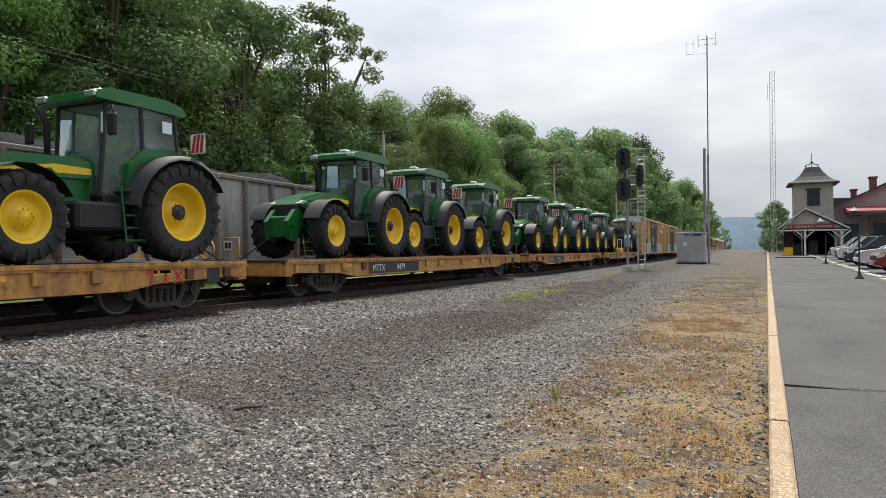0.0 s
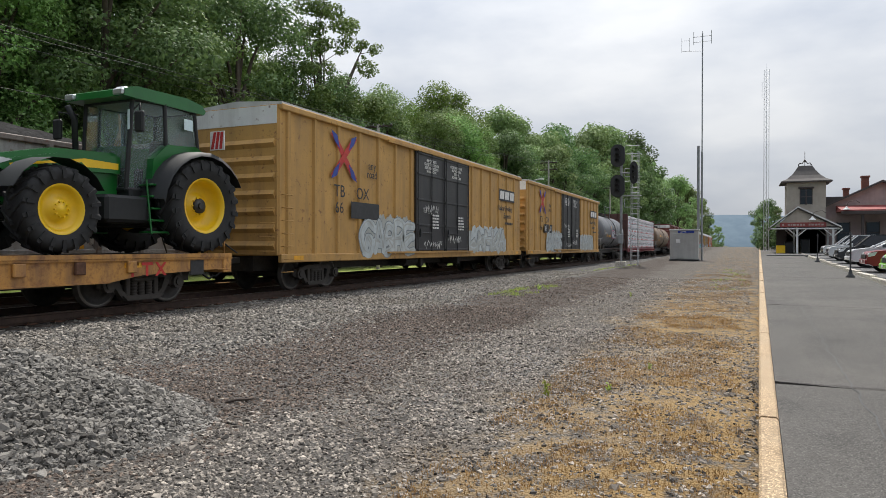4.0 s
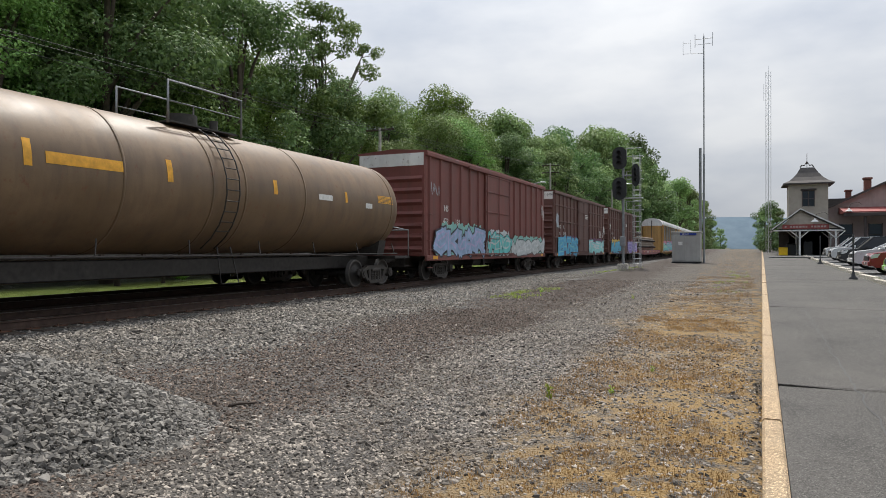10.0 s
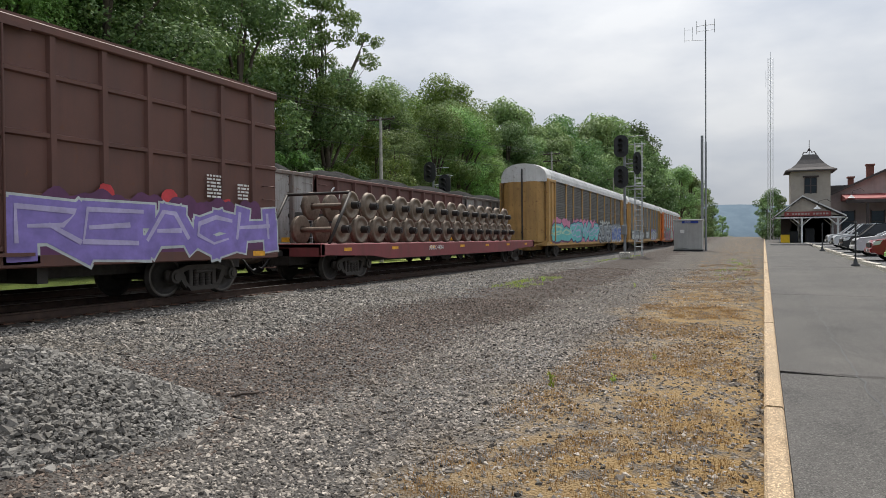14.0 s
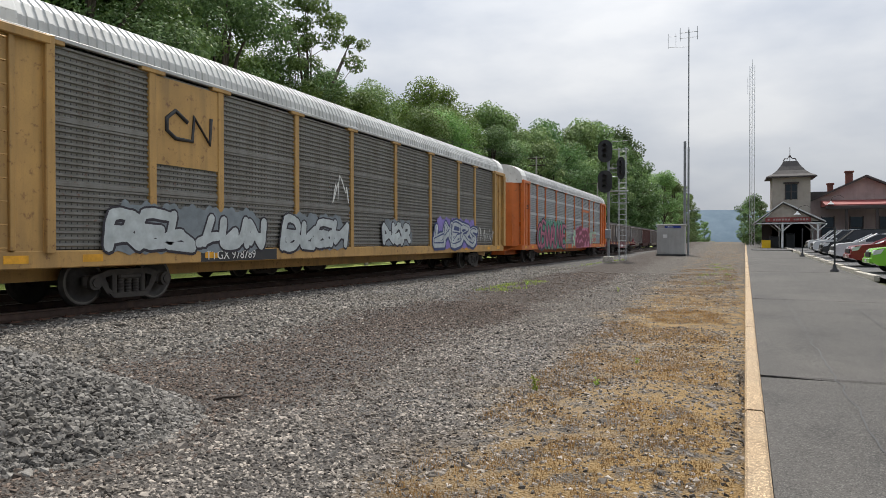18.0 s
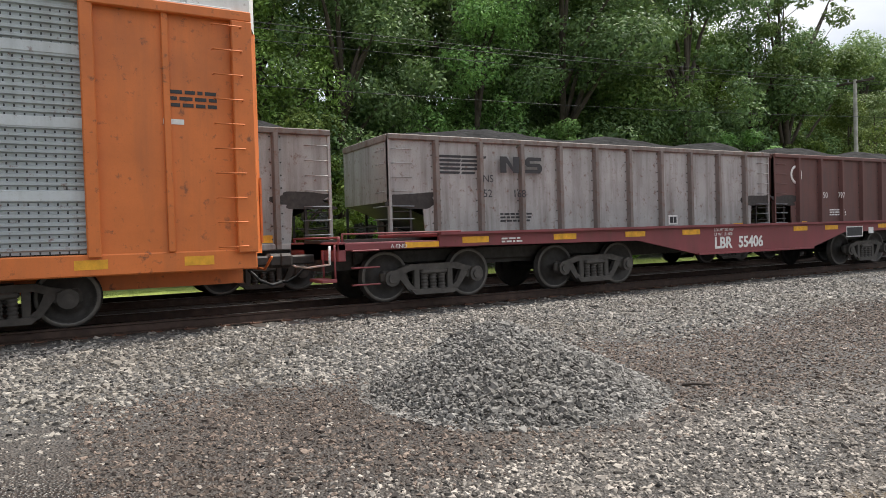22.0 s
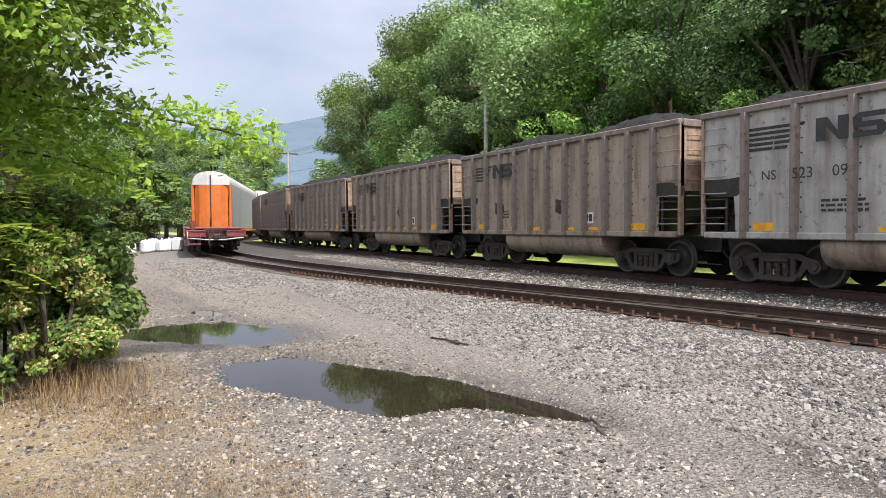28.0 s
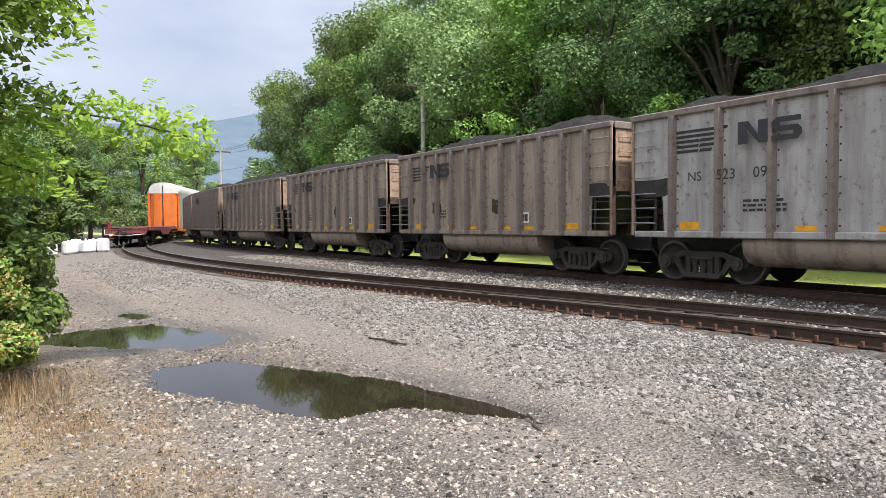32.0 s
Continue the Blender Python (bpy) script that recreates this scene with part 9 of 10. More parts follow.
# ---- station ----
M_SIDING = paint("pinkish_siding", (0.44, 0.34, 0.32), (0.25, 0.19, 0.17), 0.3, 0.75)
M_CREAM = paint("cream_siding", (0.42, 0.37, 0.31), (0.28, 0.24, 0.2), 0.3, 0.75)
M_SLATE = paint("dark_roof_shingles", (0.07, 0.062, 0.06), (0.12, 0.11, 0.10), 0.4, 0.8)
M_DARKWOOD = paint("dark_brown_trim", (0.05, 0.035, 0.032), (0.08, 0.06, 0.05), 0.4, 0.6)
M_REDTRIM = paint("red_trim", (0.26, 0.05, 0.045), (0.14, 0.05, 0.04), 0.3, 0.6)
M_BRICK = plain("chimney_brick", (0.20, 0.075, 0.055), 0.85, 0, 0.3, 6, 0.3)
SZ = 0.56
stn = thing("station", pose(0, 0, 0), "old railway station with a flared tower roof and a gabled canopy", "station")
part("tower_wall", MB().box(4.4, 8.1, 82, 85.7, SZ, 8.25), M_CREAM, stn, "cream boarded tower")
rf, k = MB(), 0
prof = [(2.42, 8.20), (2.42, 8.32), (1.85, 8.60), (1.38, 9.02), (0.98, 9.55), (0.66, 10.10), (0.0, 10.14)]
v = []
for r_, z in prof:
    v += [(6.25 - r_, 83.85 - r_, z), (6.25 + r_, 83.85 - r_, z), (6.25 + r_, 83.85 + r_, z), (6.25 - r_, 83.85 + r_, z)]
rf.add(v, [(4 * i + j, 4 * i + (j + 1) % 4, 4 * i + 4 + (j + 1) % 4, 4 * i + 4 + j) for i in range(6) for j in range(4)] + [(0, 3, 2, 1)])
part("tower_roof", rf, M_SLATE, stn, "flared dark tower roof")
fin = MB().path([(5.6, 83.85, 10.2), (5.75, 83.85, 10.45), (6.0, 83.85, 10.4), (6.25, 83.85, 10.85), (6.5, 83.85, 10.4), (6.75, 83.85, 10.45), (6.9, 83.85, 10.2)], 0.06).path([(6.25, 83.85, 10.1), (6.25, 83.85, 11.7)], 0.03).tube((6.25, 83.85, 10.55), (6.25, 83.85, 10.7), 0.10, 8)
part("finial", fin, M_DARKWOOD, stn)
for xx in (5.95, 6.55):
    w_ = part("window", MB().box(xx - 0.24, xx + 0.24, 81.97, 81.99, 5.85, 7.45), M_PANE, stn)
    part("frame", MB().box(xx - 0.30, xx - 0.24, 81.94, 81.99, 5.8, 7.5).box(xx + 0.24, xx + 0.30, 81.94, 81.99, 5.8, 7.5).box(xx - 0.24, xx + 0.24, 81.94, 81.99, 6.6, 6.68).box(xx - 0.24, xx + 0.24, 81.94, 81.99, 7.44, 7.5), M_DARKWOOD, w_)
part("window_hood", MB().cbox(5.5, 7.0, 81.85, 82.0, 7.52, 7.70, 0.02), M_DARKWOOD, stn)
# gabled canopy before the tower
apx, aL, aR = 5.1, 2.55, 8.9
cr = MB()
for s0, s1 in (((aL, 3.24), (apx, 5.25)), ((aR, 3.24), (apx, 5.25))):
    cr.add([(s0[0], 76.2, s0[1]), (s1[0], 76.2, s1[1]), (s1[0], 82.2, s1[1]), (s0[0], 82.2, s0[1]), (s0[0], 76.2, s0[1] - 0.16), (s1[0], 76.2, s1[1] - 0.16), (s1[0], 82.2, s1[1] - 0.16), (s0[0], 82.2, s0[1] - 0.16)], [(0, 1, 2, 3), (4, 7, 6, 5), (0, 4, 5, 1), (2, 6, 7, 3), (0, 3, 7, 4)])
part("canopy_roof", cr, M_SLATE, stn, "gabled shingle canopy")
part("canopy_gable", MB().prism([(aL + 0.45, 3.32), (aR - 0.55, 3.32), (apx, 5.08)], "y", 76.45, 76.55), M_CREAM, stn)
bd = MB()
for a, b in (((aL, 3.18), (apx, 5.21)), ((apx, 5.21), (aR, 3.18))):
    bd.add([(a[0], 76.12, a[1]), (b[0], 76.12, b[1]), (b[0], 76.12, b[1] + 0.14), (a[0], 76.12, a[1] + 0.14), (a[0], 76.2, a[1]), (b[0], 76.2, b[1]), (b[0], 76.2, b[1] + 0.14), (a[0], 76.2, a[1] + 0.14)], [(0, 1, 2, 3), (4, 7, 6, 5), (0, 4, 5, 1), (3, 2, 6, 7)])
part("bargeboard", bd, M_WHITE, stn)
part("sign_board", MB().cbox(3.5, 7.6, 76.30, 76.42, 3.26, 3.72, 0.02), M_REDTRIM, stn, "long red name board")
nb = MB()
q = random.Random(4)
x_ = 3.7
while x_ < 7.3:
    w = q.uniform(0.14, 0.24)
    nb.box(x_, x_ + w, 76.285, 76.298, 3.40, 3.58)
    x_ += w + 0.08 + (0.25 if q.random() < 0.15 else 0)
part("sign_bars", nb, M_SIDING, stn)
part("canopy_beam", MB().cbox(aL, aR, 76.3, 76.5, 3.04, 3.18, 0.02).cbox(aL, aL + 0.15, 76.3, 82, 3.04, 3.16, 0.02).cbox(aR - 0.15, aR, 76.3, 82, 3.04, 3.16, 0.02), M_WHITE, stn)
for xx in (aL + 2.5, aR - 0.7):
    for yy in (76.4, 81.2):
        c_ = part("canopy_post", MB().cbox(xx - 0.09, xx + 0.09, yy - 0.09, yy + 0.09, SZ, 3.05, 0.02), M_WHITE, stn, "white canopy post")
        part("brace", MB().path([(xx, yy, 2.3), (xx - 0.8, yy, 3.06)], 0.06, 6).path([(xx, yy, 2.3), (xx + 0.8, yy, 3.06)], 0.06, 6), M_WHITE, c_)
# main house
part("house_wall", MB().box(8.1, 19.0, 84.3, 98, SZ, 5.6), M_SIDING, stn)
part("house_gable", MB().prism([(8.2, 5.6), (18.9, 5.6), (13.5, 8.15)], "y", 84.3, 84.5), M_SIDING, stn, "pinkish boarded gable")
hr_ = MB()
for s0 in ((7.0, 5.22), (20.0, 5.22)):
    hr_.add([(s0[0], 83.6, s0[1]), (13.5, 83.6, 8.36), (13.5, 98.6, 8.36), (s0[0], 98.6, s0[1]), (s0[0], 83.6, s0[1] - 0.22), (13.5, 83.6, 8.14), (13.5, 98.6, 8.14), (s0[0], 98.6, s0[1] - 0.22)], [(0, 1, 2, 3), (4, 7, 6, 5), (0, 4, 5, 1), (2, 6, 7, 3), (0, 3, 7, 4)])
part("house_roof", hr_, M_SLATE, stn)
part("low_roof", MB().box(8.1, 10.6, 87.0, 92, 5.7, 6.9), M_SLATE, stn)
for cx_, cy_, w, z in ((12.5, 88, 0.34, 9.2), (10.9, 90, 0.28, 8.05)):
    c_ = part("chimney", MB().cbox(cx_ - w, cx_ + w, cy_ - w, cy_ + w, 6.0, z, 0.02), M_BRICK, stn, "red brick chimney")
    part("chimney_cap", MB().cbox(cx_ - w - 0.1, cx_ + w + 0.1, cy_ - w - 0.1, cy_ + w + 0.1, z - 0.2, z, 0.02), M_BRICK, c_)
part("porch_roof", MB().prism([(80.2, 4.95), (80.2, 5.10), (84.3, 5.75), (84.3, 5.0)], "x", 9.3, 20.5), M_REDTRIM, stn, "red edged porch roof")
part("porch_fascia", MB().cbox(9.3, 20.5, 80.1, 80.25, 4.62, 4.97, 0.02), M_DARKWOOD, stn)
part("porch_wall", MB().box(8.15, 19.0, 84.0, 84.28, SZ, 4.9), M_SIDING, stn, "pinkish boarded porch wall")
for k in range(4):
    xx = 9.4 + k * 2.7
    w_ = part("window", MB().box(xx, xx + 1.1, 83.95, 83.99, 1.7, 3.9), M_PANE, stn)
    part("frame", MB().box(xx - 0.1, xx, 83.9, 83.99, 1.6, 4.0).box(xx + 1.1, xx + 1.2, 83.9, 83.99, 1.6, 4.0).box(xx, xx + 1.1, 83.9, 83.99, 2.75, 2.83), M_DARKWOOD, w_)
    part("porch_post", MB().cbox(xx + 1.7, xx + 1.95, 80.3, 80.55, SZ, 4.6, 0.02), M_DARKWOOD, stn)
part("under_canopy_wall", MB().box(3.4, 8.1, 82.0, 82.0 + 0.02, SZ, 3.6), M_DARKWOOD, stn)
for xx, yy, z in ((6.35, 76.0, 3.95), (9.75, 80.0, 5.10)):
    l_ = part("lamp_shade", MB().lathe("z", [(0.0, 0.34), (0.10, 0.26), (0.20, 0.12), (0.34, 0.07), (0.36, 0.0)], (xx, yy, z), 18), M_WHITE, stn, "white shallow lamp shade")
    part("lamp_arm", MB().path([(xx, yy, z + 0.3), (xx + 0.15, yy, z + 0.75), (xx + 0.8, yy, z + 0.95), (xx + 1.2, yy + 0.4, z + 0.7)], 0.025, 6), M_DARKWOOD, l_)
for i, (xx, yy, c_, nm) in enumerate(((3.6, 77.2, M_YEL, "yellow drum standing below the canopy"), (4.4, 78.0, M_DKGREY, "dark baggage cart below the canopy"), (5.9, 78.4, M_DKGREY, "dark crate below the canopy"))):
    d_ = thing("platform_item", pose(xx, yy, SZ - 0.02), nm, "container", "objects below the canopy")
    part("body", MB().cbox(-0.4, 0.4, -0.4, 0.4, 0.0, 0.9 + 0.3 * i, 0.05), c_, d_)
    part("lid", MB().cbox(-0.43, 0.43, -0.43, 0.43, 0.9 + 0.3 * i, 0.97 + 0.3 * i, 0.02), M_DKGREY, d_)
sh = thing("wall_far", pose(0, 0, 0), "pale terrace below the station", "terrace", kind="structure")
part("terrace", MB().box(2.0, 30, 66, 99, -0.5, SZ), M_LOT, sh)

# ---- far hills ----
# the blue haze of distance is painted into the hills' base colour
m, n, l, p = mat("haze_painted_hill")
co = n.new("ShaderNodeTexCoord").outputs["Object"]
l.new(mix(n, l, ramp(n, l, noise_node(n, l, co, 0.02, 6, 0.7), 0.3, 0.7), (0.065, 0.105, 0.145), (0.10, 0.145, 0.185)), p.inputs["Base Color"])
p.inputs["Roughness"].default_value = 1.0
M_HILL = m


def ridge(name, cx_, cy_, half, high, turn, seed):
    v, k = [], 80
    for i in range(k + 1):
        u = -half + 2 * half * i / k
        e = (1 - abs(u / half) ** 2.5)
        z = high * e * (0.86 + 0.10 * math.sin(u / half * 5 + seed) + 0.04 * math.sin(u / half * 17 + seed * 2))
        v += [(u, -high * 2.2, -6), (u, 0, max(z, -5)), (u, high * 3, -6)]
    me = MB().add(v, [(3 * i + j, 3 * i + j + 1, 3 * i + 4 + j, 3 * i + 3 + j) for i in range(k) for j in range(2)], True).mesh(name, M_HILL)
    ob = new(name, me)
    ob.matrix_basis = pose(cx_, cy_, 0, 0, 0, turn)
    return tagged(ob, "long wooded hill with distance haze painted in as blue", "hill", kind="structure")


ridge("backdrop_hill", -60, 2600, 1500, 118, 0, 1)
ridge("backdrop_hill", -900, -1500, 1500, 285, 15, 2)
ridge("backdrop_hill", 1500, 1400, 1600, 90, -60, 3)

# ---- the thicket at the bend ----
def frond_mesh(count, seed, centres, length, material, name, droop=0.45, pairs=9, wide=0.055):
    """Compound leaves: a rib with pairs of leaflets, many of them, in one mesh."""
    rs = np.random.RandomState(seed)
    V, F = [], []
    k0 = 0
    for q in range(count):
        c = np.array(centres[rs.randint(len(centres))], float) + rs.normal(size=3) * np.array([0.38, 0.38, 0.30])
        a = rs.uniform(0, 6.283)
        d = np.array([math.cos(a), math.sin(a), rs.uniform(-0.1, 0.5)])
        side = np.array([-math.sin(a), math.cos(a), 0])
        L = length * rs.uniform(0.7, 1.25)
        for i in range(pairs):
            u = (i + 1) / pairs
            b = c + d * L * u - np.array([0, 0, droop * L * u * u])
            fall = np.array([0, 0, -0.30])
            ll = L * 0.30 * (1 - 0.55 * abs(u - 0.45) * 1.6)
            for s in (-1, 1):
                out = (side * s * 0.9 + d * 0.35 + fall * 0.6)
                out = out / np.linalg.norm(out)
                w = d * wide * L
                V += [b, b + out * ll * 0.5 - w, b + out * ll, b + out * ll * 0.5 + w]
                F.append((k0, k0 + 1, k0 + 2, k0 + 3))
                k0 += 4
    return crown_mesh(name, material, np.array(V), np.array(F))


def thicket(name, xx, yy, rx, ry, top, seed, mats, leaves, size, label, low=0.15):
    rs = np.random.RandomState(seed)
    t = thing(name, pose(xx, yy, float(ground_z(xx, yy))), label, "shrub", "shrubs by the bend")
    cs, rr = [], []
    for k in range(34):
        a, q, z = rs.uniform(0, 6.283), math.sqrt(rs.uniform(0, 1)), rs.uniform(low, 1.0)
        e = math.sin(math.pi * min(0.96, 0.35 + 0.6 * z)) ** 0.6
        cs.append((rx * q * e * math.cos(a), ry * q * e * math.sin(a), top * z * (0.75 + 0.25 * rs.uniform())))
        rr.append(rs.uniform(0.28, 0.6) * min(rx, ry) * 0.55)
    for c in cs[::3]:
        part("stem", MB().path([(c[0] * 0.25, c[1] * 0.25, -0.1), (c[0] * 0.6, c[1] * 0.6, c[2] * 0.55), c], 0.022, 5), M_BARK, t)
    for i, mt in enumerate(mats):
        v, f = leaf_cloud(cs, rr, leaves // len(mats), size, seed + i)
        part("foliage", crown_mesh("foliage", mt, v, f), None, t)
    return t, cs


thicket("thicket", -2.0, -21.6, 1.35, 1.7, 2.2, 301, (M_LEAFM, M_LEAF, M_LEAFM, M_LEAFD), 27000, 0.046, "dense green thicket of creepers and saplings")
thicket("thicket", -2.5, -20.5, 0.8, 0.65, 1.75, 302, (M_LEAFY, M_LEAFM, M_LEAFM, M_STRAW), 9000, 0.029, "yellowing weedy bush at the edge of the thicket")
thicket("thicket", 0.6, -20.2, 2.0, 2.0, 2.9, 304, (M_LEAFM, M_LEAFD, M_LEAF), 24000, 0.056, "dark dense thicket beside the path's end")
thicket("thicket", 2.6, -17.6, 1.9, 1.7, 3.2, 305, (M_LEAFD, M_LEAF), 14000, 0.068, "dark dense thicket beside the path's end")
thicket("thicket", 0.1, -23.0, 2.4, 2.4, 4.2, 306, (M_LEAFM, M_LEAF, M_LEAFD), 26000, 0.060, "tall leafy thicket behind the weeds")
for xx, yy, r_, top, sd in ((-5.0, -63, 2.8, 6.5, 331), (-8.3, -69, 2.2, 8.0, 332), (-1.5, -58, 3.0, 6.0, 333), (2.5, -52, 3.2, 7.0, 334), (-3.5, -70, 3.2, 9.0, 335)):
    thicket("thicket", xx, yy, r_, r_, top, sd, (M_LEAFD, M_LEAF), 9000, 0.17, "tall dark leafy thicket at the end of the gravel road", 0.04)
sm = thing("sumac", pose(-1.6, -20.4, -0.38), "sumac bush with long feathered leaves", "sumac")
cs_ = [(-0.35, 0.3, 2.0), (0.2, 0.2, 2.4), (0.6, 0.5, 2.1), (-0.1, 0.5, 1.7), (0.9, 0.1, 2.6), (0.4, 0.7, 1.6), (1.4, 0.8, 2.2), (2.2, 1.2, 2.0), (1.8, 1.5, 2.6), (2.8, 2.0, 2.6)]
part("foliage", frond_mesh(170, 310, cs_, 0.62, M_LEAFL, "foliage"), None, sm)
part("stem", MB().path([(0.2, 0.0, -0.1), (0.25, 0.15, 1.0), (0.2, 0.2, 2.2)], 0.035, 7).path([(0.25, 0.1, 0.9), (0.8, 0.4, 2.1)], 0.025, 6).path([(0.25, 0.1, 0.7), (-0.3, 0.3, 1.8)], 0.022, 6), M_BARK, sm)
for c in ((0.2, 0.2, 2.75), (-0.35, 0.3, 2.35), (1.0, 0.1, 2.95)):
    part("seed_head", MB().lathe("z", [(0, 0.02), (0.04, 0.05), (0.14, 0.04), (0.22, 0.0)], c, 8), M_MAROON, sm, "dark red seed head")


def hanging_tree():
    t = thing("tree", pose(1.4, -23.2, -0.4), "leafy tree whose drooping branches hang over the gravel road", "tree", "trees by the line")
    mb = MB().tube((0, 0, -0.2), (-0.2, 0.1, 3.4), 0.17, 10, 0.12, False).tube((-0.2, 0.1, 3.4), (0.2, 0.3, 8.2), 0.12, 8, 0.03, False)
    rs = random.Random(12)
    cs, rr = [], []
    for k in range(70):
        z = rs.uniform(3.4, 9.6)
        r_ = 3.3 * math.sin(math.pi * min(0.97, 0.22 + 0.75 * (z - 3.2) / 6.6)) ** 0.8 * rs.uniform(0.35, 1.0)
        a = rs.uniform(0, 6.283)
        c = (r_ * math.cos(a), r_ * math.sin(a), z)
        cs.append(c)
        rr.append(rs.uniform(0.45, 0.85))
        if k % 2 == 0:
            mb.path([(0, 0.2, z * 0.72), (c[0] * 0.5, c[1] * 0.5, z * 0.92), c], 0.03, 5)
    for k in range(34):
        cs.append((rs.uniform(-4.75, -3.0), rs.uniform(2.4, 3.8), rs.uniform(3.1, 5.2)))
        rr.append(rs.uniform(0.35, 0.6))
    v, f = leaf_cloud(cs, rr, 27000, 0.056, 320)
    part("crown", crown_mesh("crown", M_LEAFM, v, f), None, t)
    # boughs that reach over the road
    bough, tips = MB(), []
    for (a, b, c) in (((-0.4, 0.3, 3.0), (-3.8, 2.2, 3.45), (-6.2, 2.5, 2.85)), ((-0.4, 0.3, 2.8), (-3.2, 2.0, 2.95), (-4.7, 2.2, 2.35)), ((-0.3, 0.2, 3.2), (-2.6, 1.8, 3.7), (-3.9, 2.4, 3.2)), ((-0.2, 0.2, 5.2), (-2.6, 1.2, 6.0), (-4.0, 1.9, 5.2)), ((-0.3, 0.2, 2.6), (-2.6, 2.2, 2.4), (-3.7, 2.5, 1.6)), ((-0.2, 0.2, 4.4), (-2.4, 1.4, 4.9), (-3.5, 2.0, 4.2)), ((-0.3, 0.2, 4.8), (-3.2, 2.6, 5.1), (-4.7, 3.2, 3.95)), ((-0.2, 0.3, 4.2), (-2.6, 3.0, 4.7), (-4.0, 3.6, 3.6)), ((-0.2, 0.3, 5.2), (-2.0, 3.2, 5.6), (-3.3, 3.9, 4.5))):
        pts = []
        for k in range(13):
            q = k / 12
            pts.append(tuple((1 - q) ** 2 * u + 2 * q * (1 - q) * w + q * q * e for u, w, e in zip(a, b, c)))
        bough.path(pts, 0.013, 5)
        tips += [p_ for p_ in pts[3:]] * 2
    part("bough", bough, M_BARK, t)
    part("hanging_leaves", frond_mesh(560, 321, tips, 0.34, M_LEAFL, "hanging_leaves", 0.7, 6, 0.13), None, t, "bright drooping leaf sprays")
    v, f = leaf_cloud(tips, [0.42] * len(tips), 17000, 0.055, 322)
    part("bough_leaves", crown_mesh("bough_leaves", M_LEAFL, v, f), None, t)
    part("trunk", mb, M_BARK, t)
    return t


hanging_tree()
plant_tree(KINDS[1], 4.6, -24.5, 0.75, 40, "broad-leaved tree behind the thicket", group="trees by the line")
plant_tree(KINDS[0], 3.2, -30, 0.72, 140, "broad-leaved tree behind the thicket", group="trees by the line")
plant_tree(KINDS[4], -1.2, -36, 0.55, 200, "broad-leaved tree behind the thicket", group="trees by the line")
plant_tree(KINDS[2], 0.5, -46, 0.6, 200, "broad-leaved tree behind the thicket", group="trees by the line")
plant_tree(KINDS[0], -2.5, -54, 0.6, 20, "broad-leaved tree behind the thicket", group="trees by the line")

# ---- dry grass, weeds, sticks, white blocks ----
def blades(name, pts, height, width, material, label, seed):
    rs = np.random.RandomState(seed)
    k = len(pts)
    a = rs.uniform(0, 6.283, k)
    h = height * rs.uniform(0.4, 1.3, k)
    lean = rs.uniform(0.2, 1.1, k)
    side = np.stack([-np.sin(a), np.cos(a), np.zeros(k)], 1) * width
    out = np.stack([np.cos(a) * lean, np.sin(a) * lean, np.ones(k)], 1) * h[:, None]
    v = np.stack([pts - side, pts + side, pts + out], 1).reshape(-1, 3)
    return sheet(name, v, np.arange(3 * k).reshape(-1, 3), material, label, "grass", kind="stuff")


def tufts(x0, x1, y0, y1, n_tufts, per, seed, spread=0.06):
    rs = np.random.RandomState(seed)
    c = np.stack([rs.uniform(x0, x1, n_tufts), rs.uniform(y0, y1, n_tufts)], 1)
    keep = wave(c[:, 0], c[:, 1], 31, 1.6) > -0.15
    c = c[keep]
    q = np.repeat(c, per, 0) + rs.normal(size=(len(c) * per, 2)) * spread
    q = q[(ground_z(q[:, 0], q[:, 1]) > WATER_Z + 0.01) & (q[:, 0] < kerb_x(q[:, 1]) - 0.01)]
    return np.stack([q[:, 0], q[:, 1], ground_z(q[:, 0], q[:, 1]) - 0.004], 1)


blades("dry_grass", np.concatenate([tufts(-2.1, 0.0, 2.2, 16, 3000, 18, 41), tufts(-1.9, 0.3, 16, 34, 1900, 14, 42, 0.1), tufts(-1.3, 0.6, 34, 60, 300, 10, 46, 0.14)]), 0.035, 0.0035, M_DRY, "flattened orange dry grass along the kerb", 51)
blades("straw_grass", np.concatenate([tufts(-3.2, 0.2, -14, -3, 4200, 14, 43), tufts(-4.2, -2.2, -20, -12, 1300, 16, 44), tufts(-3.6, -2.9, -21.5, -18.5, 300, 18, 45)]), 0.034, 0.004, M_STRAW, "straw-coloured dry grass on the gravel", 52)
blades("green_weeds", np.concatenate([tufts(-7.2, -6.0, 19, 24, 40, 22, 47, 0.12), tufts(-1.0, 0.3, 24, 40, 40, 14, 48, 0.1), tufts(-9, -6, 40, 46, 60, 14, 49, 0.2)]), 0.10, 0.006, M_LEAFL, "small green weeds in the gravel", 53)
rs = np.random.RandomState(61)
q = rs.normal(size=(1300, 2)) * np.array([0.45, 0.55]) + np.array([-2.7, -20.25])
blades("tall_straw_weeds", np.stack([q[:, 0], q[:, 1], ground_z(q[:, 0], q[:, 1])], 1), 0.30, 0.0035, M_STRAW, "tall straw-coloured weed stems at the thicket's foot", 62)
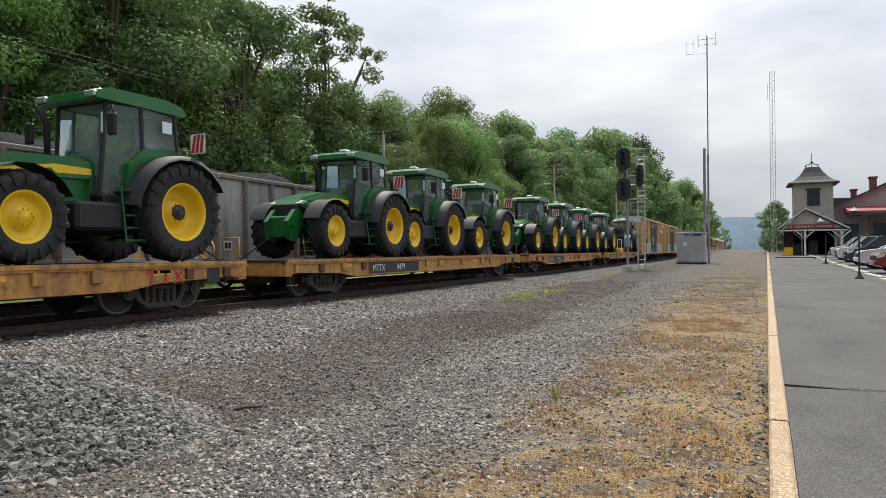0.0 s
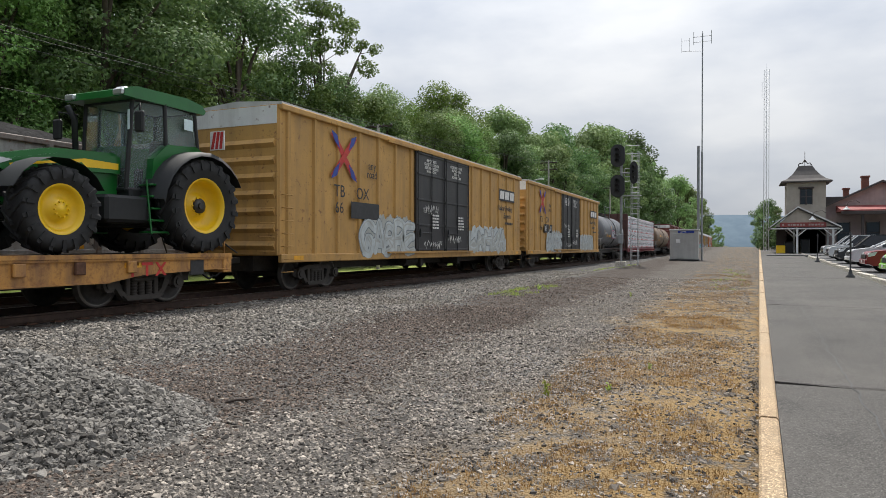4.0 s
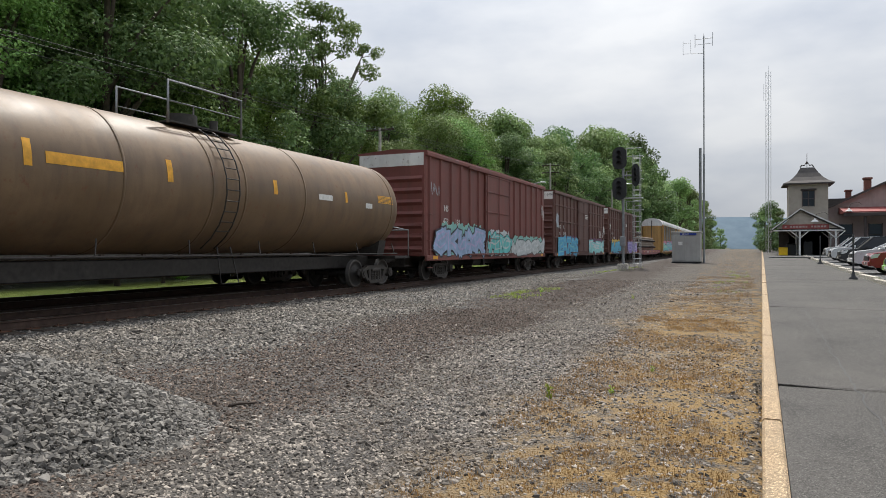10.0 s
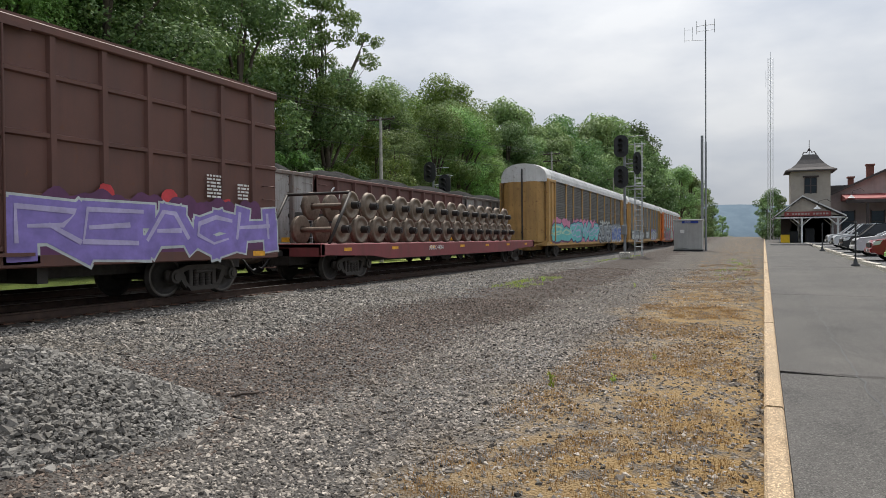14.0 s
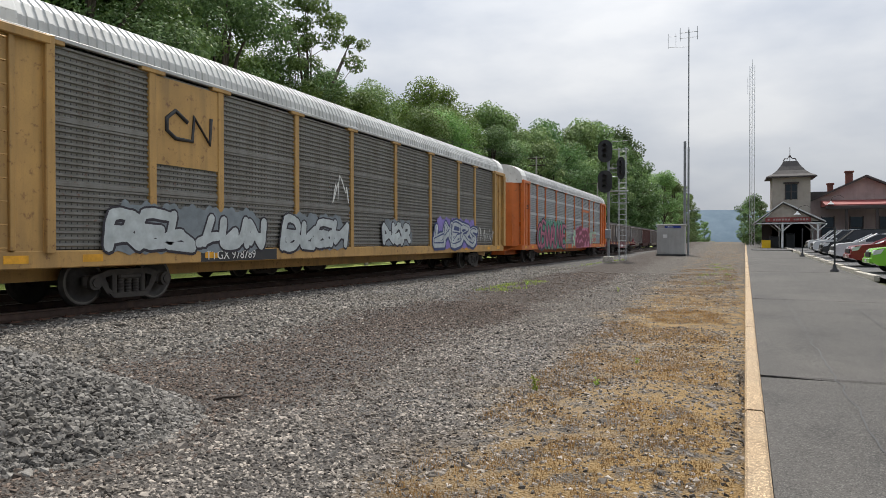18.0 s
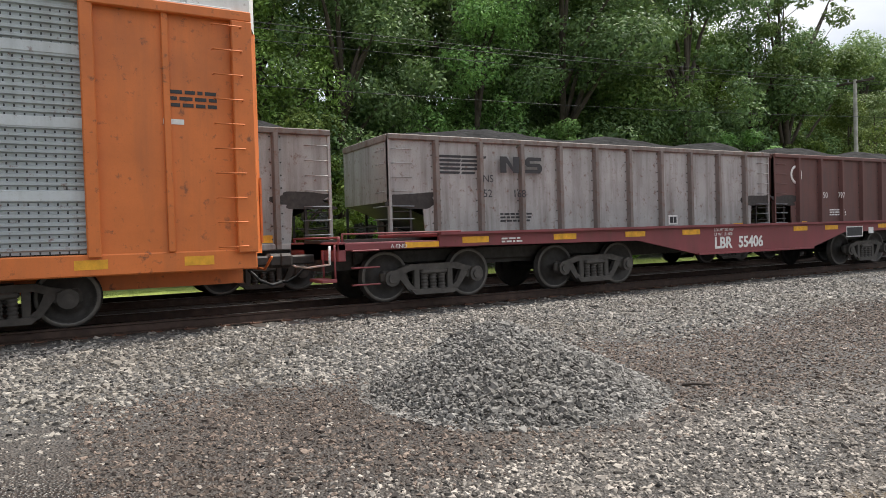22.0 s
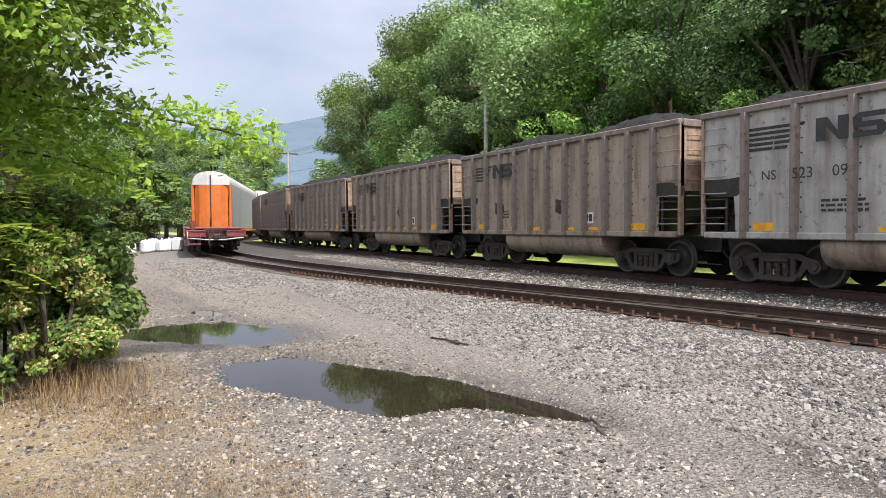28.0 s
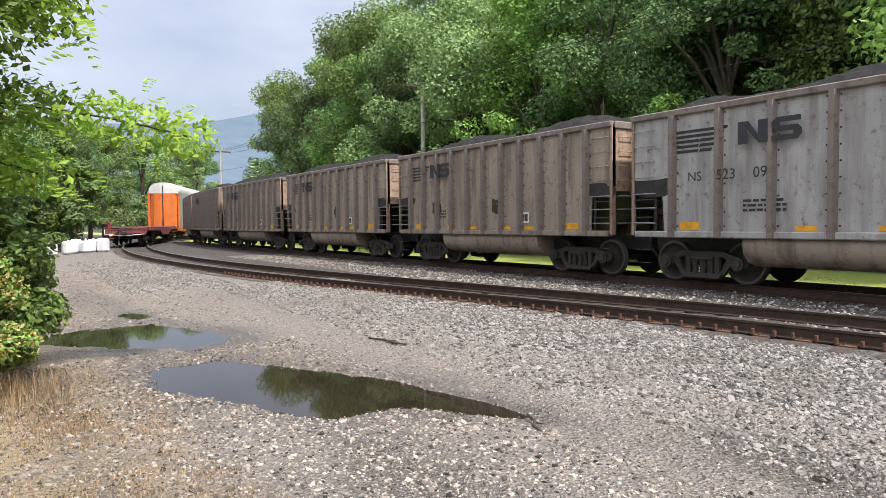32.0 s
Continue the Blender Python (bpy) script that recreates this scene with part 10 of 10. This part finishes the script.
for xx, yy, s_ in ((-1.9, 7.02, 1.0), (-1.35, 7.6, 0.6), (-1.1, 9.2, 0.5), (-3.0, 20.5, 0.8), (-6.2, 22.0, 1.1)):
    v, f = leaf_cloud([(0, 0, 0.05), (0.02, 0.01, 0.11), (-0.02, 0.0, 0.15)], [0.05, 0.04, 0.03], 46, 0.022, int(xx * 100) % 97)
    w_ = thing("weed", pose(xx, yy, float(ground_z(xx, yy))) @ Matrix.Diagonal((s_, s_, s_, 1)), "small green weed growing in the gravel", "weed", "weeds on the yard")
    part("leaves", crown_mesh("leaves", M_LEAFL, v, f), None, w_)
    part("stem", MB().tube((0, 0, -0.02), (0, 0.005, 0.15), 0.004, 5), M_LEAFL, w_)
for xx, yy, ln, tn in ((-4.73, 5.55, 0.30, 60), (-3.2, 8.6, 0.26, 100), (-6.9, -9.6, 0.55, 20), (-6.6, -16.5, 0.5, 60), (-2.9, -15.6, 0.35, 80), (-7.4, -20.5, 0.8, 100)):
    s_ = thing("stick", pose(xx, yy, float(ground_z(xx, yy)) + 0.012, 0, 0, tn), "dark broken stick lying on the gravel", "stick", "sticks on the yard")
    part("stick", MB().path([(-ln / 2, 0, 0.005), (-ln * 0.1, 0.02, 0.014), (ln * 0.2, -0.01, 0.010), (ln / 2, 0.02, 0.006)], 0.014, 6).path([(0, 0.01, 0.012), (ln * 0.15, 0.08, 0.02)], 0.007, 5), M_TIE if tn != 80 else M_STRAW, s_)
for k in range(6):
    xx = -5.9 - 0.46 * k + (-0.35 if k > 0 else 0)
    b_ = thing("white_sack", pose(xx, -57.5 + 0.4 * (k % 2), float(ground_z(xx, -57.5)), 0, 0, 10 * k), "bulky white sack standing at the end of the gravel road", "sack", "white sacks")
    part("sack", MB().cbox(-0.30, 0.30, -0.3, 0.3, 0, 0.72 + 0.06 * (k % 3), 0.12), M_WRAP, b_)
    part("sack_tie", MB().tube((0, 0, 0.72), (0, 0, 0.86), 0.07, 8, 0.03), M_WRAP, b_)


# ---- what moves ----
# how far the train has run, in metres, by time
RUN = [(0.0, 0.0), (24.0, 384.5), (24.5, 392.0), (25.0, 398.3), (25.5, 403.0), (26.5, 412.0), (27.5, 421.3), (28.0, 426.0), (29.0, 430.8), (30.0, 435.3), (31.0, 439.6), (32.0, 443.8)]


def run_at(t):
    for (a, p), (b, q) in zip(RUN, RUN[1:]):
        if t <= b:
            return p + (q - p) * (t - a) / (b - a)
    return RUN[-1][1]


def motions():
    late = [24.0, 24.5, 25.0, 25.5, 26.0, 26.5, 27.0, 27.5, 28.0, 28.5, 29.0, 29.5, 30.0, 30.5, 31.0, 31.5, 32.0]
    for ob, mid_, z, dx, turn in MOVING:
        rows = []
        for t in [0.0, 4.0, 8.0, 12.0, 16.0, 20.0, 22.0, 23.0] + late:
            y = mid_ - run_at(t)
            xa, ya, aa = X_NEAR + dx, y, 0.0
            xb, yb, ab = near_at(y, dx)
            w = min(max((t - 24.4) / 2.8, 0.0), 1.0)
            rows.append((t, pose(xa + (xb - xa) * w, ya + (yb - ya) * w, z, 0, 0, aa + (ab - aa) * w + turn)))
        walk(ob, rows)


motions()
